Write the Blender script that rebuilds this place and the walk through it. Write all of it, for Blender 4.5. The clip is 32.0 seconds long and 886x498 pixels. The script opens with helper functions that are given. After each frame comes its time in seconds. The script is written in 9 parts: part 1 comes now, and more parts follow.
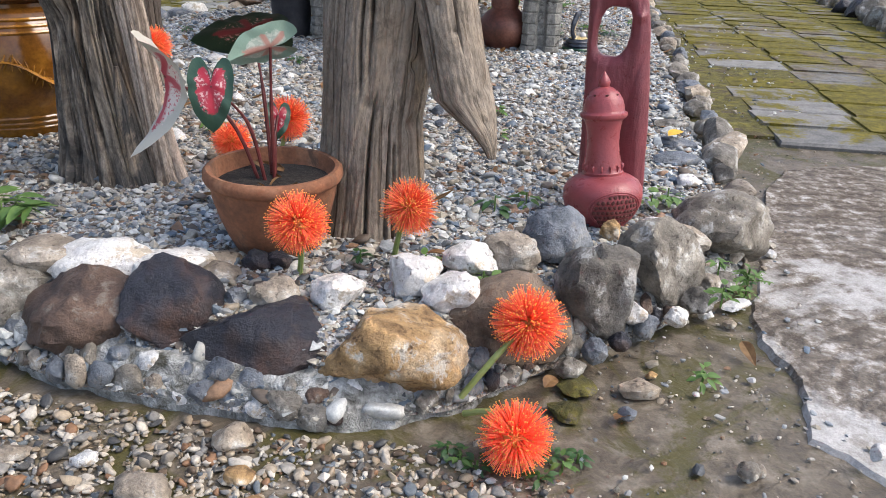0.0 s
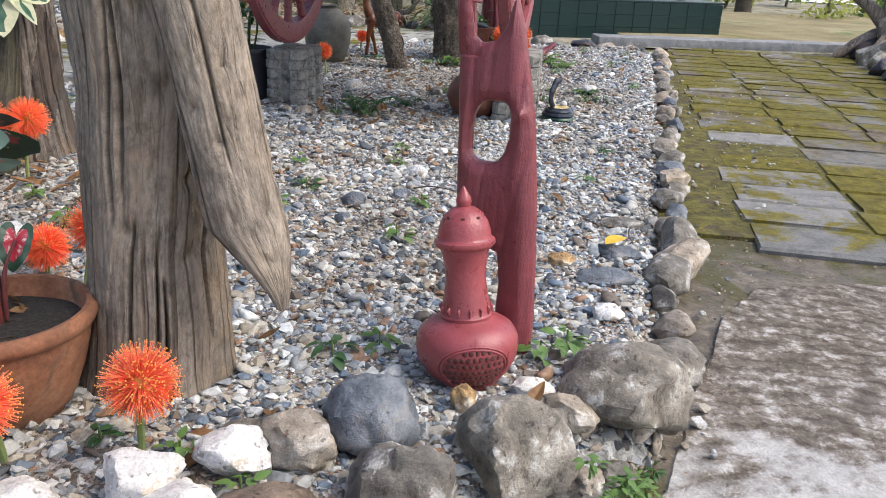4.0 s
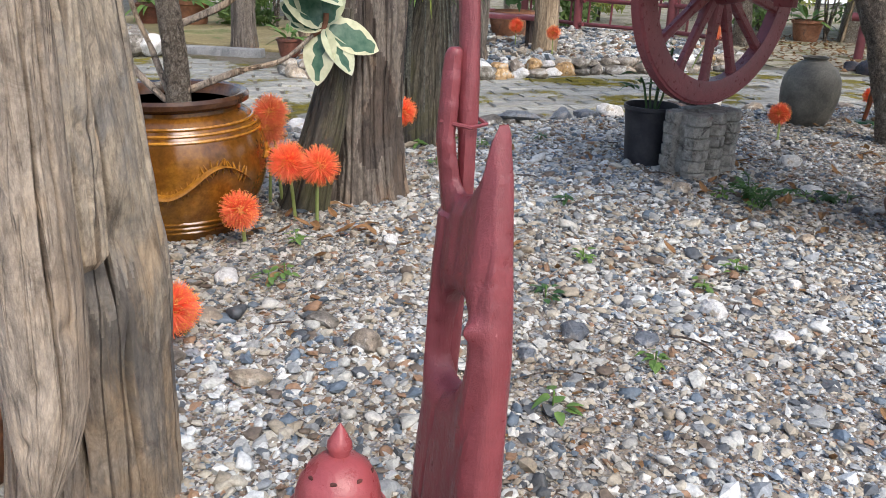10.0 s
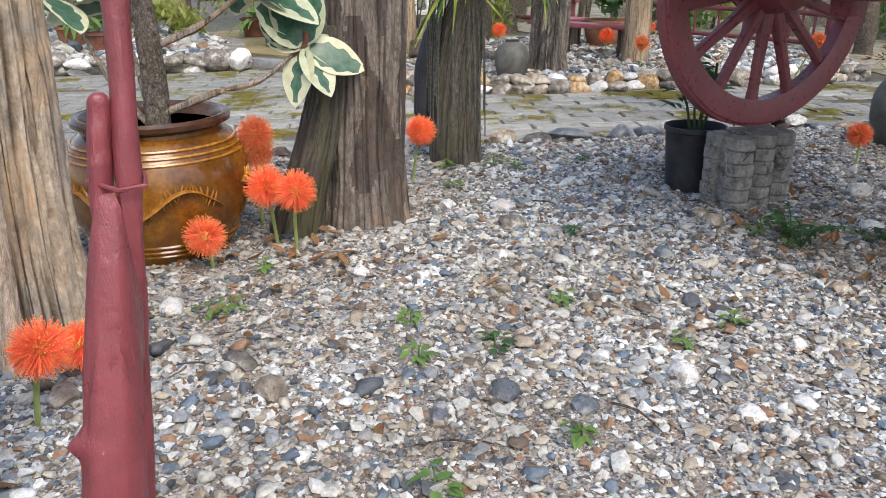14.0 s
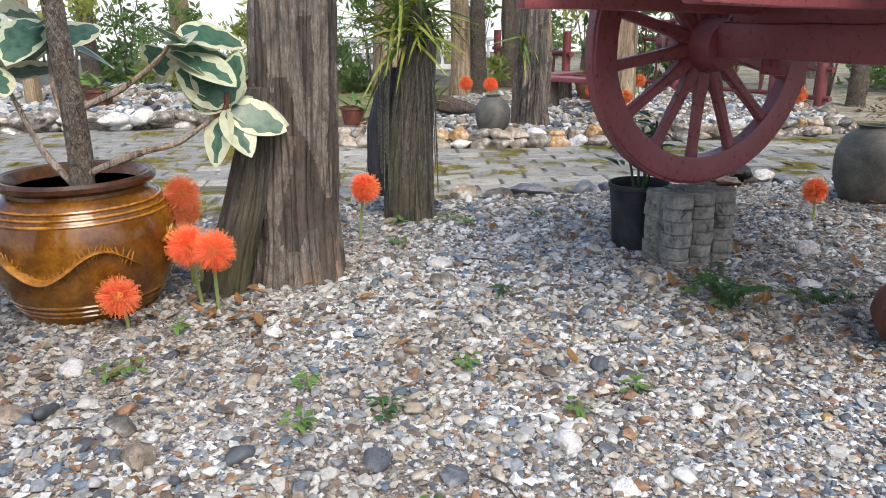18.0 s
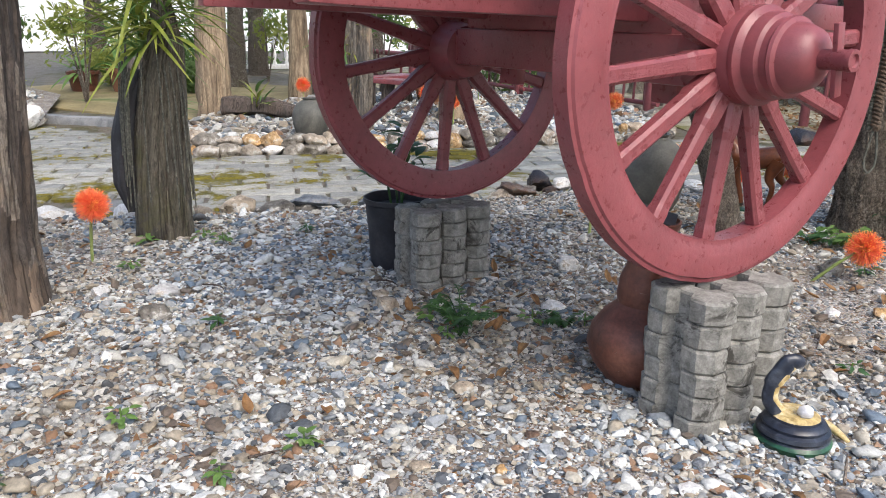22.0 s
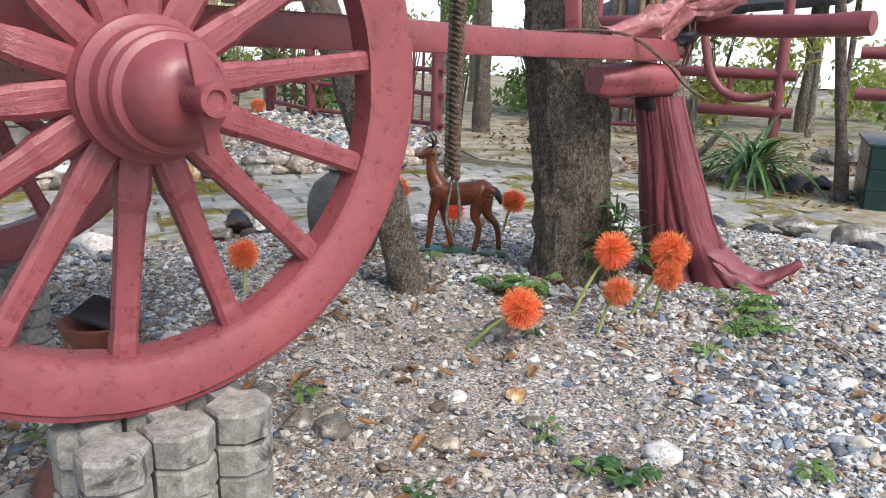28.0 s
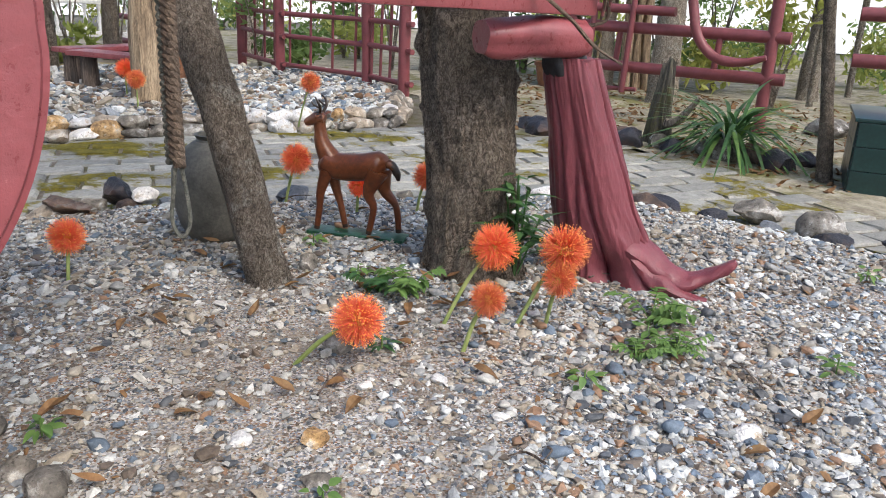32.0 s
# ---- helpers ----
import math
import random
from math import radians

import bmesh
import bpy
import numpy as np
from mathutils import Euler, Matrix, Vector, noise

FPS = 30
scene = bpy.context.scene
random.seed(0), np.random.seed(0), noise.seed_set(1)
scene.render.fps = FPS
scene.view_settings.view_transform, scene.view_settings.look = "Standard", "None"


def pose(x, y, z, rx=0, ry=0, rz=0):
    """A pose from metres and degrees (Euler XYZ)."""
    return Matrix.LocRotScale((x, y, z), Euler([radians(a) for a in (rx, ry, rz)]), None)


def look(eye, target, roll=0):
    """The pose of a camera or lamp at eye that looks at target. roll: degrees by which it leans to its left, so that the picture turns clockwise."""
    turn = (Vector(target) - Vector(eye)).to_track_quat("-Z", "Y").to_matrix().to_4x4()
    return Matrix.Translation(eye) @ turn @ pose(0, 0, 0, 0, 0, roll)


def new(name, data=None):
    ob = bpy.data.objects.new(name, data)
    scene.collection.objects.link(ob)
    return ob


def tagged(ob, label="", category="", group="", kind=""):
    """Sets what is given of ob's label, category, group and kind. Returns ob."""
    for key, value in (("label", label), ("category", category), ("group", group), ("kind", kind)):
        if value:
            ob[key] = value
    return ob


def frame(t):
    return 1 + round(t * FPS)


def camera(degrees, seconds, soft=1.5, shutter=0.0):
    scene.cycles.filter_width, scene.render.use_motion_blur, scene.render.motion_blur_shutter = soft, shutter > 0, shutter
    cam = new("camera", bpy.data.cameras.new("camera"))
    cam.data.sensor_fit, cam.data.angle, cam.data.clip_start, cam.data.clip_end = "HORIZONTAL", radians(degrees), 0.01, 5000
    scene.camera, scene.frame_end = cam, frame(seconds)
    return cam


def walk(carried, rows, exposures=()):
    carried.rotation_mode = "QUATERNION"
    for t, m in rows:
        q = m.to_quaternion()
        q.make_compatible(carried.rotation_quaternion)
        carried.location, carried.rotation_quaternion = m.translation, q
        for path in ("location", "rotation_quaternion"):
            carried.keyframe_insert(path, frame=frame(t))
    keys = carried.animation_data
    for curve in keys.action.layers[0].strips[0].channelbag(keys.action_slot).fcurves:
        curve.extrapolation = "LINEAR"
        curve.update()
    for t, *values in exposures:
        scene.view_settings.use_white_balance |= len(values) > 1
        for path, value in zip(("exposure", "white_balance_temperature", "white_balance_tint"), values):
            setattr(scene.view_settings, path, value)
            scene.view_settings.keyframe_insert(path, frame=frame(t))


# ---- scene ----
cam = camera(59.3, 32.0, 0.9)
METRES, EYE, TILT, LEAN, TURN = 7.02, 1.2, 0.0, 0.0, 0.0
ROWS = [
    (0.0, 0.0, 0.0, 0.0, 0.94, -24.0, -2.12),
    (0.5, 0.0092, 0.0121, 0.0007, 0.15, -23.58, -2.07),
    (1.0, 0.02, 0.0264, 0.0017, -0.69, -22.13, -2.08),
    (1.5, 0.0248, 0.033, 0.0035, -1.37, -21.02, -1.99),
    (2.0, 0.0333, 0.0442, 0.0026, -1.38, -20.98, -1.82),
    (2.5, 0.0501, 0.0596, 0.0041, -0.76, -21.03, -2.2),
    (3.0, 0.0677, 0.0729, 0.007, 0.96, -21.08, -3.39),
    (3.5, 0.078, 0.0847, 0.0078, 2.26, -21.04, -3.08),
    (4.0, 0.0872, 0.1032, 0.0094, 4.99, -21.03, -2.37),
    (4.5, 0.0956, 0.1183, 0.0121, 8.64, -21.03, -1.73),
    (6.5, 0.1445, 0.1757, 0.0169, 22.63, -22.75, -1.4),
    (7.0, 0.1513, 0.1962, 0.0194, 26.99, -23.11, -1.82),
    (7.5, 0.1574, 0.211, 0.0208, 30.51, -23.22, -0.76),
    (8.0, 0.172, 0.2325, 0.0231, 38.25, -22.57, -0.77),
    (8.5, 0.1851, 0.2482, 0.0244, 42.36, -21.99, -1.49),
    (9.0, 0.1894, 0.262, 0.0241, 44.24, -21.71, -1.22),
    (9.5, 0.1937, 0.28, 0.0256, 45.98, -21.19, -1.59),
    (10.0, 0.1974, 0.2903, 0.0276, 46.83, -20.63, -1.36),
    (10.5, 0.203, 0.3049, 0.0275, 49.53, -20.2, -0.99),
    (11.0, 0.212, 0.3208, 0.0299, 52.67, -20.08, -0.58),
    (11.5, 0.2207, 0.3322, 0.0305, 53.86, -20.04, -0.95),
    (12.0, 0.224, 0.3409, 0.0298, 54.25, -20.14, -0.87),
    (12.5, 0.2236, 0.3518, 0.0292, 54.2, -20.15, -0.69),
    (13.0, 0.2224, 0.3653, 0.0294, 54.14, -20.19, -0.59),
    (13.5, 0.2213, 0.3785, 0.0287, 55.16, -20.21, -0.32),
    (14.0, 0.2245, 0.3869, 0.0309, 56.09, -20.15, 0.11),
    (14.5, 0.2323, 0.4001, 0.0318, 60.15, -19.72, 0.57),
    (16.5, 0.2483, 0.4258, 0.0353, 62.83, -17.96, 0.91),
    (17.0, 0.2513, 0.4296, 0.035, 61.85, -17.88, 0.73),
    (17.5, 0.2535, 0.4346, 0.0348, 60.43, -17.38, 1.04),
    (18.0, 0.2538, 0.4431, 0.0355, 57.53, -16.52, 0.52),
    (18.5, 0.256, 0.4581, 0.0361, 55.24, -16.13, 0.09),
    (19.0, 0.2571, 0.4746, 0.0366, 53.62, -15.66, 0.2),
    (19.5, 0.2601, 0.4894, 0.0373, 52.29, -15.42, 0.84),
    (20.0, 0.2683, 0.5079, 0.0395, 52.04, -15.49, 0.51),
    (20.5, 0.276, 0.5198, 0.0388, 52.14, -15.65, 0.16),
    (21.0, 0.2792, 0.5291, 0.0386, 50.74, -15.96, -0.22),
    (21.5, 0.2773, 0.5413, 0.0379, 49.87, -16.22, -0.51),
    (22.0, 0.2745, 0.5607, 0.0362, 49.52, -16.52, -0.73),
    (22.5, 0.2761, 0.5761, 0.036, 48.99, -16.43, -0.59),
    (23.0, 0.28, 0.5852, 0.0356, 47.32, -16.13, -0.3),
    (23.5, 0.2867, 0.6042, 0.0348, 43.58, -15.53, -0.51),
    (24.0, 0.2935, 0.6252, 0.0371, 41.03, -14.83, -1.53),
    (24.5, 0.2978, 0.6406, 0.0371, 39.86, -14.71, -2.17),
    (26.5, 0.2941, 0.7057, 0.0361, 38.98, -15.1, -1.52),
    (27.0, 0.2985, 0.7286, 0.0367, 39.02, -15.21, -1.3),
    (27.5, 0.3085, 0.7534, 0.0396, 39.44, -15.24, -1.35),
    (28.0, 0.3129, 0.765, 0.0388, 39.98, -15.2, -1.18),
    (28.5, 0.3118, 0.7781, 0.0378, 39.47, -15.27, -1.24),
    (29.0, 0.3107, 0.7941, 0.0353, 38.46, -15.63, -1.39),
    (29.5, 0.3105, 0.8134, 0.0362, 38.21, -16.01, -1.43),
    (30.0, 0.3114, 0.8268, 0.036, 37.95, -16.25, -1.37),
    (30.5, 0.3142, 0.8494, 0.0368, 38.35, -16.71, -1.65),
    (31.0, 0.3209, 0.8674, 0.0374, 39.64, -17.06, -3.09),
    (31.5, 0.324, 0.8802, 0.0363, 40.78, -17.67, -2.98),
    (32.0, 0.325, 0.8999, 0.0357, 41.61, -18.31, -2.32),
]
walk(cam, [(t, pose(0, 0, EYE, TILT, LEAN, TURN) @ pose(METRES * x, METRES * y, METRES * z, 90 + pitch, roll, yaw)) for t, x, y, z, yaw, pitch, roll in ROWS], [(0.0, 0.44), (7.0, 0.43), (11.0, 0.39), (14.0, 0.40), (20.0, 0.42), (23.0, 0.50), (26.0, 0.56), (28.0, 0.54), (30.0, 0.47), (32.0, 0.44)])

# ---- light ----
SUN_EL, SUN_AZ = 50.0, 100.0          # height, and the compass side (from +y towards +x) it shines from
world = bpy.data.worlds.new("sky")
scene.world = world
world.use_nodes = True
wn = world.node_tree
sky = wn.nodes.new("ShaderNodeTexSky")
sky.sky_type, sky.sun_disc = "NISHITA", False
sky.sun_elevation, sky.sun_rotation = radians(SUN_EL), radians(SUN_AZ)
sky.air_density, sky.dust_density, sky.ozone_density = 1.0, 3.0, 1.0
wn.links.new(sky.outputs[0], wn.nodes["Background"].inputs[0])
wn.nodes["Background"].inputs[1].default_value = 0.222
sun = new("sun", bpy.data.lights.new("sun", "SUN"))
sun.data.energy, sun.data.angle, sun.data.color = 1.6, radians(28), (1.0, 0.95, 0.88)
el, az = radians(SUN_EL), radians(SUN_AZ)
sun.matrix_world = look((Vector((math.sin(az) * math.cos(el), math.cos(az) * math.cos(el), math.sin(el))) * 20), (0, 0, 0))


# ---- materials ----
def ramp(nt, fac, stops, mode="LINEAR"):
    n = nt.nodes.new("ShaderNodeValToRGB")
    n.color_ramp.interpolation = mode
    e = n.color_ramp.elements
    while len(e) < len(stops):
        e.new(0.5)
    for k, (p, c) in zip(e, stops):
        k.position, k.color = p, (*c, 1)
    nt.links.new(fac, n.inputs[0])
    return n.outputs[0]


def texture(nt, vec, scale, detail=4, rough=0.6, kind="ShaderNodeTexNoise", stretch=None, warp=0.0):
    n = nt.nodes.new(kind)
    n.inputs["Scale"].default_value = scale
    if "Detail" in n.inputs:
        n.inputs["Detail"].default_value = detail
    if "Roughness" in n.inputs:
        n.inputs["Roughness"].default_value = rough
    if warp and "Distortion" in n.inputs:
        n.inputs["Distortion"].default_value = warp
    if stretch:
        m = nt.nodes.new("ShaderNodeMapping")
        m.inputs["Scale"].default_value = stretch
        nt.links.new(vec, m.inputs[0])
        vec = m.outputs[0]
    nt.links.new(vec, n.inputs["Vector"])
    return n.outputs["Distance"] if kind == "ShaderNodeTexVoronoi" else n.outputs[0]


def mix(nt, fac, a, b, how="MIX"):
    n = nt.nodes.new("ShaderNodeMix")
    n.data_type, n.blend_type = "RGBA", how
    for sock, v in ((n.inputs[0], fac), (n.inputs[6], a), (n.inputs[7], b)):
        if isinstance(v, (int, float)):
            sock.default_value = v
        elif isinstance(v, tuple):
            sock.default_value = (*v, 1)
        else:
            nt.links.new(v, sock)
    return n.outputs[2]


def material(name, rough=0.7, metal=0.0):
    m = bpy.data.materials.new(name)
    m.use_nodes = True
    nt = m.node_tree
    b = nt.nodes["Principled BSDF"]
    b.inputs["Roughness"].default_value, b.inputs["Metallic"].default_value = rough, metal
    tc = nt.nodes.new("ShaderNodeTexCoord")
    return m, nt, b, tc.outputs["Object"]


def bump(nt, b, height, strength=0.5, distance=0.01, chain=None):
    n = nt.nodes.new("ShaderNodeBump")
    n.inputs["Strength"].default_value, n.inputs["Distance"].default_value = strength, distance
    nt.links.new(height, n.inputs["Height"])
    if chain is not None:
        nt.links.new(chain, n.inputs["Normal"])
    nt.links.new(n.outputs[0], b.inputs["Normal"])
    return n.outputs[0]


def object_random(nt):
    return nt.nodes.new("ShaderNodeObjectInfo").outputs["Random"]


def island_random(nt):
    return nt.nodes.new("ShaderNodeNewGeometry").outputs["Random Per Island"]


def world_coords(nt):
    return nt.nodes.new("ShaderNodeNewGeometry").outputs["Position"]


def mottled(name, dark, mid, light, scale=8.0, rough=0.7, relief=0.4, fine=60.0, stretch=None, spots=None, wet=0.0, depth=0.01, placed=False):
    """A plain surface: two scales of colour, grain relief, and stains of a second colour."""
    m, nt, b, co = material(name, rough)
    co = world_coords(nt) if placed else co
    big = texture(nt, co, scale, 5, 0.65, stretch=stretch, warp=0.4)
    small = texture(nt, co, fine, 3, 0.7, stretch=stretch)
    col = ramp(nt, big, [(0.3, dark), (0.5, mid), (0.7, light)])
    shade = ramp(nt, small, [(0.3, (0.72, 0.72, 0.72)), (0.7, (1.15, 1.15, 1.15))])
    col = mix(nt, 1.0, col, shade, "MULTIPLY")
    if spots:
        where = ramp(nt, texture(nt, co, spots[1], 6, 0.75, warp=0.8), [(spots[2], (0, 0, 0)), (spots[2] + 0.08, (1, 1, 1))])
        col = mix(nt, where, col, spots[0])
    nt.links.new(col, b.inputs["Base Color"])
    if wet:
        nt.links.new(ramp(nt, big, [(0.35, (rough - wet,) * 3), (0.65, (rough,) * 3)]), b.inputs["Roughness"])
    first = bump(nt, b, small, relief, depth * 0.35)
    bump(nt, b, big, relief, depth, first)
    return m


def stone_mat(name, a, b_, c, spots=None, rough=0.75, broad=5.0, blotchy=1.0):
    """Field stone: broad colour fields, blotches of lichen, fine grain and a few thin cracks."""
    m, nt, b, co = material(name, rough)
    big = texture(nt, co, broad, 4, 0.6, warp=0.15)
    small = texture(nt, co, 95, 5, 0.75)
    mid = texture(nt, co, 26, 6, 0.72)
    col = ramp(nt, big, [(0.32, a), (0.5, b_), (0.66, c)])
    col = mix(nt, 1.0, col, ramp(nt, small, [(0.3, (0.72, 0.72, 0.72)), (0.7, (1.16, 1.16, 1.16))]), "MULTIPLY")
    tone = ramp(nt, object_random(nt), [(0.0, (0.78, 0.77, 0.77)), (0.5, (1.0, 1.0, 1.0)), (1.0, (1.16, 1.12, 1.06))])
    col = mix(nt, 1.0, col, tone, "MULTIPLY")
    if spots:
        where = ramp(nt, texture(nt, co, 11, 7, 0.72, warp=0.25), [(0.55, (0, 0, 0)), (0.61, (0.9, 0.9, 0.9))])
        col = mix(nt, where, col, spots)
    k = blotchy
    blotch = texture(nt, co, 15, 8, 0.80, warp=0.2)
    col = mix(nt, 1.0, col, ramp(nt, blotch, [(0.39, (1 - 0.55 * k, 1 - 0.57 * k, 1 - 0.6 * k)), (0.47, (0.95, 0.95, 0.95)), (0.54, (1, 1, 1)), (0.62, (1 + 0.55 * k, 1 + 0.53 * k, 1 + 0.48 * k))]), "MULTIPLY")
    pits = ramp(nt, texture(nt, co, 48, 2, 0.5), [(0.30, (0.45, 0.42, 0.40)), (0.36, (1, 1, 1))])
    col = mix(nt, 1.0, col, pits, "MULTIPLY")
    nt.links.new(col, b.inputs["Base Color"])
    nt.links.new(ramp(nt, mid, [(0.35, (max(rough - 0.14, 0.2),) * 3), (0.65, (min(rough + 0.12, 1.0),) * 3)]), b.inputs["Roughness"])
    n1 = bump(nt, b, small, 0.6, 0.007)
    n2 = bump(nt, b, big, 0.5, 0.03, n1)
    bump(nt, b, mid, 0.85, 0.016, n2)
    return m


def wood_mat(name, dark, mid, light, patch=None, rough=0.85, grain=26, at=(0.5, 0.62), trunk=False, second=None, share=0.53, span=6.0, soft=0.0):
    """Weathered wood: long grain, dark checks, patches where the grey skin has gone. trunk: the grain follows the trunk's own rings."""
    m, nt, b, co = material(name, rough)
    if trunk:
        at_node = nt.nodes.new("ShaderNodeAttribute")
        at_node.attribute_name = "grain"
        co = at_node.outputs["Vector"]
    g = texture(nt, co, grain, 7, 0.75, stretch=(1, 1, 0.10 + 0.10 * soft), warp=0.8)
    g2 = texture(nt, co, grain * 4, 4, 0.75, stretch=(1, 1, 0.07 + 0.10 * soft), warp=0.5 * soft)
    big = texture(nt, co, 3.5, 4, 0.6, stretch=(1, 1, 0.45), warp=0.5)
    col = ramp(nt, g, [(0.32, dark), (0.48, mid), (0.7, light)])
    col = mix(nt, 1.0, col, ramp(nt, g2, [(0.32, (0.52 + 0.2 * soft,) * 3), (0.62, (1.22 - 0.06 * soft,) * 3)]), "MULTIPLY")
    col = mix(nt, 1.0, col, ramp(nt, texture(nt, co, 90, 5, 0.75, stretch=(1, 1, 0.35)), [(0.34, (0.6, 0.59, 0.58)), (0.64, (1.18, 1.18, 1.18))]), "MULTIPLY")
    if patch:
        where = ramp(nt, big, [(at[0], (0, 0, 0)), (at[1], (1, 1, 1))])
        col = mix(nt, where, col, mix(nt, 1.0, patch, ramp(nt, g, [(0.3, (0.45, 0.42, 0.4)), (0.6, (1.15, 1.12, 1.1))]), "MULTIPLY"))
    if second:
        worn = ramp(nt, texture(nt, co, span, 6, 0.7, stretch=(1, 1, 0.45), warp=0.8), [(share, (0, 0, 0)), (share + 0.02 + 0.06 * (soft > 0), (1, 1, 1))])
        col = mix(nt, worn, col, mix(nt, 1.0, second, ramp(nt, g, [(0.3, (0.6, 0.6, 0.6)), (0.6, (1.15, 1.15, 1.15))]), "MULTIPLY"))
    if soft:
        stain = ramp(nt, texture(nt, co, 13, 6, 0.78, stretch=(1, 1, 0.55), warp=1.4), [(0.36, (0.66, 0.64, 0.62)), (0.48, (1, 1, 1)), (0.66, (1.2, 1.17, 1.12))])
        col = mix(nt, 1.0, col, stain, "MULTIPLY")
    line = texture(nt, co, 8, 3, 0.5, stretch=(1, 1, 0.028), warp=0.15)
    fissure = ramp(nt, texture(nt, co, 19, 4, 0.6, stretch=(1, 1, 0.05), warp=0.4), [(0.475, (1, 1, 1)), (0.487, (0.55 + 0.12 * soft, 0.52 + 0.12 * soft, 0.49 + 0.12 * soft)), (0.492, (0.55 + 0.12 * soft, 0.52 + 0.12 * soft, 0.49 + 0.12 * soft)), (0.502, (1, 1, 1))])
    col = mix(nt, 1.0, col, fissure, "MULTIPLY")
    crack = ramp(nt, line, [(0.470, (1, 1, 1)), (0.480, (0.50, 0.46, 0.43)), (0.486, (0.50, 0.46, 0.43)), (0.498, (1, 1, 1))])
    col = mix(nt, 1.0, col, crack, "MULTIPLY")
    nt.links.new(col, b.inputs["Base Color"])
    n1 = bump(nt, b, g2, 0.7, 0.006)
    n2 = bump(nt, b, g, 0.7, 0.015, n1)
    n3 = bump(nt, b, fissure, 0.8, 0.008, n2)
    bump(nt, b, crack, 0.9, 0.014, n3)
    return m


def bark_mat(name, dark, mid, light, pale, scale=16):
    """Live bark: rough plates with deep furrows, their shade put into the colour, and pale lichen."""
    m, nt, b, co = material(name, 0.92)
    g = texture(nt, co, scale, 7, 0.8, stretch=(1, 1, 0.75), warp=1.6)
    fine = texture(nt, co, scale * 5, 5, 0.75)
    cell = texture(nt, co, scale * 1.5, 2, 0.5, "ShaderNodeTexVoronoi", stretch=(1, 1, 0.4))
    col = ramp(nt, g, [(0.36, dark), (0.5, mid), (0.66, light)])
    col = mix(nt, 1.0, col, ramp(nt, fine, [(0.3, (0.6, 0.6, 0.6)), (0.68, (1.25, 1.25, 1.25))]), "MULTIPLY")
    where = ramp(nt, texture(nt, co, 7, 6, 0.75), [(0.56, (0, 0, 0)), (0.63, (1, 1, 1))])
    col = mix(nt, where, col, mix(nt, 1.0, pale, ramp(nt, fine, [(0.3, (0.6, 0.6, 0.6)), (0.68, (1.2, 1.2, 1.2))]), "MULTIPLY"))
    nt.links.new(col, b.inputs["Base Color"])
    n1 = bump(nt, b, fine, 0.6, 0.008)
    n2 = bump(nt, b, g, 1.0, 0.05, n1)
    # Furrow shade is multiplied into the bark colour as well as cut in relief.
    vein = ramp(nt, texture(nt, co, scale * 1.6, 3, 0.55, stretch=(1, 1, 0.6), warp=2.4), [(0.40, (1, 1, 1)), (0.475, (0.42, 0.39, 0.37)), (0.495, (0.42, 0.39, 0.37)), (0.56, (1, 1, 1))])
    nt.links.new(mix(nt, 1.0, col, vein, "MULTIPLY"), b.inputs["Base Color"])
    n2 = bump(nt, b, vein, 1.0, 0.022, n2)
    wart = ramp(nt, texture(nt, co, scale * 2.2, 4, 0.6, warp=1.8), [(0.40, (0, 0, 0)), (0.50, (1, 1, 1)), (0.60, (0.2, 0.2, 0.2))])
    n3 = bump(nt, b, wart, 1.0, 0.045, n2)
    bump(nt, b, cell, 0.5, 0.02, n3)
    return m


def paint_mat(name, col, worn, rough=0.31, amount=0.68, upright=False, relief=1.0):
    """Old oil paint over timber: brush streaks, dents, paler rubbed places."""
    m, nt, b, co = material(name, rough)
    big = texture(nt, co, 5, 5, 0.6, warp=0.3)
    mid = texture(nt, co, 28, 5, 0.7)
    fine = texture(nt, co, 120, 3, 0.6)
    c = mix(nt, 1.0, ramp(nt, big, [(0.3, tuple(v * 0.8 for v in col)), (0.7, tuple(v * 1.15 for v in col))]),
            ramp(nt, mid, [(0.3, (0.85, 0.85, 0.85)), (0.7, (1.1, 1.1, 1.1))]), "MULTIPLY")
    where = ramp(nt, mid, [(amount, (0, 0, 0)), (amount + 0.06, (0.8, 0.8, 0.8))])
    c = mix(nt, where, c, worn)
    nt.links.new(c, b.inputs["Base Color"])
    nt.links.new(ramp(nt, mid, [(0.3, (rough - 0.1,) * 3), (0.7, (rough + 0.18,) * 3)]), b.inputs["Roughness"])
    n1 = bump(nt, b, fine, 0.2, 0.003)
    n2 = bump(nt, b, mid, 0.32 * relief, 0.010, n1)
    chip = ramp(nt, texture(nt, co, 11, 6, 0.7, warp=1.2), [(0.485, (0, 0, 0)), (0.50, (1, 1, 1)), (0.515, (0, 0, 0))])
    n3 = bump(nt, b, chip, 0.12 * relief, 0.004, n2)
    if upright:
        long = texture(nt, co, 45, 5, 0.7, stretch=(1, 1, 0.07), warp=0.4)
        bump(nt, b, long, 0.42, 0.010, n3)
    return m


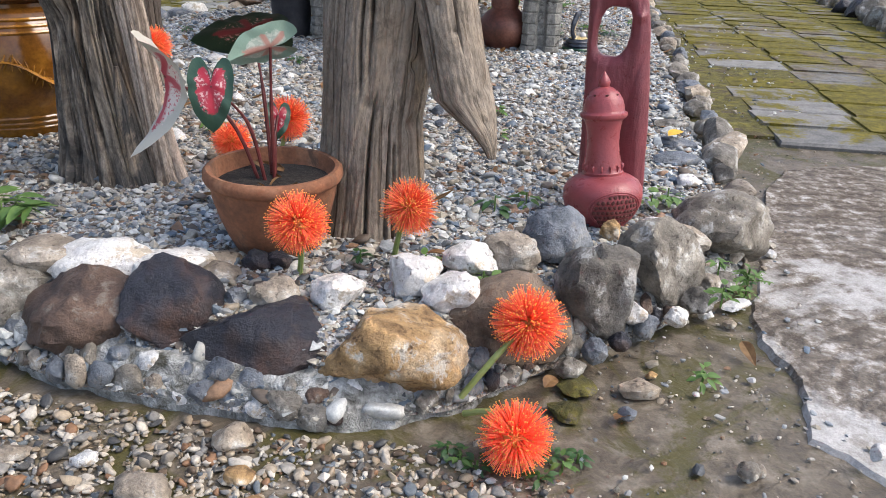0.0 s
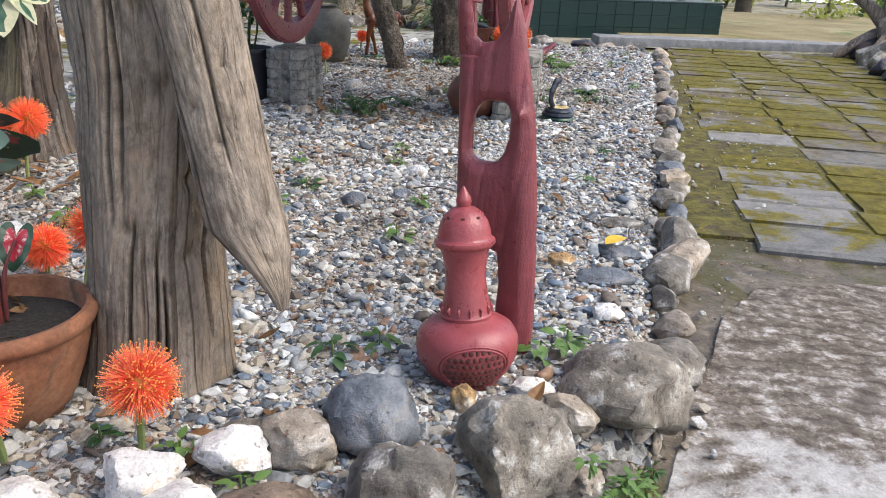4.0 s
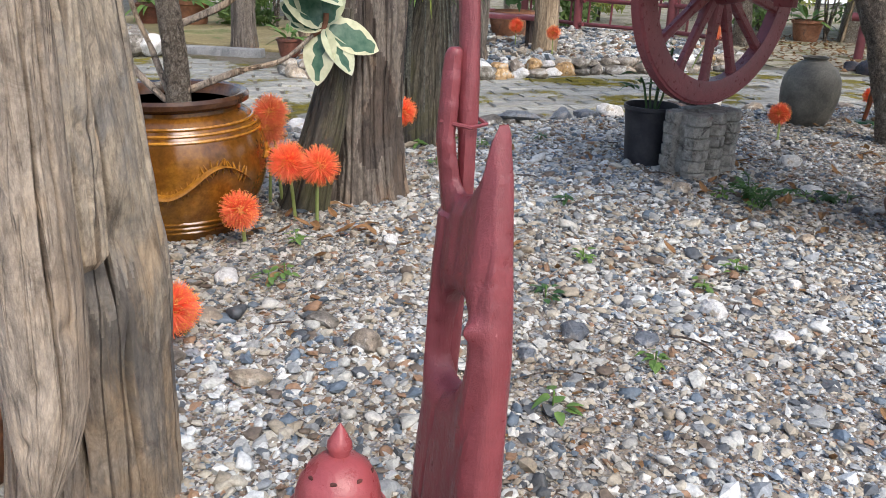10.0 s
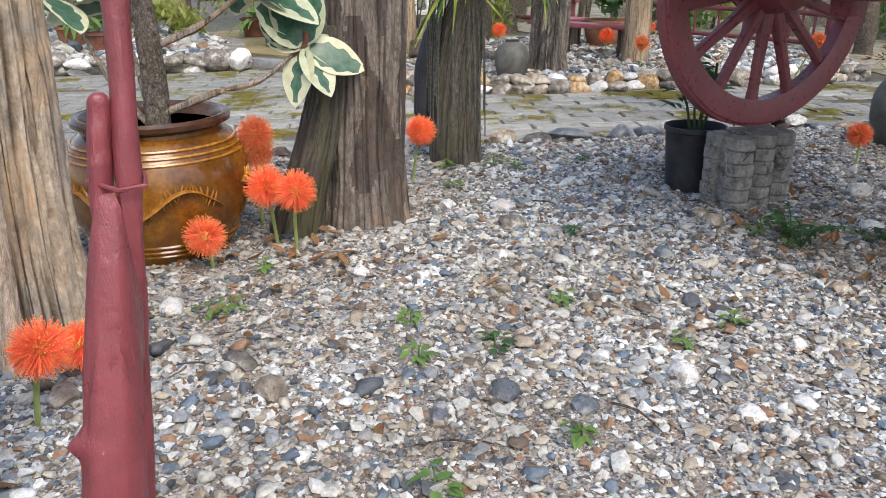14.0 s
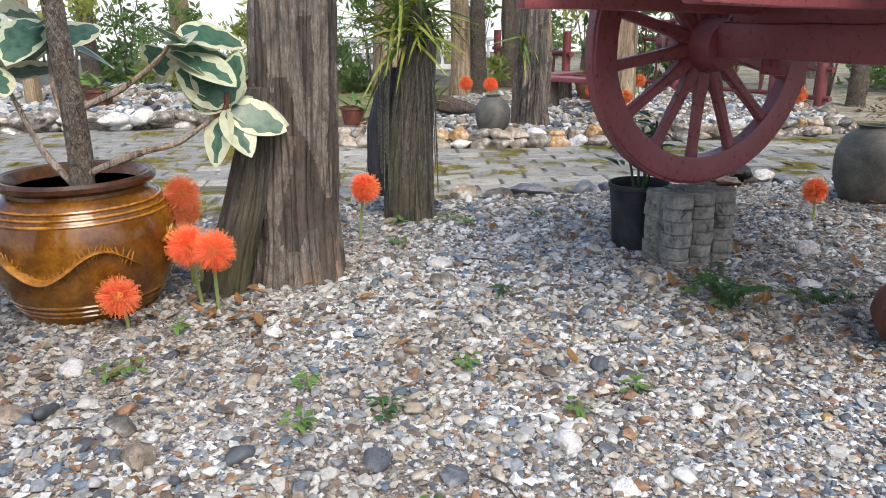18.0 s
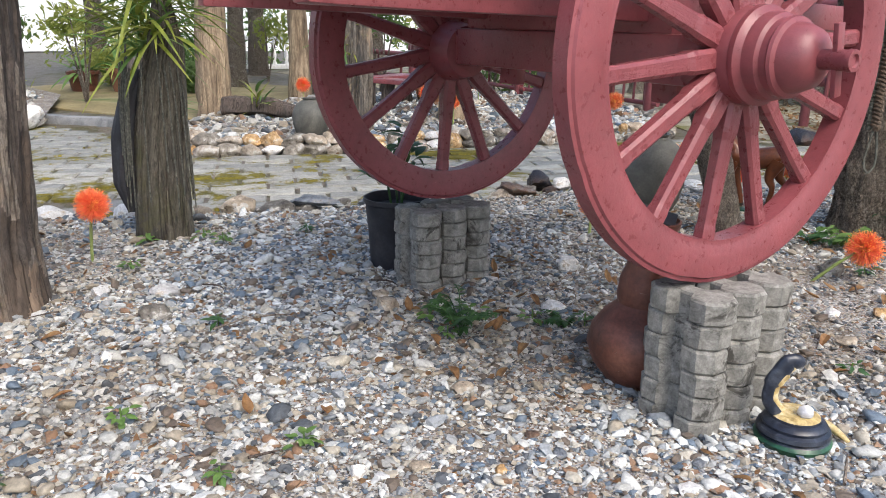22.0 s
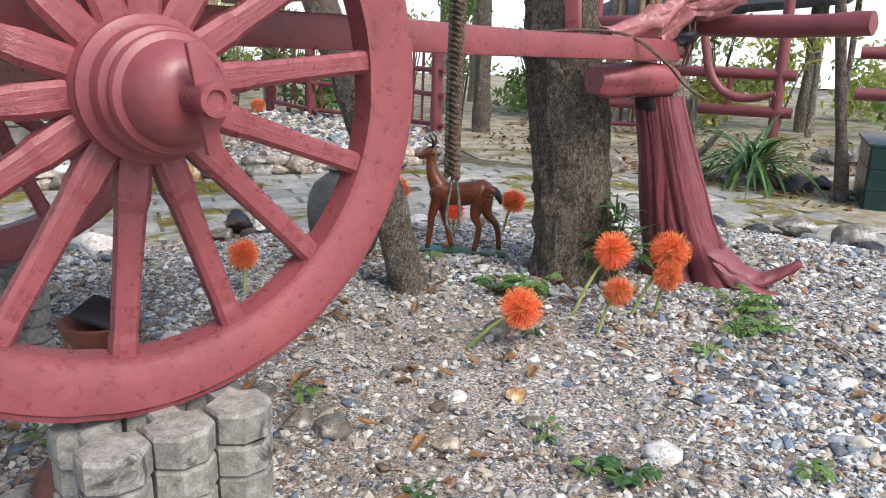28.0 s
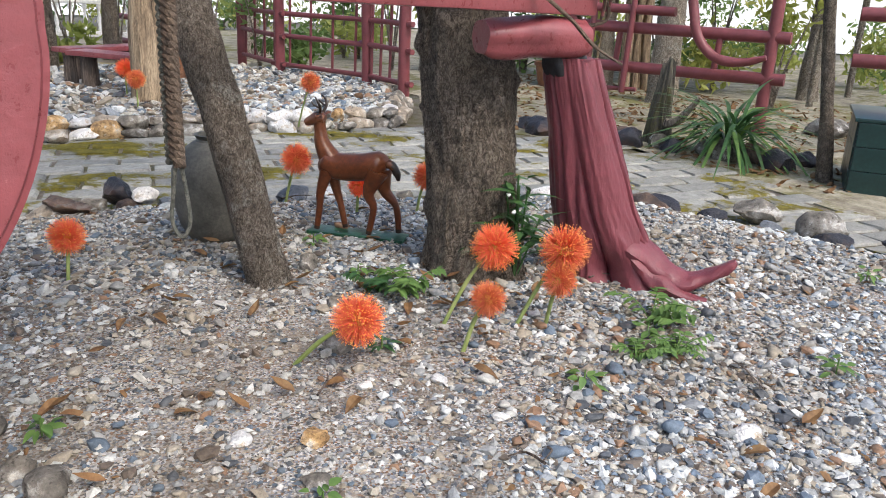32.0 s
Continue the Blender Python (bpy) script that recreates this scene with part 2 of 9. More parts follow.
def leaf_mat(name, dark, light, rough=0.45, scale=12, veins=True, sheen=0.25):
    m, nt, b, co = material(name, rough)
    big = texture(nt, co, scale, 4, 0.6)
    col = ramp(nt, big, [(0.3, dark), (0.7, light)])
    tone = ramp(nt, object_random(nt), [(0, (0.85, 0.9, 0.85)), (1, (1.15, 1.1, 1.0))])
    col = mix(nt, 1.0, col, tone, "MULTIPLY")
    nt.links.new(col, b.inputs["Base Color"])
    tr = nt.nodes.new("ShaderNodeBsdfTranslucent")
    nt.links.new(col, tr.inputs[0])
    mx = nt.nodes.new("ShaderNodeMixShader")
    mx.inputs[0].default_value = sheen
    nt.links.new(b.outputs[0], mx.inputs[1])
    nt.links.new(tr.outputs[0], mx.inputs[2])
    nt.links.new(mx.outputs[0], nt.nodes["Material Output"].inputs[0])
    bump(nt, b, big, 0.2, 0.004)
    return m


def gravel_mat(name, tint):
    m, nt, b, co = material(name, 0.62)
    r = island_random(nt)
    col = ramp(nt, r, [(0.0, (0.60, 0.59, 0.555)), (0.14, (0.40, 0.40, 0.39)), (0.24, (0.74, 0.735, 0.715)), (0.40, (0.16, 0.205, 0.26)),
                       (0.50, (0.41, 0.35, 0.27)), (0.59, (0.105, 0.115, 0.13)), (0.67, (0.54, 0.485, 0.40)), (0.77, (0.175, 0.135, 0.105)),
                       (0.84, (0.33, 0.345, 0.36)), (0.955, (0.34, 0.20, 0.12))], "CONSTANT")
    pos = world_coords(nt)
    col = mix(nt, 1.0, col, ramp(nt, texture(nt, pos, 60, 5, 0.75), [(0.3, (0.58, 0.575, 0.57)), (0.68, (1.2, 1.19, 1.16))]), "MULTIPLY")
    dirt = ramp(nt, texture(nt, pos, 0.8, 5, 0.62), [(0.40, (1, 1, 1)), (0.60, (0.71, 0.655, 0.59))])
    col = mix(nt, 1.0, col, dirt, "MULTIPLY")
    col = mix(nt, 1.0, col, tint, "MULTIPLY")
    nt.links.new(col, b.inputs["Base Color"])
    bump(nt, b, texture(nt, pos, 160, 3, 0.7), 0.35, 0.004)
    return m


def paving_mat(name, grey, moss_at, soaked, soil=False):
    """Grey concrete paving with moss that creeps over it in patches, darker where it is wet."""
    m, nt, b, co = material(name, 0.75)
    pos = world_coords(nt)
    big = texture(nt, pos, 1.4, 5, 0.65, warp=0.5)
    mid = texture(nt, pos, 9, 6, 0.75)
    fine = texture(nt, pos, 90, 4, 0.7)
    c = ramp(nt, mid, [(0.3, tuple(v * 0.6 for v in grey)), (0.5, grey), (0.72, tuple(min(v * 1.35, 0.8) for v in grey))])
    tone = ramp(nt, object_random(nt), [(0, (0.74, 0.75, 0.76)), (0.6, (1, 1, 1)), (1, (1.16, 1.15, 1.12))])
    c = mix(nt, 1.0, c, tone, "MULTIPLY")
    if soil:
        c = mix(nt, ramp(nt, texture(nt, pos, 1.1, 5, 0.7, warp=0.8), [(0.44, (0, 0, 0)), (0.53, (0.9, 0.9, 0.9))]), c,
                ramp(nt, mid, [(0.3, (0.05, 0.038, 0.024)), (0.5, (0.135, 0.105, 0.07)), (0.7, (0.26, 0.22, 0.165))]))
    moss = ramp(nt, mid, [(0.3, (0.045, 0.038, 0.010)), (0.48, (0.115, 0.098, 0.017)), (0.70, (0.22, 0.182, 0.028))])
    add = nt.nodes.new("ShaderNodeMath")
    add.operation = "MULTIPLY_ADD"
    nt.links.new(mid, add.inputs[0])
    add.inputs[1].default_value = 0.45
    nt.links.new(big, add.inputs[2])
    where = ramp(nt, add.outputs[0], [(moss_at, (0, 0, 0)), (moss_at + 0.07, (1, 1, 1))])
    c = mix(nt, where, c, moss)
    c = mix(nt, 1.0, c, ramp(nt, fine, [(0.3, (0.75, 0.75, 0.75)), (0.7, (1.15, 1.15, 1.15))]), "MULTIPLY")
    nt.links.new(c, b.inputs["Base Color"])
    nt.links.new(ramp(nt, big, [(0.35, (0.85 - soaked,) * 3), (0.62, (0.92,) * 3)]), b.inputs["Roughness"])
    b.inputs["Specular IOR Level"].default_value = 0.22
    n1 = bump(nt, b, fine, 0.35, 0.004)
    bump(nt, b, mid, 0.4, 0.012, n1)
    return m


def concrete_mat():
    """Old trowelled concrete: a pale pitted skin, arcs of float marks and soil washed over one end."""
    m, nt, b, co = material("weathered_concrete", 0.85)
    big = texture(nt, co, 1.9, 6, 0.65, warp=0.3)
    mid = texture(nt, co, 14, 8, 0.74)
    fine = texture(nt, co, 130, 5, 0.75)
    shift = nt.nodes.new("ShaderNodeMapping")
    shift.inputs["Location"].default_value = (-1.50, -1.62, 0.0)
    nt.links.new(co, shift.inputs[0])
    wave = nt.nodes.new("ShaderNodeTexWave")
    wave.wave_type, wave.rings_direction = "RINGS", "Z"
    for k, v in (("Scale", 5.0), ("Distortion", 9.0), ("Detail", 5.0), ("Detail Scale", 1.6), ("Detail Roughness", 0.70)):
        wave.inputs[k].default_value = v
    nt.links.new(shift.outputs[0], wave.inputs["Vector"])
    axes = nt.nodes.new("ShaderNodeSeparateXYZ")
    nt.links.new(co, axes.inputs[0])
    wash = nt.nodes.new("ShaderNodeMath")          # soil washed over the end by the path
    wash.operation = "MULTIPLY_ADD"
    nt.links.new(axes.outputs["Y"], wash.inputs[0])
    wash.inputs[1].default_value = -0.15
    nt.links.new(big, wash.inputs[2])
    clean = ramp(nt, wash.outputs[0], [(0.125, (0, 0, 0)), (0.215, (1, 1, 1))])
    shown = ramp(nt, wash.outputs[0], [(0.02, (0.85, 0.85, 0.85)), (0.16, (0.8, 0.8, 0.8)), (0.25, (0.06, 0.06, 0.06))])
    mark = mix(nt, shown, (0.6, 0.6, 0.6), wave.outputs["Fac"])
    pale = ramp(nt, mid, [(0.30, (0.28, 0.262, 0.24)), (0.44, (0.405, 0.392, 0.372)), (0.60, (0.50, 0.49, 0.475))])
    dirt = ramp(nt, mid, [(0.36, (0.08, 0.062, 0.046)), (0.50, (0.165, 0.136, 0.105)), (0.57, (0.30, 0.27, 0.235)), (0.64, (0.52, 0.50, 0.475))])
    c = mix(nt, clean, dirt, pale)
    c = mix(nt, 1.0, c, ramp(nt, mark, [(0.06, (0.48, 0.42, 0.36)), (0.34, (1, 1, 1)), (0.9, (1.04, 1.04, 1.04))]), "MULTIPLY")
    c = mix(nt, 1.0, c, ramp(nt, fine, [(0.32, (0.72, 0.71, 0.70)), (0.66, (1.12, 1.12, 1.12))]), "MULTIPLY")
    stain = ramp(nt, texture(nt, co, 6, 6, 0.7), [(0.56, (1, 1, 1)), (0.66, (0.66, 0.63, 0.58))])
    c = mix(nt, 1.0, c, stain, "MULTIPLY")
    nt.links.new(c, b.inputs["Base Color"])
    nt.links.new(ramp(nt, big, [(0.38, (0.6, 0.6, 0.6)), (0.55, (0.9, 0.9, 0.9))]), b.inputs["Roughness"])
    n1 = bump(nt, b, fine, 0.6, 0.005)
    n2 = bump(nt, b, mid, 0.5, 0.010, n1)
    bump(nt, b, mark, 0.6, 0.010, n2)
    return m


def grit_mat():
    """Sand with grit too small to build: fine many-coloured specks."""
    m, nt, b, co = material("gravelly_soil", 0.9)
    big = texture(nt, co, 5, 5, 0.7, warp=0.5)
    sand = ramp(nt, big, [(0.3, (0.06, 0.048, 0.036)), (0.5, (0.15, 0.12, 0.088)), (0.7, (0.26, 0.212, 0.158))])
    cell = nt.nodes.new("ShaderNodeTexVoronoi")
    cell.inputs["Scale"].default_value = 130
    nt.links.new(co, cell.inputs["Vector"])
    hue = nt.nodes.new("ShaderNodeSeparateColor")
    nt.links.new(cell.outputs["Color"], hue.inputs[0])
    speck = ramp(nt, hue.outputs[0], [(0.0, (0.55, 0.54, 0.52)), (0.2, (0.20, 0.22, 0.25)), (0.4, (0.34, 0.29, 0.23)), (0.6, (0.09, 0.085, 0.08)), (0.75, (0.42, 0.39, 0.35)), (0.9, (0.22, 0.12, 0.07))], "CONSTANT")
    where = ramp(nt, texture(nt, co, 3, 3, 0.6), [(0.40, (0.85, 0.85, 0.85)), (0.62, (0.25, 0.25, 0.25))])
    nt.links.new(mix(nt, where, sand, speck), b.inputs["Base Color"])
    n1 = bump(nt, b, cell.outputs["Distance"], 0.8, 0.006)
    bump(nt, b, big, 0.5, 0.02, n1)
    return m


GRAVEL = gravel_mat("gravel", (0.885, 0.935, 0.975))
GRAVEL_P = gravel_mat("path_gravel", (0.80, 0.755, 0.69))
SOIL = grit_mat()
EARTH = mottled("damp_earth", (0.055, 0.043, 0.029), (0.125, 0.100, 0.070), (0.235, 0.205, 0.165), 13, 0.75, 0.8, 80, spots=((0.072, 0.062, 0.016), 2.6, 0.485), wet=0.3, depth=0.012)
GRASS = mottled("far_ground", (0.16, 0.13, 0.06), (0.26, 0.21, 0.10), (0.36, 0.31, 0.18), 0.8, 0.9, 0.5, 25, spots=((0.10, 0.14, 0.03), 0.6, 0.55))
CONCRETE = concrete_mat()
MORTAR = mottled("pebbled_mortar", (0.07, 0.068, 0.058), (0.31, 0.31, 0.29), (0.62, 0.62, 0.60), 19, 0.9, 1.0, 90, spots=((0.075, 0.070, 0.050), 7.0, 0.555), depth=0.025)
PAVE_R = paving_mat("mossy_paving", (0.22, 0.215, 0.20), 0.645, 0.1, True)
PAVE_G = paving_mat("worn_grey_paving", (0.215, 0.21, 0.20), 0.745, 0.1)
MOSS = mottled("moss_bed", (0.035, 0.030, 0.012), (0.115, 0.100, 0.018), (0.21, 0.18, 0.03), 11, 0.95, 1.0, 90, spots=((0.075, 0.055, 0.038), 4.0, 0.54), depth=0.03)
PAVE_B = paving_mat("grey_paving", (0.32, 0.315, 0.285), 0.745, 0.35)
BLOCK = mottled("paver_block", (0.125, 0.122, 0.108), (0.235, 0.227, 0.203), (0.345, 0.336, 0.306), 26, 0.92, 0.5, 150, spots=((0.060, 0.056, 0.048), 8.0, 0.55), depth=0.004, placed=True)
STONE = {
    "dark": stone_mat("dark_stone", (0.013, 0.016, 0.026), (0.024, 0.025, 0.036), (0.085, 0.045, 0.031), (0.048, 0.036, 0.034), 0.44, 4.2, 0.35),
    "brown": stone_mat("brown_stone", (0.035, 0.030, 0.032), (0.125, 0.078, 0.056), (0.20, 0.125, 0.085), (0.20, 0.17, 0.14), 0.6, 5.0, 0.5),
    "ochre": stone_mat("ochre_stone", (0.22, 0.125, 0.055), (0.50, 0.315, 0.140), (0.60, 0.47, 0.31), (0.52, 0.49, 0.43), 0.85, 7.0, 0.95),
    "white": stone_mat("white_stone", (0.62, 0.60, 0.57), (0.76, 0.755, 0.74), (0.82, 0.81, 0.80), (0.50, 0.42, 0.31), 0.6, 6.0, 0.30),
    "grey": stone_mat("grey_stone", (0.095, 0.084, 0.068), (0.215, 0.195, 0.165), (0.36, 0.34, 0.305), (0.46, 0.45, 0.42), 0.72, 6.0, 0.85),
    "tan": stone_mat("tan_stone", (0.20, 0.165, 0.125), (0.38, 0.32, 0.25), (0.52, 0.47, 0.40), (0.52, 0.50, 0.46), 0.75, 6.0, 0.6),
    "blue": stone_mat("blue_grey_stone", (0.085, 0.10, 0.12), (0.155, 0.175, 0.205), (0.28, 0.30, 0.325), (0.26, 0.25, 0.235), 0.5, 6.0, 0.4),
    "rust": stone_mat("rusty_grey_stone", (0.10, 0.072, 0.052), (0.20, 0.15, 0.11), (0.30, 0.25, 0.20), (0.15, 0.085, 0.05), 0.7, 6.0, 0.7),
    "moss": stone_mat("mossy_stone", (0.05, 0.045, 0.012), (0.10, 0.09, 0.018), (0.17, 0.15, 0.03), (0.10, 0.085, 0.06), 0.95, 9.0, 0.7),
}
WOOD_A = wood_mat("silvered_wood", (0.13, 0.10, 0.08), (0.27, 0.22, 0.175), (0.40, 0.34, 0.28), (0.34, 0.26, 0.18), at=(0.52, 0.62))
WOOD_C = wood_mat("dark_wood", (0.035, 0.028, 0.024), (0.105, 0.078, 0.062), (0.19, 0.15, 0.12), (0.085, 0.07, 0.06), at=(0.5, 0.56))
TRUNK_A = wood_mat("silvered_trunk_wood", (0.185, 0.152, 0.118), (0.235, 0.194, 0.152), (0.280, 0.236, 0.190), (0.262, 0.212, 0.160), grain=11, at=(0.50, 0.62), trunk=True, second=(0.16, 0.14, 0.12), share=0.58, span=4.5, soft=1.9)
TRUNK_A2 = wood_mat("torn_trunk_face", (0.165, 0.138, 0.106), (0.295, 0.248, 0.190), (0.42, 0.355, 0.27), (0.38, 0.295, 0.20), grain=22, at=(0.50, 0.60), trunk=True, second=(0.215, 0.195, 0.170), share=0.52, span=3.2, soft=3.0)
LIMB_A = wood_mat("pale_limb_wood", (0.20, 0.162, 0.125), (0.262, 0.216, 0.168), (0.325, 0.275, 0.222), (0.30, 0.242, 0.18), grain=11, at=(0.56, 0.66), trunk=True, soft=1.8)
TRUNK_B = wood_mat("split_stump_wood", (0.040, 0.034, 0.029), (0.155, 0.130, 0.105), (0.315, 0.280, 0.240), (0.34, 0.27, 0.20), grain=30, at=(0.50, 0.60), trunk=True, second=(0.062, 0.057, 0.052), share=0.50, span=4.0, soft=0.6)
TRUNK_B2 = wood_mat("bare_tan_stump_wood", (0.20, 0.160, 0.120), (0.335, 0.272, 0.205), (0.45, 0.380, 0.300), (0.40, 0.305, 0.21), grain=13, at=(0.52, 0.62), trunk=True, second=(0.27, 0.235, 0.195), share=0.54, span=3.0, soft=2.6)
TRUNK_A3 = wood_mat("dark_weathered_face", (0.110, 0.092, 0.073), (0.195, 0.164, 0.130), (0.285, 0.240, 0.190), (0.26, 0.20, 0.135), grain=22, at=(0.52, 0.62), trunk=True, second=(0.130, 0.116, 0.102), share=0.52, span=3.2, soft=3.0)
SLIVER = wood_mat("torn_pale_wood", (0.26, 0.19, 0.14), (0.50, 0.395, 0.31), (0.66, 0.56, 0.47), (0.60, 0.42, 0.29), grain=20, at=(0.56, 0.66), trunk=True, soft=1.2)
TRUNK_C = wood_mat("dark_stump_bark", (0.080, 0.067, 0.056), (0.158, 0.134, 0.112), (0.25, 0.219, 0.188), (0.20, 0.15, 0.11), grain=30, at=(0.56, 0.62), trunk=True, second=(0.12, 0.10, 0.085), share=0.54, span=4.0, soft=0.8)
TRUNK_C2 = wood_mat("peeled_stump_wood", (0.038, 0.031, 0.027), (0.068, 0.056, 0.049), (0.10, 0.085, 0.074), (0.085, 0.066, 0.052), grain=18, at=(0.5, 0.6), trunk=True, soft=2.2)
TRUNK_D = wood_mat("grey_post_wood", (0.055, 0.05, 0.037), (0.112, 0.10, 0.075), (0.175, 0.155, 0.12), (0.085, 0.082, 0.04), grain=45, trunk=True, second=(0.07, 0.062, 0.05), share=0.55)
CHAR = mottled("charred_wood", (0.012, 0.012, 0.014), (0.022, 0.022, 0.026), (0.04, 0.04, 0.045), 9, 0.6, 0.7, 60)
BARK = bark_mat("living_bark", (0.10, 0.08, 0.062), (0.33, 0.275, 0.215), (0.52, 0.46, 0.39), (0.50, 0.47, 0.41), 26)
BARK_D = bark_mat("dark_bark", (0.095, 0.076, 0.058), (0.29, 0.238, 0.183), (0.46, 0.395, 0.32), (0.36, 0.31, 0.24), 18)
# Bark of the far trees, lightened in colour to carry the distance's haze.
BARK_P = bark_mat("haze_paled_far_bark", (0.38, 0.32, 0.25), (0.58, 0.51, 0.41), (0.72, 0.67, 0.58), (0.68, 0.66, 0.58), 14)
RED = paint_mat("red_oil_paint", (0.245, 0.063, 0.071), (0.46, 0.19, 0.185))
RED_HUB = paint_mat("red_hub_paint", (0.245, 0.063, 0.071), (0.44, 0.18, 0.175), 0.34, 0.72, relief=0.35)
RED_SPOKE = paint_mat("red_spoke_paint", (0.245, 0.063, 0.071), (0.47, 0.20, 0.195), 0.30, 0.66, True)
DRIFT = paint_mat("rubbed_pink_branch", (0.30, 0.105, 0.105), (0.50, 0.28, 0.26), 0.45, 0.55)
RED_POST = paint_mat("red_post_paint", (0.205, 0.044, 0.052), (0.42, 0.19, 0.185), 0.34, 0.70, True)
# Same red again; the stump's shading is mixed into this duller tone.
RED_STUMP = paint_mat("shade_darkened_stump_paint", (0.185, 0.044, 0.056), (0.34, 0.17, 0.15), 0.40, 0.68, True)
# Copy of the red paint, darkened for the shade on fences and yoke.
RED_FENCE = paint_mat("red_fence_paint_shaded", (0.185, 0.046, 0.052), (0.30, 0.13, 0.12), 0.42, 0.68)
URN = paint_mat("red_earthenware", (0.30, 0.062, 0.068), (0.40, 0.12, 0.11), 0.30, 0.78)
URN_IN = mottled("urn_hole_shade", (0.05, 0.02, 0.018), (0.09, 0.025, 0.02), (0.12, 0.035, 0.03), 20, 0.9)
TERRA = mottled("terracotta", (0.14, 0.06, 0.032), (0.25, 0.105, 0.052), (0.34, 0.175, 0.10), 6, 0.85, 0.4, 70, spots=((0.13, 0.075, 0.048), 5.0, 0.56))
CLAY = mottled("brown_clay", (0.060, 0.024, 0.017), (0.145, 0.050, 0.032), (0.22, 0.09, 0.06), 6, 0.5, 0.4, 60, spots=((0.50, 0.42, 0.36), 9.0, 0.66))
JARGREY = mottled("unglazed_grey_jar", (0.045, 0.043, 0.036), (0.10, 0.097, 0.082), (0.17, 0.16, 0.135), 5, 0.6, 0.35, 70)
BLACKPOT = mottled("black_plastic", (0.012, 0.013, 0.018), (0.022, 0.023, 0.03), (0.045, 0.045, 0.05), 7, 0.5, 0.2, 60)
GLAZE_B = mottled("brown_glaze", (0.05, 0.020, 0.006), (0.15, 0.058, 0.009), (0.33, 0.145, 0.018), 2.6, 0.13, 0.08, 50)
GLAZE_Y = mottled("amber_glaze", (0.17, 0.066, 0.010), (0.31, 0.13, 0.015), (0.46, 0.21, 0.025), 12, 0.16, 0.1, 50)
GLAZE_D = mottled("dark_rim_glaze", (0.03, 0.014, 0.008), (0.075, 0.032, 0.014), (0.15, 0.065, 0.022), 5, 0.22, 0.15, 50)
POTTING = mottled("potting_soil", (0.008, 0.007, 0.006), (0.020, 0.016, 0.013), (0.045, 0.034, 0.027), 60, 0.95, 0.9, 150)
LILY = leaf_mat("lily_filament", (1.0, 0.235, 0.130), (1.0, 0.40, 0.235), 0.5, 30, sheen=0.5)
LILY_TIP = leaf_mat("lily_anther", (1.0, 0.50, 0.12), (1.0, 0.70, 0.24), 0.6, 30, sheen=0.5)
STEM = leaf_mat("lily_stalk", (0.22, 0.30, 0.08), (0.40, 0.46, 0.20), 0.45)
LEAF = leaf_mat("herb_leaf", (0.07, 0.15, 0.035), (0.17, 0.28, 0.075), 0.62)
LEAF_D = leaf_mat("shrub_leaf", (0.025, 0.075, 0.025), (0.07, 0.15, 0.045))
LEAF_Y = leaf_mat("orchid_leaf", (0.12, 0.17, 0.025), (0.34, 0.36, 0.07))
FICUS_G = leaf_mat("rubber_leaf_green", (0.012, 0.075, 0.045), (0.10, 0.18, 0.125), 0.3, 22)
FICUS_C = leaf_mat("rubber_leaf_cream", (0.46, 0.48, 0.32), (0.66, 0.66, 0.50), 0.35, 22)


def caladium_mat(name, rim, base, flecks, vein, edge_at, fleck_at):
    """A blade with a speckled heart: the first leaf coordinate runs from the stalk to the rim, the second away from the main veins."""
    m, nt, b, co = material(name, 0.45)
    uv = nt.nodes.new("ShaderNodeSeparateXYZ")
    tc = nt.nodes.new("ShaderNodeTexCoord")
    nt.links.new(tc.outputs["UV"], uv.inputs[0])
    ragged = nt.nodes.new("ShaderNodeMath")
    ragged.operation = "MULTIPLY_ADD"
    nt.links.new(texture(nt, co, 60, 6, 0.75), ragged.inputs[0])
    ragged.inputs[1].default_value = 0.6
    nt.links.new(uv.outputs["X"], ragged.inputs[2])
    c = mix(nt, ramp(nt, texture(nt, co, 110, 3, 0.6), [(fleck_at, (0, 0, 0)), (fleck_at + 0.05, (1, 1, 1))]), base, flecks)
    c = mix(nt, ramp(nt, uv.outputs["Y"], [(0.05, (1, 1, 1)), (0.12, (0, 0, 0))]), c, vein)
    c = mix(nt, ramp(nt, ragged.outputs[0], [(edge_at, (0, 0, 0)), (edge_at + 0.05, (1, 1, 1))]), c, rim)
    nt.links.new(c, b.inputs["Base Color"])
    bump(nt, b, texture(nt, co, 60, 3, 0.6), 0.3, 0.004)
    return m


CAL_R = caladium_mat("caladium_red", (0.022, 0.060, 0.036), (0.33, 0.035, 0.055), (0.56, 0.36, 0.34), (0.36, 0.015, 0.035), 0.92, 0.52)
CAL_P = caladium_mat("caladium_pink", (0.50, 0.46, 0.38), (0.68, 0.57, 0.50), (0.52, 0.10, 0.12), (0.42, 0.05, 0.07), 0.95, 0.545)
CAL_D = caladium_mat("caladium_dark", (0.018, 0.042, 0.020), (0.035, 0.06, 0.028), (0.50, 0.28, 0.25), (0.24, 0.04, 0.04), 0.90, 0.56)
CAL_U = caladium_mat("caladium_underside", (0.20, 0.30, 0.24), (0.33, 0.40, 0.34), (0.46, 0.50, 0.44), (0.40, 0.22, 0.18), 0.90, 0.50)
CAL_STALK = leaf_mat("caladium_stalk", (0.09, 0.015, 0.018), (0.20, 0.05, 0.05))
DRY = leaf_mat("dry_leaf", (0.12, 0.055, 0.025), (0.30, 0.17, 0.075), 0.7, 30)
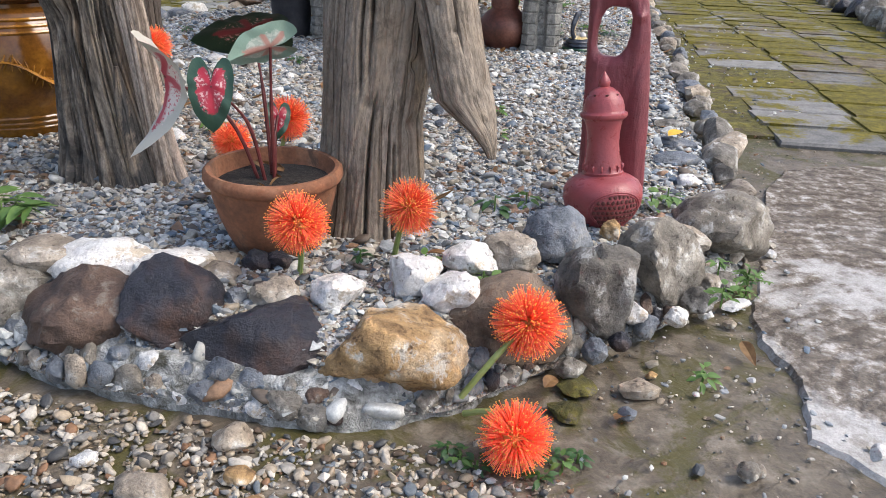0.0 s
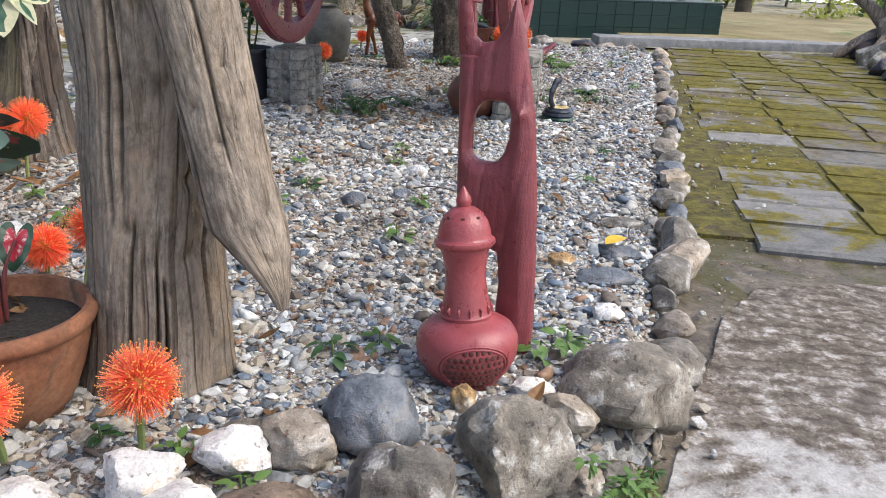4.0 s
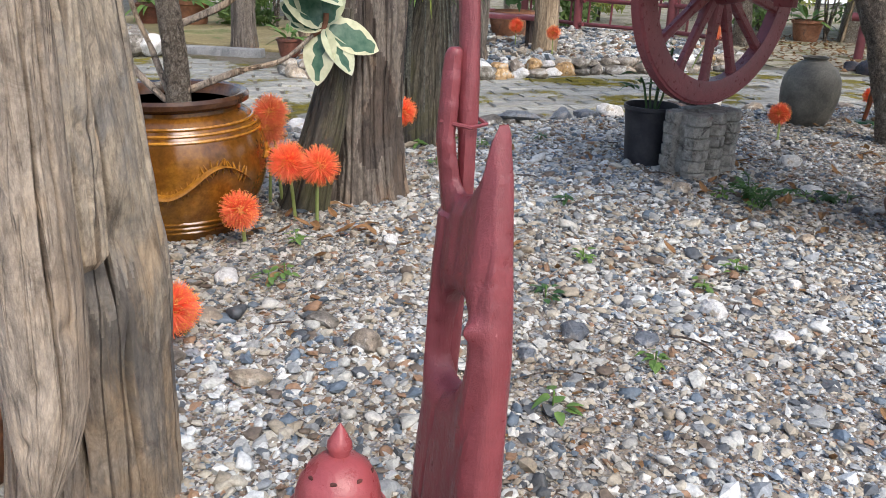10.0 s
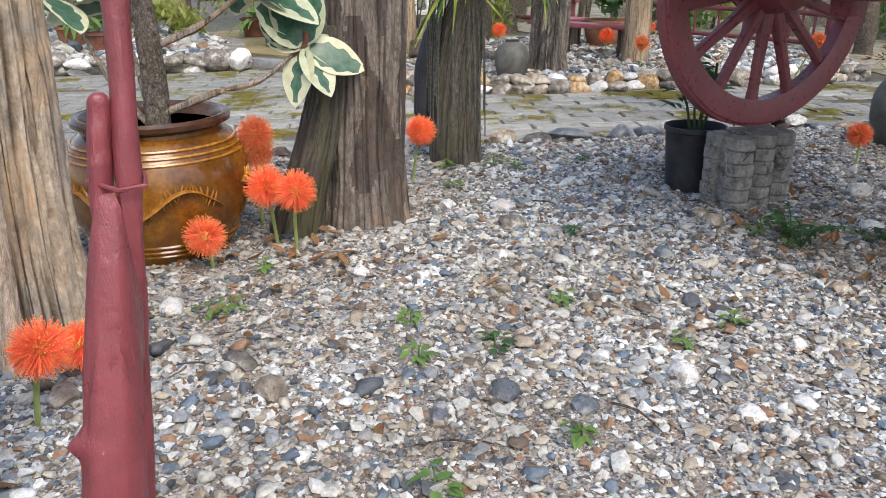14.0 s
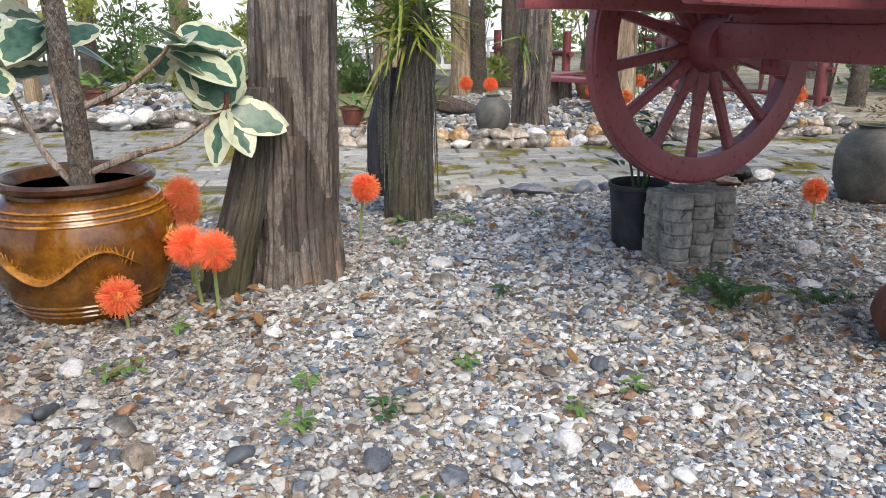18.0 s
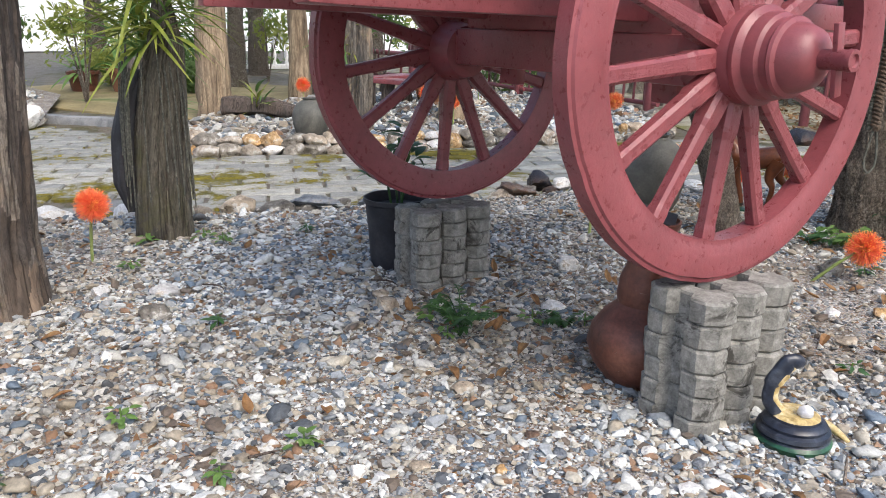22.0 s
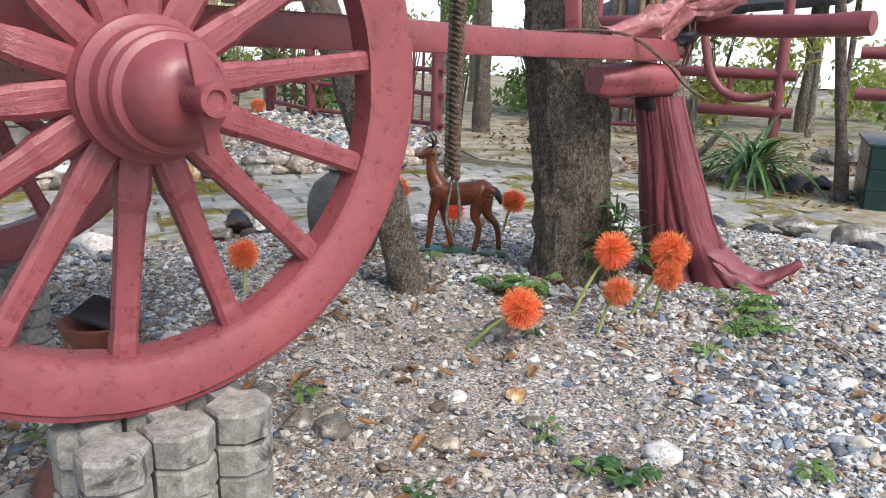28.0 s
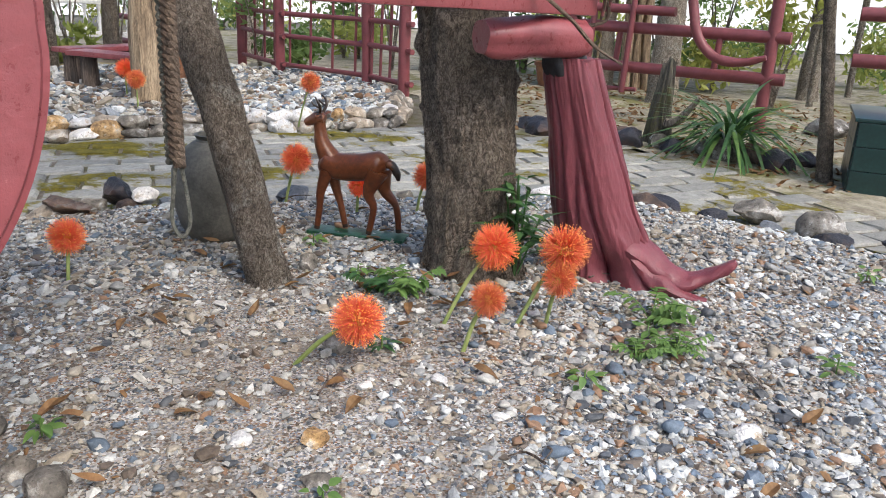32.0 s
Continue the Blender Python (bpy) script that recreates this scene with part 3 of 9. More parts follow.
YELLOW = leaf_mat("yellow_leaf", (0.60, 0.36, 0.03), (0.75, 0.50, 0.06), 0.6, 30)
ROPE = mottled("grey_rope", (0.04, 0.042, 0.034), (0.10, 0.102, 0.084), (0.20, 0.19, 0.155), 60, 0.9, 0.8, 200)
ROPE_B = mottled("brown_rope", (0.05, 0.035, 0.025), (0.12, 0.085, 0.06), (0.21, 0.15, 0.105), 60, 0.9, 0.8, 200)
DEER = mottled("varnished_brown_statue", (0.07, 0.020, 0.008), (0.15, 0.042, 0.014), (0.23, 0.08, 0.032), 4, 0.28, 0.15, 50)
DEER_D = mottled("dark_hoof", (0.02, 0.012, 0.01), (0.035, 0.022, 0.016), (0.06, 0.04, 0.03), 9, 0.35, 0.15, 50)
GTILE = mottled("dark_green_tile", (0.004, 0.020, 0.019), (0.007, 0.030, 0.028), (0.012, 0.043, 0.04), 3, 0.3, 0.1, 40)
GROUT = mottled("dark_grout", (0.02, 0.03, 0.03), (0.04, 0.05, 0.05), (0.06, 0.07, 0.07), 20, 0.9)
PINKPOT = mottled("pink_plastic", (0.40, 0.03, 0.07), (0.55, 0.05, 0.10), (0.65, 0.09, 0.15), 4, 0.4, 0.1, 40)
KERB = mottled("grey_kerb", (0.14, 0.145, 0.15), (0.22, 0.225, 0.23), (0.32, 0.32, 0.32), 6, 0.8, 0.5, 70)
SNAKE_D = mottled("dark_blue_glaze", (0.008, 0.010, 0.016), (0.018, 0.024, 0.04), (0.06, 0.07, 0.09), 14, 0.3, 0.3, 60)
SNAKE_G = mottled("green_glaze", (0.006, 0.03, 0.018), (0.012, 0.07, 0.035), (0.03, 0.12, 0.06), 14, 0.35, 0.3, 60)
SNAKE_Y = mottled("yellow_belly", (0.25, 0.17, 0.06), (0.50, 0.38, 0.16), (0.66, 0.58, 0.38), 30, 0.4, 0.4, 60)
PEARL = mottled("pearl_glaze", (0.5, 0.5, 0.52), (0.65, 0.65, 0.66), (0.75, 0.75, 0.74), 8, 0.2, 0.1, 40)
THATCH = mottled("dark_roof", (0.015, 0.016, 0.018), (0.035, 0.036, 0.04), (0.06, 0.06, 0.065), 12, 0.8, 0.6, 60)
WHITEWALL = mottled("white_paint", (0.62, 0.61, 0.58), (0.76, 0.75, 0.73), (0.82, 0.81, 0.80), 3, 0.7, 0.2, 40)
LITTER = mottled("leaf_littered_sand", (0.13, 0.105, 0.075), (0.29, 0.26, 0.19), (0.43, 0.40, 0.31), 5, 0.9, 0.8, 45, spots=((0.14, 0.13, 0.035), 1.2, 0.52), depth=0.03)
# Far ground: its sunlit brightness is put into this near-white colour.
PALE = mottled("sun_paled_ground", (0.66, 0.65, 0.60), (0.76, 0.75, 0.70), (0.82, 0.81, 0.77), 0.2, 0.9, 0.2, 6)


def haze_glow_mat():
    """Emission that stands in for bright white haze of the far distance."""
    m = bpy.data.materials.new("haze_glow")
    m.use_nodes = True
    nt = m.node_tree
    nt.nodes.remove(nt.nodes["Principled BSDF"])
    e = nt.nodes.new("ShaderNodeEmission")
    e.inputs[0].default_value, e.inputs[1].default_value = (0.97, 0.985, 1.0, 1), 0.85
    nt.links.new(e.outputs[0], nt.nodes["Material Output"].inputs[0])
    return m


HAZE_GLOW = haze_glow_mat()


# ---- building blocks ----
def np_mesh(name, v, f):
    """A mesh from a vertex array and an array of triangles (or of quads)."""
    v, f = np.asarray(v, np.float32), np.asarray(f, np.int32)
    me = bpy.data.meshes.new(name)
    me.vertices.add(len(v))
    me.vertices.foreach_set("co", v.ravel())
    k = f.shape[1]
    me.loops.add(f.size)
    me.loops.foreach_set("vertex_index", f.ravel())
    me.polygons.add(len(f))
    me.polygons.foreach_set("loop_start", np.arange(0, f.size, k, dtype=np.int32))
    me.update(calc_edges=True)
    return me


def as_mesh(name, shape):
    if isinstance(shape, bmesh.types.BMesh):
        me = bpy.data.meshes.new(name)
        shape.to_mesh(me)
        shape.free()
        return me
    if isinstance(shape, bpy.types.Mesh):
        return shape
    me = bpy.data.meshes.new(name)
    me.from_pydata([tuple(p) for p in shape[0]], [], [tuple(f) for f in shape[1]])
    me.update()
    return me


def part(name, shape, mat, parent=None, label="", at=None, smooth=True):
    """One mesh object, under a thing or under a part. at: its pose in the parent."""
    me = as_mesh(name, shape)
    mats = mat if isinstance(mat, (list, tuple)) else [mat]
    if not me.materials:
        for x in mats:
            me.materials.append(x)
    me.polygons.foreach_set("use_smooth", [smooth] * len(me.polygons))
    if smooth and len(me.polygons) < 60000:
        me.set_sharp_from_angle(angle=radians(42))
    ob = new(name, me)
    if parent is not None:
        ob.parent = parent
    if at is not None:
        ob.matrix_basis = at
    if label:
        tagged(ob, label)
    return ob


def thing(name, label, category, m=None, group="", kind=""):
    ob = new(name)
    ob.empty_display_size = 0.1
    if m is not None:
        ob.matrix_basis = m
    return tagged(ob, label, category, group, kind)


def whole(name, shape, mat, label, category, m=None, group="", kind="", smooth=True):
    ob = part(name, shape, mat, None, "", m, smooth)
    return tagged(ob, label, category, group, kind)


def shifted(shape, m):
    return [tuple(m @ Vector(p)) for p in shape[0]], shape[1]


def joined(*shapes):
    v, f = [], []
    for a, b in shapes:
        n = len(v)
        v += list(a)
        f += [tuple(i + n for i in q) for q in b]
    return v, f


def lathe(profile, n=40, wobble=0.0, seed=0):
    v, f = [], []
    for j, (r, z) in enumerate(profile):
        for i in range(n):
            a = 2 * math.pi * i / n
            k = 1 + wobble * noise.noise((math.cos(a) * 1.5 + seed, math.sin(a) * 1.5, z * 6))
            v.append((r * k * math.cos(a), r * k * math.sin(a), z))
    for j in range(len(profile) - 1):
        for i in range(n):
            k = (i + 1) % n
            f.append((j * n + i, j * n + k, (j + 1) * n + k, (j + 1) * n + i))
    f.append(tuple(range(n - 1, -1, -1)))
    f.append(tuple((len(profile) - 1) * n + i for i in range(n)))
    return v, f


def tube(points, radii, n=8, rough=0.0, seed=0, squash=1.0):
    """A round bar along points, with rings square to its way."""
    pts = [Vector(p) for p in points]
    if isinstance(radii, (int, float)):
        radii = [radii] * len(pts)
    v, f = [], []
    side = None
    for j, p in enumerate(pts):
        d = (pts[min(j + 1, len(pts) - 1)] - pts[max(j - 1, 0)]).normalized()
        if side is None:
            side = d.cross(Vector((0, 0, 1)) if abs(d.z) < 0.9 else Vector((1, 0, 0))).normalized()
        side = (side - d * side.dot(d)).normalized()
        up = d.cross(side)
        for i in range(n):
            a = 2 * math.pi * i / n
            k = 1.0
            if rough:
                k += rough * noise.noise(Vector((math.cos(a) * 1.3 + seed * 3.1, math.sin(a) * 1.3, j * 0.35 + seed)))
            v.append(tuple(p + (side * math.cos(a) + up * math.sin(a) * squash) * radii[j] * k))
    for j in range(len(pts) - 1):
        for i in range(n):
            k = (i + 1) % n
            f.append((j * n + i, j * n + k, (j + 1) * n + k, (j + 1) * n + i))
    f.append(tuple(range(n - 1, -1, -1)))
    f.append(tuple((len(pts) - 1) * n + i for i in range(n)))
    return v, f


def bent(points, steps=6):
    """A smooth line through points."""
    p = [Vector(q) for q in points]
    out = []
    for i in range(len(p) - 1):
        a, b, c, d = p[max(i - 1, 0)], p[i], p[i + 1], p[min(i + 2, len(p) - 1)]
        for s in range(steps):
            t = s / steps
            out.append(0.5 * ((2 * b) + (c - a) * t + (2 * a - 5 * b + 4 * c - d) * t * t + (3 * b - a - 3 * c + d) * t ** 3))
    out.append(p[-1])
    return out


def block(sx, sy, sz, bevel=0.006, rough=0.0, seed=0, cuts=0, z0=0.0):
    """A timber or slab: bevelled, if wanted a little crooked."""
    bm = bmesh.new()
    bmesh.ops.create_cube(bm, size=1)
    for q in bm.verts:
        q.co = Vector((q.co.x * sx, q.co.y * sy, q.co.z * sz + z0))
    if cuts:
        axis = 0 if sx >= sy and sx >= sz else (1 if sy >= sz else 2)
        long = [e for e in bm.edges if abs((e.verts[0].co - e.verts[1].co)[axis]) > 1e-6]
        bmesh.ops.subdivide_edges(bm, edges=long, cuts=cuts)
    if bevel:
        sharp = [e for e in bm.edges if len(e.link_faces) == 2 and e.calc_face_angle(0) > 0.5]
        bmesh.ops.bevel(bm, geom=sharp, offset=bevel, segments=2, affect="EDGES", profile=0.6)
    if rough:
        for q in bm.verts:
            q.co += Vector(noise.noise_vector(q.co * 3 + Vector((seed * 7.3, seed, 0)))) * rough
    v, f = [q.co.copy() for q in bm.verts], None
    bm.verts.index_update()
    f = [tuple(x.index for x in fc.verts) for fc in bm.faces]
    bm.free()
    return [tuple(q) for q in v], f


def icosphere(sub):
    bm = bmesh.new()
    bmesh.ops.create_icosphere(bm, subdivisions=sub, radius=1)
    bm.verts.index_update()
    v = np.array([q.co for q in bm.verts], np.float32)
    f = np.array([[x.index for x in fc.verts] for fc in bm.faces], np.int32)
    bm.free()
    return v, f


ICO = {k: icosphere(k) for k in (1, 2, 3, 4)}
ICO[0] = (np.array([(1, 0, 0), (-1, 0, 0), (0, 1, 0), (0, -1, 0), (0, 0, 1), (0, 0, -1)], np.float32) * 1.15, np.array([(0, 2, 4), (2, 1, 4), (1, 3, 4), (3, 0, 4), (2, 0, 5), (1, 2, 5), (3, 1, 5), (0, 3, 5)], np.int32))


def rock(rx, ry, rz, seed, sub=4, facets=12, lump=0.16):
    """A field stone: a lump with a few flattened sides, worn edges and pits."""
    rng = np.random.default_rng(seed)
    v = ICO[sub][0].copy()
    for _ in range(facets):
        d = rng.normal(size=3)
        d /= np.linalg.norm(d)
        h = rng.uniform(0.60, 0.86)
        over = v @ d - h
        v -= np.clip(over, 0, None)[:, None] * d * 0.94
    out = []
    for p in v:
        q = Vector(p)
        k = 1 + lump * noise.noise(q * 1.4 + Vector((seed * 1.7, 0, 0))) + 0.10 * noise.noise(q * 3.3 + Vector((0, seed * 2.3, 0))) + 0.055 * noise.noise(q * 8) + 0.03 * noise.noise(q * 17) - 0.05 * max(0.0, 0.1 - abs(noise.noise(q * 2.2 + Vector((seed, 0, 0))))) / 0.1
        out.append((p[0] * rx * k, p[1] * ry * k, p[2] * rz * k))
    return out, [tuple(t) for t in ICO[sub][1]]


def stump_shape(spine, n=88, rings=60, ridges=14, depth=0.10, seed=0, knots=(), flare=0.0, jag=0.0, grooves=0, cut=0.09, chips=0.035, wide=1.0):
    """A weathered trunk: spine rows are (x, y, z, rx, ry); ridges, checks and long drying grooves run up it."""
    rg = random.Random(seed + 1000)
    lines = [(rg.uniform(0, 2 * math.pi), rg.uniform(-0.3, 0.75), rg.uniform(0.25, 0.9), rg.uniform(0.5, 1.0) * cut, rg.uniform(0.025, 0.06) * wide) for _ in range(grooves)]
    sp = np.array(spine, float)
    zs = np.linspace(0, 1, rings)
    tt = np.linspace(0, 1, len(sp))
    rows = np.stack([np.interp(zs, tt, sp[:, k]) for k in range(5)], 1)
    v, f, grain = [], [], []
    mean = float(sp[:, 3].mean())
    for j, (x, y, z, rx, ry) in enumerate(rows):
        for i in range(n):
            a = 2 * math.pi * i / n
            ca, sa = math.cos(a), math.sin(a)
            grain.append((mean * ca + seed * 3.7, mean * sa, z))
            s = Vector((ca * 1.2 + seed * 5.1, sa * 1.2, z * 0.22))
            fold = noise.noise(s * (ridges / 6.0))
            check = abs(noise.noise(Vector((ca * ridges * 0.42 + seed, sa * ridges * 0.42, z * 0.55 + seed))))
            k = 1 + depth * fold - depth * 0.9 * max(0.0, 0.16 - check) / 0.16 + 0.02 * noise.noise(Vector((ca * 9, sa * 9, z * 3))) + 0.016 * noise.noise(Vector((ca * 13, sa * 13, z * 14 + seed)))
            k -= chips * min(1.0, max(0.0, noise.noise(Vector((ca * 2.2 + seed, sa * 2.2, z * 2.6))) - 0.08) / 0.035)
            k += 0.05 * noise.noise(Vector((ca, sa, z * 2.5 + seed)))
            if flare:
                k += flare * max(0.0, 1 - zs[j] * 7) ** 2 * (0.6 + 0.9 * noise.noise(Vector((ca * 1.6, sa * 1.6, seed))))
            for (ga, g0, gl, gd, gw) in lines:
                u = (zs[j] - g0) / gl
                if 0 < u < 1:
                    da = (a - ga - 0.14 * noise.noise(Vector((ga * 9, z * 2.6, seed))) + math.pi) % (2 * math.pi) - math.pi
                    if abs(da) < 0.25:
                        k -= gd * min(1.0, 6 * u, 6 * (1 - u)) * math.exp(-(da / gw) ** 2)
            for (kz, ka, size, out) in knots:
                da = (a - ka + math.pi) % (2 * math.pi) - math.pi
                d2 = (da * max(rx, ry)) ** 2 + (z - kz) ** 2
                k += out * math.exp(-d2 / (2 * size * size))
            top = jag * zs[j] ** 6 * noise.noise(Vector((ca * 2.5, sa * 2.5, seed * 3.3)))
            v.append((x + rx * k * ca, y + ry * k * sa, z + top))
    for j in range(rings - 1):
        for i in range(n):
            k = (i + 1) % n
            f.append((j * n + i, j * n + k, (j + 1) * n + k, (j + 1) * n + i))
    f.append(tuple(range(n - 1, -1, -1)))
    f.append(tuple((rings - 1) * n + i for i in range(n)))
    me = as_mesh("trunk", (v, f))
    me.attributes.new("grain", "FLOAT_VECTOR", "POINT").data.foreach_set("vector", np.array(grain, np.float32).ravel())
    return me


def peeled(me, seed, centre, over, bark, bare_wood):
    """Two skins on a trunk: bark, and bare wood where the chips have fallen."""
    me.materials.append(bark)
    me.materials.append(bare_wood)
    which = []
    for q in me.polygons:
        d = Vector((q.center.x - centre[0], q.center.y - centre[1])).normalized()
        n = noise.noise(Vector((d.x * 2.2 + seed, d.y * 2.2, q.center.z * 2.6))) + 0.12 * noise.noise(q.center * 22)
        which.append(1 if n > over else 0)
    me.polygons.foreach_set("material_index", which)
    return me


def leaf_shape(length, width, bend=0.2, fold=0.15, n=7, tip=1.0, skew=0.0):
    """One leaf blade along +x, folded at its midrib, three rows of points."""
    v, f = [], []
    for i in range(n + 1):
        t = i / n
        w = width * 0.5 * (math.sin(math.pi * t ** 0.8) ** 0.75) * (1 - 0.15 * tip * t) if 0 < t < 1 else 0.0015
        x, z = length * t, -bend * length * t * t
        v += [(x, w + skew * t, z + fold * w), (x, skew * t, z), (x, -w + skew * t, z + fold * w)]
    for i in range(n):
        a = i * 3
        f += [(a, a + 1, a + 4, a + 3), (a + 1, a + 2, a + 5, a + 4)]
    return v, f


def clump(seed, count, reach, rise, length, width, bend=0.35, spread=1.0):
    """Many leaves round one foot: a low herb or a rosette."""
    rng = random.Random(seed)
    shapes = []
    for i in range(count):
        a = rng.uniform(0, 2 * math.pi)
        s = rng.uniform(0.65, 1.2)
        lf = leaf_shape(length * s, width * s, bend, 0.2, 5)
        r = reach * rng.random() ** 0.6 * spread
        m = Matrix.Translation((r * math.cos(a), r * math.sin(a), rise * rng.random())) @ Euler((rng.uniform(-0.4, 0.4), rng.uniform(-0.9, 0.1), a + rng.uniform(-0.7, 0.7))).to_matrix().to_4x4()
        shapes.append(shifted(lf, m))
    return joined(*shapes)


def leaf_cloud(seed, count, size, leaf, lift=0.0, hollow=0.4):
    """A crown or bush: many small two-sided leaves in uneven clumps round a centre."""
    rg = np.random.default_rng(seed)
    hubs = rg.normal(size=(max(5, count // 55), 3))
    hubs /= np.linalg.norm(hubs, axis=1)[:, None]
    hubs *= rg.uniform(hollow, 1.0, (len(hubs), 1)) * np.array(size)
    c = hubs[rg.integers(0, len(hubs), count)] + rg.normal(0, 0.2, (count, 3)) * np.array(size)
    c[:, 2] += lift
    a = rg.normal(size=(count, 3))
    a /= np.linalg.norm(a, axis=1)[:, None]
    b = np.cross(a, rg.normal(size=(count, 3)))
    b /= np.linalg.norm(b, axis=1)[:, None]
    ln = leaf * rg.uniform(0.7, 1.4, (count, 1))
    n = np.cross(a, b)
    v = np.stack([c - a * ln, c + b * ln * 0.38 + n * ln * 0.12, c + a * ln, c - b * ln * 0.38 + n * ln * 0.12], 1).reshape(-1, 3)
    f = np.arange(count * 4).reshape(-1, 4)
    return np_mesh("leaves", v, f)


# ---- plan ----
BED = [(-1.9, 1.98), (-1.30, 1.85), (-0.95, 1.69), (-0.29, 1.56), (0.03, 1.64), (0.35, 1.89), (0.74, 2.16), (1.08, 2.5), (1.24, 3.05), (1.38, 4.0),
       (1.56, 5.0), (1.76, 6.0), (2.08, 8.0), (2.5, 10.9), (2.3, 11.45), (1.5, 11.1), (0.5, 11.1), (0.0, 11.05), (-0.6, 10.7), (-1.4, 9.6), (-2.1, 8.45),
       (-2.2, 8.0), (-2.55, 7.35), (-2.75, 6.6), (-3.15, 5.9), (-3.55, 5.2), (-3.4, 4.2), (-2.75, 3.1), (-2.35, 2.2)]
FARBED = [(-6.2, 6.75), (-5.5, 7.1), (-4.75, 8.4), (-4.5, 9.1), (-4.1, 10.2), (-3.55, 11.4), (-3.4, 12.1), (-4.2, 13.0), (-5.2, 13.9), (-7.2, 14.6), (-9.5, 12.6), (-9.0, 9.8), (-7.4, 7.6)]
LEFTBED = [(-8.6, 6.3), (-8.9, 5.2), (-9.6, 3.6), (-11, 2.2), (-14, 1.6), (-16, 4.5), (-14.5, 7.2), (-11.5, 7.3)]


def rise(y):
    t = min(max((y - 1.5) / 3.0, 0.0), 1.0)
    return 0.10 * t * t * (3 - 2 * t)


def inside(px, py, poly):
    res = np.zeros(len(px), bool)
    q = poly[-1]
    for p in poly:
        cond = ((p[1] > py) != (q[1] > py)) & (px < (q[0] - p[0]) * (py - p[1]) / (q[1] - p[1] + 1e-12) + p[0])
        res ^= cond
        q = p
    return res


def edge_distance(px, py, poly):
    d = np.full(len(px), 1e9)
    q = poly[-1]
    for p in poly:
        ax, ay, bx, by = q[0], q[1], p[0], p[1]
        t = np.clip(((px - ax) * (bx - ax) + (py - ay) * (by - ay)) / ((bx - ax) ** 2 + (by - ay) ** 2), 0, 1)
        d = np.minimum(d, np.hypot(px - ax - t * (bx - ax), py - ay - t * (by - ay)))
        q = p
    return d


def along(poly, a, b, step):
    """Places every step metres along the outline from corner a to corner b: x, y, heading."""
    out, left = [], 0.0
    for i in range(a, b):
        p, q = Vector(poly[i % len(poly)]), Vector(poly[(i + 1) % len(poly)])
        d = q - p
        s = left
        while s < d.length:
            w = p + d * (s / d.length)
            out.append((w.x, w.y, math.atan2(d.y, d.x)))
            s += step
        left = s - d.length
    return out


# ---- ground ----
def ground_sheet():
    xs = np.concatenate([[-900, -200, -60, -30], np.arange(-16, 9, 0.5), [16, 40, 200, 900]])
    ys = np.concatenate([[-900, -200, -40, -10], np.arange(-3, 18, 0.5), [24, 40, 90, 300, 900]])
    v = [(x, y, rise(y) - 0.012 + 0.012 * noise.noise((x * 0.9, y * 0.9, 0)) * (abs(x) < 30)) for y in ys for x in xs]
    n = len(xs)
    f = [(j * n + i, j * n + i + 1, (j + 1) * n + i + 1, (j + 1) * n + i) for j in range(len(ys) - 1) for i in range(n - 1)]
    return v, f


whole("ground", ground_sheet(), EARTH, "damp brown earth ground with thin moss", "ground", kind="structure")


def inset(poly, d):
    """The outline drawn in by d."""
    out = []
    n = len(poly)
    for i in range(n):
        p, q, r = Vector(poly[i - 1]), Vector(poly[i]), Vector(poly[(i + 1) % n])
        a, b = (q - p).normalized(), (r - q).normalized()
        m = Vector((-(a.y + b.y), a.x + b.x))
        m = m.normalized() / max(0.6, m.length / 2)
        out.append((q.x + m.x * d, q.y + m.y * d))
    return out


def mound(poly, top, name, label, slope=0.16):
    """A raised bed: a flat heap whose edge falls to the path."""
    bm = bmesh.new()
    rim = [bm.verts.new((x, y, top)) for x, y in inset(poly, slope)]
    fc = bm.faces.new(rim)
    foot = [bm.verts.new((x, y, 0.02)) for x, y in poly]
    n = len(poly)
    for i in range(n):
        bm.faces.new((foot[i], foot[(i + 1) % n], rim[(i + 1) % n], rim[i]))
    bmesh.ops.triangulate(bm, faces=[fc])
    bmesh.ops.recalc_face_normals(bm, faces=bm.faces[:])
    return whole(name, bm, SOIL, label, "garden bed", kind="structure", smooth=False)


def slab_shape(poly, top, thick):
    """A flat sheet of ground with an edge."""
    n = len(poly)
    v = [(x, y, top) for x, y in poly] + [(x, y, top - thick) for x, y in poly]
    return v, [tuple(range(n))] + [(n + i, n + (i + 1) % n, (i + 1) % n, i) for i in range(n)]


BED_Z = 0.185
mound(BED, BED_Z, "gravel_bed", "raised garden bed of sandy gravel")
mound(FARBED, 0.21, "gravel_bed_far", "raised garden bed of pale gravel across the path")
mound(LEFTBED, 0.22, "gravel_bed_side", "raised garden bed of pale gravel and rubble")


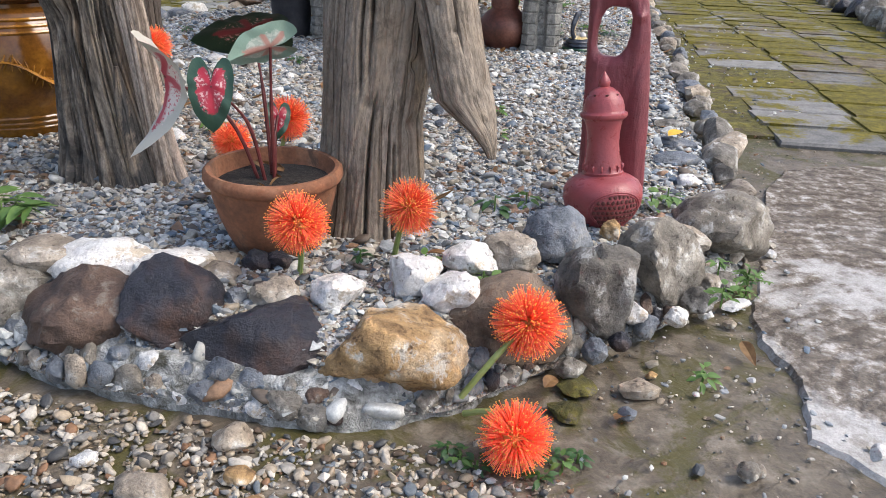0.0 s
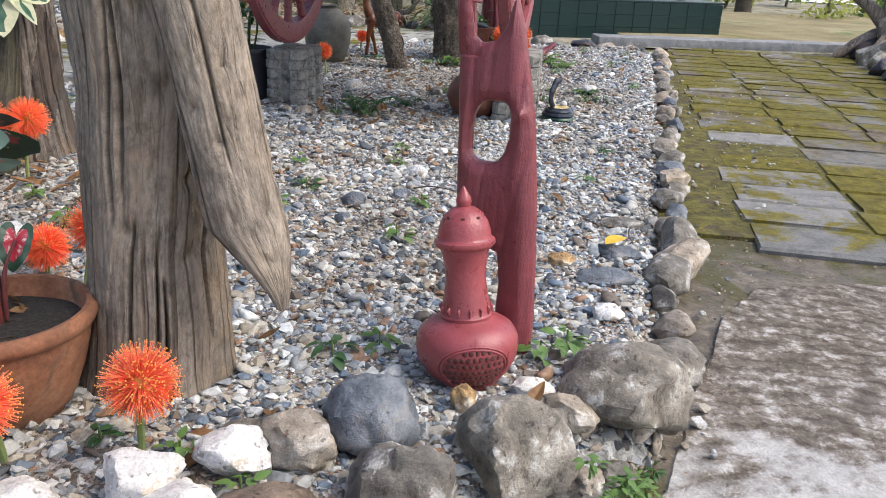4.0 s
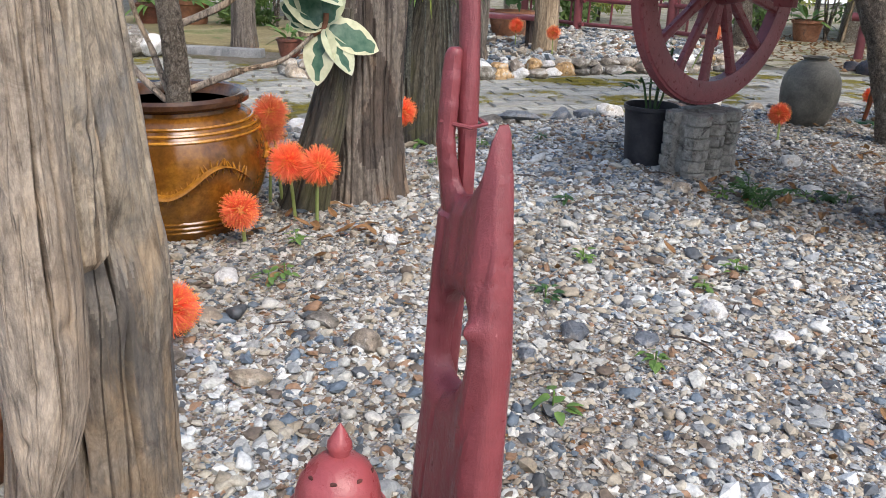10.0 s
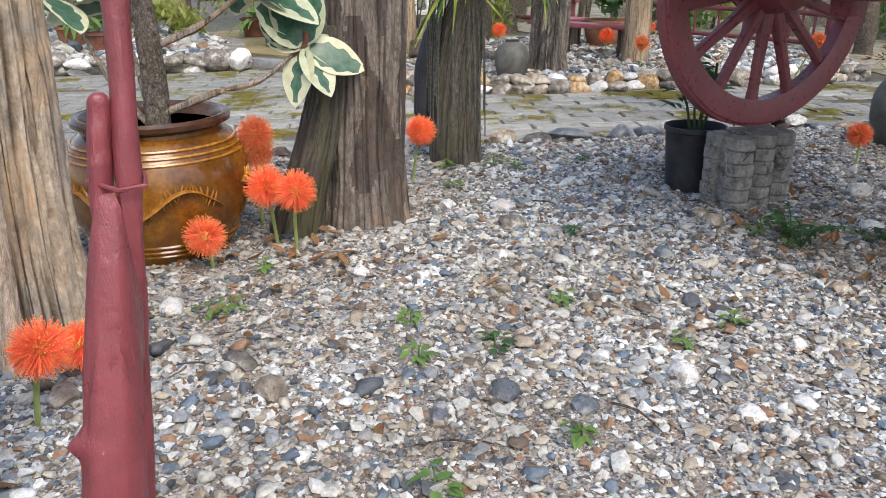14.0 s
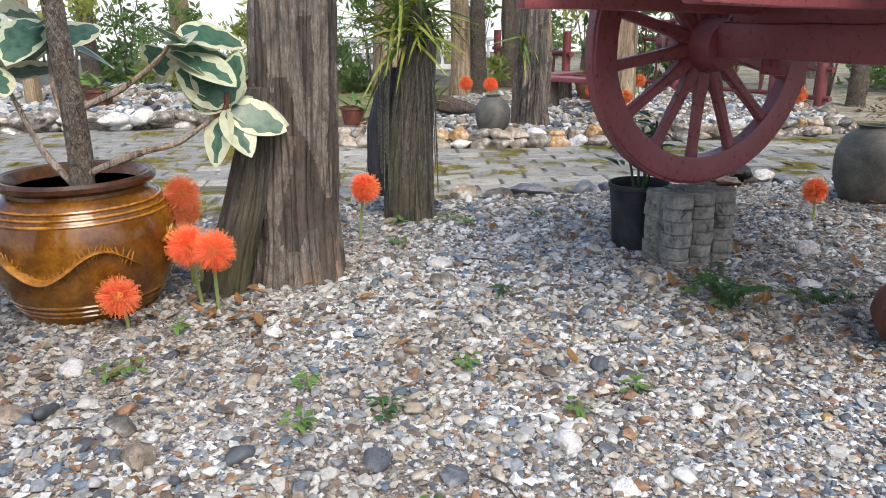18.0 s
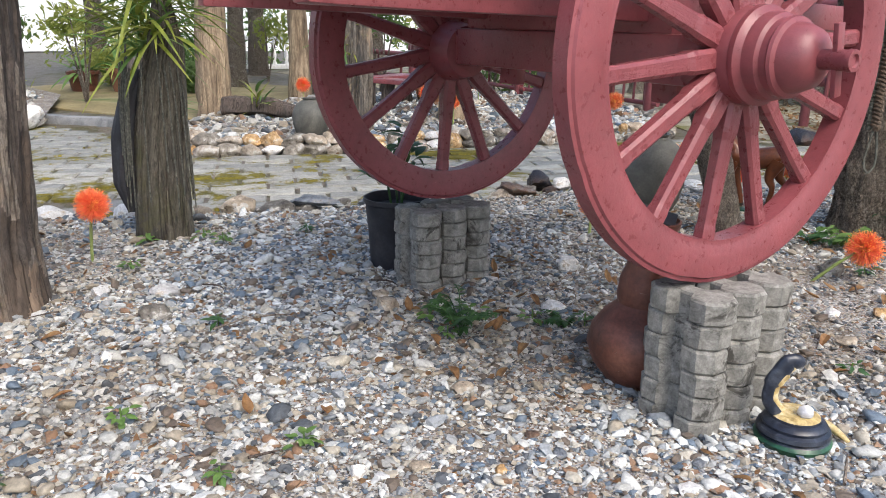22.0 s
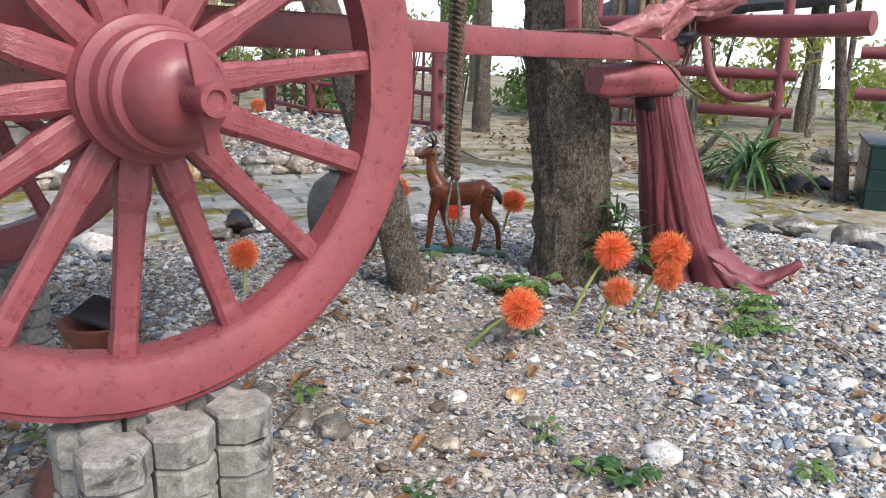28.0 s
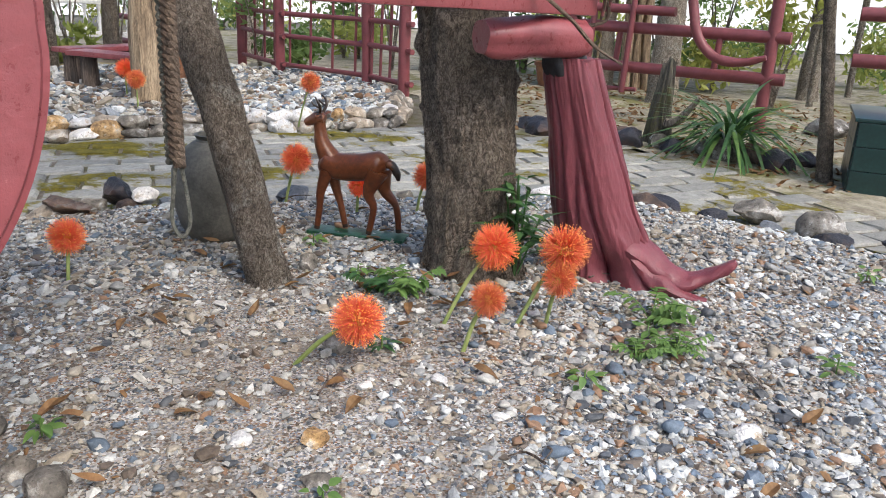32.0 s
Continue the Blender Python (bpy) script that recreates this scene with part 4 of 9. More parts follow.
def pebbles(name, poly, per_m2, size, sub, seed, top, label, keep=None, flat=0.62, spread=1.35, mat=None):
    """Loose stones strewn over an outline, as one heap of real stones."""
    rng = np.random.default_rng(seed)
    p = np.array(poly)
    lo, hi = p.min(0), p.max(0)
    n = int(per_m2 * np.prod(hi - lo))
    x, y = rng.uniform(lo[0], hi[0], n), rng.uniform(lo[1], hi[1], n)
    ok = inside(x, y, poly)
    if keep is not None:
        ok &= keep(x, y)
    x, y = x[ok], y[ok]
    n = len(x)
    r = size * np.exp(rng.normal(0, 0.42, n)).clip(0.45, 2.6)
    base, tri = ICO[sub]
    shapes = []
    for k in range(10):
        b = base.copy()
        for _ in range(7):
            d = rng.normal(size=3)
            d /= np.linalg.norm(d)
            b -= np.clip(b @ d - rng.uniform(0.42, 0.80), 0, None)[:, None] * d * 0.95
        shapes.append(b * (1 + 0.10 * rng.normal(size=(len(b), 1))))
    shapes = np.array(shapes)
    pick = rng.integers(0, 10, n)
    v = shapes[pick] * np.stack([np.ones(n) * spread, rng.uniform(0.75, 1.1, n), rng.uniform(flat - 0.12, flat + 0.15, n)], 1)[:, None, :] * r[:, None, None]
    a, b = rng.uniform(0, 2 * np.pi, n), rng.normal(0, 0.35, n)
    cb, sb, ca, sa = np.cos(b)[:, None], np.sin(b)[:, None], np.cos(a)[:, None], np.sin(a)[:, None]
    vx, vz = v[..., 0] * cb - v[..., 2] * sb, v[..., 0] * sb + v[..., 2] * cb
    vx, vy = vx * ca - v[..., 1] * sa, vx * sa + v[..., 1] * ca
    z = (top(x, y) if callable(top) else np.full(n, top) - np.clip(0.16 - edge_distance(x, y, poly), 0, None) * 0.95) + r * rng.uniform(0.0, 0.55, n)
    verts = np.stack([vx + x[:, None], vy + y[:, None], vz + z[:, None]], -1).reshape(-1, 3)
    faces = (tri[None] + (np.arange(n) * len(base))[:, None, None]).reshape(-1, 3)
    ob = whole(name, np_mesh(name, verts, faces), mat or GRAVEL, label, "gravel", kind="stuff", smooth=sub > 1)
    return ob


def bare(x, y):
    """Where sandy soil shows and few stones lie."""
    k = np.array([noise.noise((u * 0.9, w * 0.9, 4.0)) + 0.4 * noise.noise((u * 3, w * 3, 8.0)) for u, w in zip(x, y)])
    near = np.exp(-((x - 0.2) ** 2 / 1.2 + (y - 7.6) ** 2 / 1.3)) * 0.62
    lot = np.random.default_rng(3).random(len(x))
    return ((k + near < 0.20) | (lot < 0.45)) & ((near < 0.25) | (lot < 0.20))


def sandy(x, y):
    """A worn sandy patch with little gravel left on it."""
    near = np.exp(-((x - 0.2) ** 2 / 1.0 + (y - 7.55) ** 2 / 1.1))
    return np.random.default_rng(4).random(len(x)) > near * 0.72


pebbles("fine_gravel", BED, 3600, 0.0082, 0, 11, BED_Z, "small mixed river pebbles, white, grey, tan and rust", keep=lambda x, y: (y < 9.8) & (x > -2.2) & sandy(x, y))
pebbles("far_fine_gravel", BED, 900, 0.010, 0, 19, BED_Z, "small mixed pebbles at the back of the bed", keep=lambda x, y: (y >= 9.8) | (x <= -2.2))
pebbles("crushed_gravel", BED, 1350, 0.0122, 1, 12, BED_Z - 0.002, "angular mixed gravel, white, blue-grey, tan and brown", keep=bare)
pebbles("pebble_gravel", BED, 230, 0.0122, 2, 18, BED_Z - 0.001, "rounded mixed river pebbles, white, blue-grey, tan and brown", keep=lambda x, y: (y < 9.4) & (x > -2.0) & bare(x, y))
pebbles("coarse_gravel", BED, 85, 0.0172, 2, 13, BED_Z - 0.004, "scattered larger river stones among gravel", keep=bare)
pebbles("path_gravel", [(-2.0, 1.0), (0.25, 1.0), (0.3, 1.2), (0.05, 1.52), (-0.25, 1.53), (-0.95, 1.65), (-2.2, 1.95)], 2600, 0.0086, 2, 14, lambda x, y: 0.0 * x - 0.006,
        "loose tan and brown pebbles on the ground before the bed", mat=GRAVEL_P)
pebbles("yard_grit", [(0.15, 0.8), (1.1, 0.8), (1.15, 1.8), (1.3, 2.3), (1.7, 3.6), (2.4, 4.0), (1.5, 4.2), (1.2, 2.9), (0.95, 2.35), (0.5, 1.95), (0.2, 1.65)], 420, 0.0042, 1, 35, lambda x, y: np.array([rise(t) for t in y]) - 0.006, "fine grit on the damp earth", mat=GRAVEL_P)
pebbles("path_grit", [(0.1, 0.9), (1.1, 1.2), (1.5, 3.6), (2.1, 4.3), (3.6, 9.5), (2.3, 9.0), (1.4, 4.4), (1.15, 2.7), (0.5, 1.9), (0.1, 1.5)], 70, 0.0085, 1, 15,
        lambda x, y: np.array([rise(t) for t in y]) + 0.004, "loose grit on the path", mat=GRAVEL)
pebbles("far_gravel", FARBED, 330, 0.030, 1, 16, 0.205, "pale pebbles on the far bed", spread=1.2)
pebbles("side_gravel", LEFTBED, 150, 0.05, 1, 17, 0.215, "pale rubble on the side bed", spread=1.2)

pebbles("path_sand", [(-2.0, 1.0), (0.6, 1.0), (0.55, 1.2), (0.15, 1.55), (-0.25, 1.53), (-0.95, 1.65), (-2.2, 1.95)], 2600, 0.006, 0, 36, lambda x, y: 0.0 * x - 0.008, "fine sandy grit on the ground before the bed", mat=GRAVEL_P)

pebbles("bed_litter", BED, 45, 0.010, 1, 37, BED_Z + 0.004, "small dry brown leaf scraps among the gravel", keep=lambda x, y: bare(x, y) & (y > 3.0), flat=0.18, spread=1.8, mat=DRY)

# concrete pad beside the bed
PAD = [(1.20, 2.72), (1.10, 2.42), (1.02, 2.2), (0.985, 2.06), (1.02, 1.87), (0.95, 1.61), (1.07, 1.45), (1.0, 0.9), (1.1, 0.2), (1.6, -0.6), (3.6, -0.6), (4.4, 1.5), (4.2, 3.5), (3.0, 3.75), (2.0, 3.72), (1.62, 3.62), (1.44, 3.3), (1.36, 2.8)]


def slab(poly, z_of, thick, name, label, mat, fine=0.14):
    bm = bmesh.new()
    fc = bm.faces.new([bm.verts.new((x, y, 0)) for x, y in poly])
    bmesh.ops.triangulate(bm, faces=[fc])
    for _ in range(3):
        bmesh.ops.subdivide_edges(bm, edges=bm.edges[:], cuts=1, use_grid_fill=True)
    ext = bmesh.ops.extrude_edge_only(bm, edges=[e for e in bm.edges if e.is_boundary])
    low = {q for q in ext["geom"] if isinstance(q, bmesh.types.BMVert)}
    mid = sum((Vector((x, y, 0)) for x, y in poly), Vector()) / len(poly)
    for q in bm.verts:
        x, y = q.co.x, q.co.y
        edge = q in low
        w = noise.noise_vector((x * 4, y * 4, 0)) * 0.03 + noise.noise_vector((x * 17, y * 17, 5)) * 0.018
        out = Vector((x - mid.x, y - mid.y, 0)).normalized() * 0.012 if edge else Vector()
        q.co = Vector((x + w.x + out.x, y + w.y + out.y, z_of(y) - 0.014 if edge else z_of(y) + thick + 0.008 * noise.noise((x * 1.5, y * 1.5, 3))))
    bmesh.ops.recalc_face_normals(bm, faces=bm.faces[:])
    return whole(name, bm, mat, label, "slab", kind="structure")


slab(PAD, rise, 0.002, "pavement_concrete", "rough pale grey concrete pad, broken at its edge", CONCRETE)

# mortar foot of the front wall of stones
def mortar_foot(line):
    """A rough bank of mortar along a line: its face leans back and is pitted."""
    rows = bent([(x, y, 0) for x, y in line], 26)
    v, f, n = [], [], 12
    for j, p in enumerate(rows):
        d = (rows[min(j + 1, len(rows) - 1)] - rows[max(j - 1, 0)]).normalized()
        inn = Vector((-d.y, d.x, 0))
        for i in range(n):
            q = i / (n - 1)
            c = p + inn * (0.012 + 0.15 * q ** 1.6) + Vector((0, 0, -0.03 + 0.145 * min(1.0, q * 1.9) ** 0.8))
            w = noise.noise(c * 9) * 0.020 + noise.noise(c * 24) * 0.013 + noise.noise(c * 60) * 0.006
            v.append(tuple(c - inn * w * 0.9 + Vector((0, 0, w * 0.6))))
    for j in range(len(rows) - 1):
        for i in range(n - 1):
            f.append((j * n + i, (j + 1) * n + i, (j + 1) * n + i + 1, j * n + i + 1))
    return v, f


curb = tagged(part("kerb", mortar_foot(BED[0:9]), MORTAR), "rough grey mortar kerb with pebbles pressed into it", "kerb", kind="structure")
rng = random.Random(5)
for i, (x, y, a) in enumerate(along(BED, 0, 8, 0.072) + along(BED, 0, 8, 0.093)):
    r = rng.uniform(0.024, 0.045)
    up = i >= len(along(BED, 0, 8, 0.072))
    q = Vector((-math.sin(a), math.cos(a)))
    d = 0.046 if up else 0.014 + rng.uniform(-0.008, 0.008)
    part("stone", rock(r * rng.uniform(0.9, 1.3), r * 0.5, r * rng.uniform(0.75, 1.15), 300 + i, 3, 6), STONE[rng.choice(["blue", "grey", "tan", "brown", "blue", "white", "dark", "grey"])], curb,
         at=pose(x + q.x * d, y + q.y * d, (0.092 if up else 0.045) + rng.uniform(-0.018, 0.015), -28 if up else -12, rng.uniform(-40, 40), math.degrees(a) + rng.uniform(-30, 30)))

# front wall of large field stones
front = thing("stone_border", "low border wall of large mixed field stones round the bed", "stone border", kind="structure")
BIG = [  # x, y, z, half-sizes, turn, kind
    (-1.40, 1.86, 0.15, 0.15, 0.12, 0.10, 20, "grey"), (-1.22, 1.96, 0.146, 0.15, 0.125, 0.112, 0, "grey"), (-0.97, 1.86, 0.145, 0.165, 0.13, 0.122, 0, "brown"), (-0.74, 1.84, 0.165, 0.15, 0.125, 0.148, 8, "dark"),
    (-0.44, 1.775, 0.125, 0.235, 0.155, 0.112, -10, "dark"), (-0.13, 1.72, 0.135, 0.195, 0.15, 0.13, 5, "ochre"), (0.20, 1.90, 0.145, 0.185, 0.15, 0.135, 25, "rust"), (0.47, 2.05, 0.18, 0.135, 0.12, 0.165, 20, "grey"),
    (0.69, 2.26, 0.175, 0.145, 0.125, 0.155, 30, "grey"), (1.00, 2.60, 0.16, 0.20, 0.17, 0.14, 40, "grey"), (0.36, 2.25, 0.255, 0.115, 0.09, 0.10, 20, "blue"), (0.20, 2.16, 0.228, 0.10, 0.08, 0.072, 10, "tan"),
    (-0.08, 1.98, 0.232, 0.098, 0.08, 0.07, 30, "white"), (0.03, 1.90, 0.226, 0.088, 0.072, 0.062, -20, "white"), (0.08, 2.09, 0.232, 0.08, 0.065, 0.066, 10, "white"), (-0.28, 1.89, 0.222, 0.08, 0.065, 0.06, 0, "white"),
    (-0.99, 2.02, 0.222, 0.175, 0.11, 0.062, 12, "white"), (-0.80, 2.02, 0.214, 0.135, 0.085, 0.054, 20, "white"), (-1.17, 2.03, 0.228, 0.13, 0.10, 0.066, 0, "tan"), (-0.45, 1.88, 0.212, 0.068, 0.055, 0.05, 30, "tan"),
    (-0.66, 2.11, 0.2, 0.065, 0.05, 0.03, -10, "tan"), (-0.55, 2.09, 0.206, 0.045, 0.037, 0.036, 0, "dark"), (-0.49, 2.10, 0.205, 0.042, 0.036, 0.035, 20, "dark"), (0.56, 2.42, 0.214, 0.042, 0.036, 0.042, 0, "ochre"),
    (-0.65, 2.02, 0.2, 0.07, 0.055, 0.028, 0, "tan"), (-0.56, 1.87, 0.2, 0.035, 0.03, 0.028, 0, "blue"), (-0.66, 1.86, 0.2, 0.06, 0.05, 0.035, 0, "brown"), (0.74, 2.52, 0.20, 0.075, 0.04, 0.03, 20, "white"),
    (0.44, 1.90, 0.06, 0.038, 0.035, 0.04, 0, "blue"), (0.36, 1.83, 0.05, 0.045, 0.036, 0.036, 30, "grey"), (0.62, 2.05, 0.06, 0.042, 0.036, 0.04, 0, "blue"), (0.52, 1.96, 0.06, 0.036, 0.03, 0.034, 0, "dark"), (0.57, 2.05, 0.11, 0.05, 0.04, 0.04, 20, "white"), (0.80, 2.16, 0.10, 0.05, 0.045, 0.04, 0, "grey"), (0.86, 2.28, 0.10, 0.055, 0.04, 0.04, 40, "tan"), (0.72, 2.10, 0.07, 0.04, 0.034, 0.034, 0, "white"), (0.95, 2.35, 0.08, 0.05, 0.04, 0.03, 0, "grey"), (0.06, 2.2, 0.205, 0.06, 0.05, 0.035, 0, "grey"), (0.30, 2.42, 0.2, 0.08, 0.05, 0.035, 30, "grey"),
    (-1.62, 1.86, 0.14, 0.16, 0.13, 0.11, 0, "brown"), (-1.45, 2.08, 0.22, 0.12, 0.1, 0.06, 0, "grey"), (0.83, 2.42, 0.2, 0.07, 0.06, 0.05, 0, "tan"), (1.18, 2.85, 0.13, 0.10, 0.08, 0.07, 0, "grey"),
]
for i, (x, y, z, rx, ry, rz, turn, kind) in enumerate(BIG):
    w = 1.03
    part("stone", rock(rx * w, ry * w, rz * w, 40 + i, 4, {"grey": 7, "blue": 6, "brown": 7, "tan": 8}.get(kind, 11), 0.13), STONE[kind], front, at=pose(x, y, z, rng.uniform(-12, 12), rng.uniform(-12, 12), turn))


def border(poly, a, b, name, label, step, size, z, seed, kinds, inset=0.08, rows=1):
    """A row of border stones along an outline."""
    rg = random.Random(seed)
    base = thing(name, label, "stone border", kind="structure")
    for row in range(rows):
        for x, y, h in along(poly, a, b, step):
            r = size * rg.uniform(0.72, 1.35)
            nrm = Vector((-math.sin(h), math.cos(h)))
            d = inset + row * size * 0.8 + rg.uniform(-0.05, 0.05)
            part("stone", rock(r * rg.uniform(1.0, 1.45), r * rg.uniform(0.7, 0.95), r * rg.uniform(0.5, 0.85), seed * 100 + rg.randrange(9999), 3), STONE[rg.choice(kinds)], base,
                 at=pose(x + nrm.x * d, y + nrm.y * d, z + row * size * 0.75, rg.uniform(-15, 15), rg.uniform(-15, 15), math.degrees(h) + rg.uniform(-35, 35)))
    return base


border(BED, 8, 13, "stone_border_path", "row of grey and blue stones edging the bed along the mossy path", 0.21, 0.095, 0.155, 21, ["blue", "grey", "grey", "tan", "tan", "grey"], 0.02)
border(BED, 13, 17, "stone_border_end", "row of grey boulders at the end of the bed", 0.36, 0.105, 0.16, 22, ["grey", "blue", "tan", "dark"], 0.03)
border(BED, 17, 26, "stone_border_back", "loose row of mixed stones edging the bed along the back path", 0.24, 0.085, 0.17, 23, ["blue", "grey", "tan", "brown", "white", "grey"], 0.03)
border(BED, 26, 29, "stone_border_side", "loose row of mixed stones at the bed's side", 0.24, 0.09, 0.17, 24, ["grey", "tan", "white"], 0.03)
border(FARBED, 0, 7, "stone_border_far", "two courses of grey and tan stones round the far bed", 0.215, 0.115, 0.145, 25, ["grey", "tan", "white", "grey", "tan", "ochre"], 0.02, 2)
border(FARBED, 7, 9, "stone_border_fence", "row of dark stones under the red fence", 0.3, 0.13, 0.15, 26, ["grey", "dark", "tan"], 0.02)
border(LEFTBED, 0, 4, "stone_border_rubble", "heap of pale rubble edging the side bed", 0.27, 0.15, 0.15, 27, ["white", "grey", "tan"], 0.02, 2)

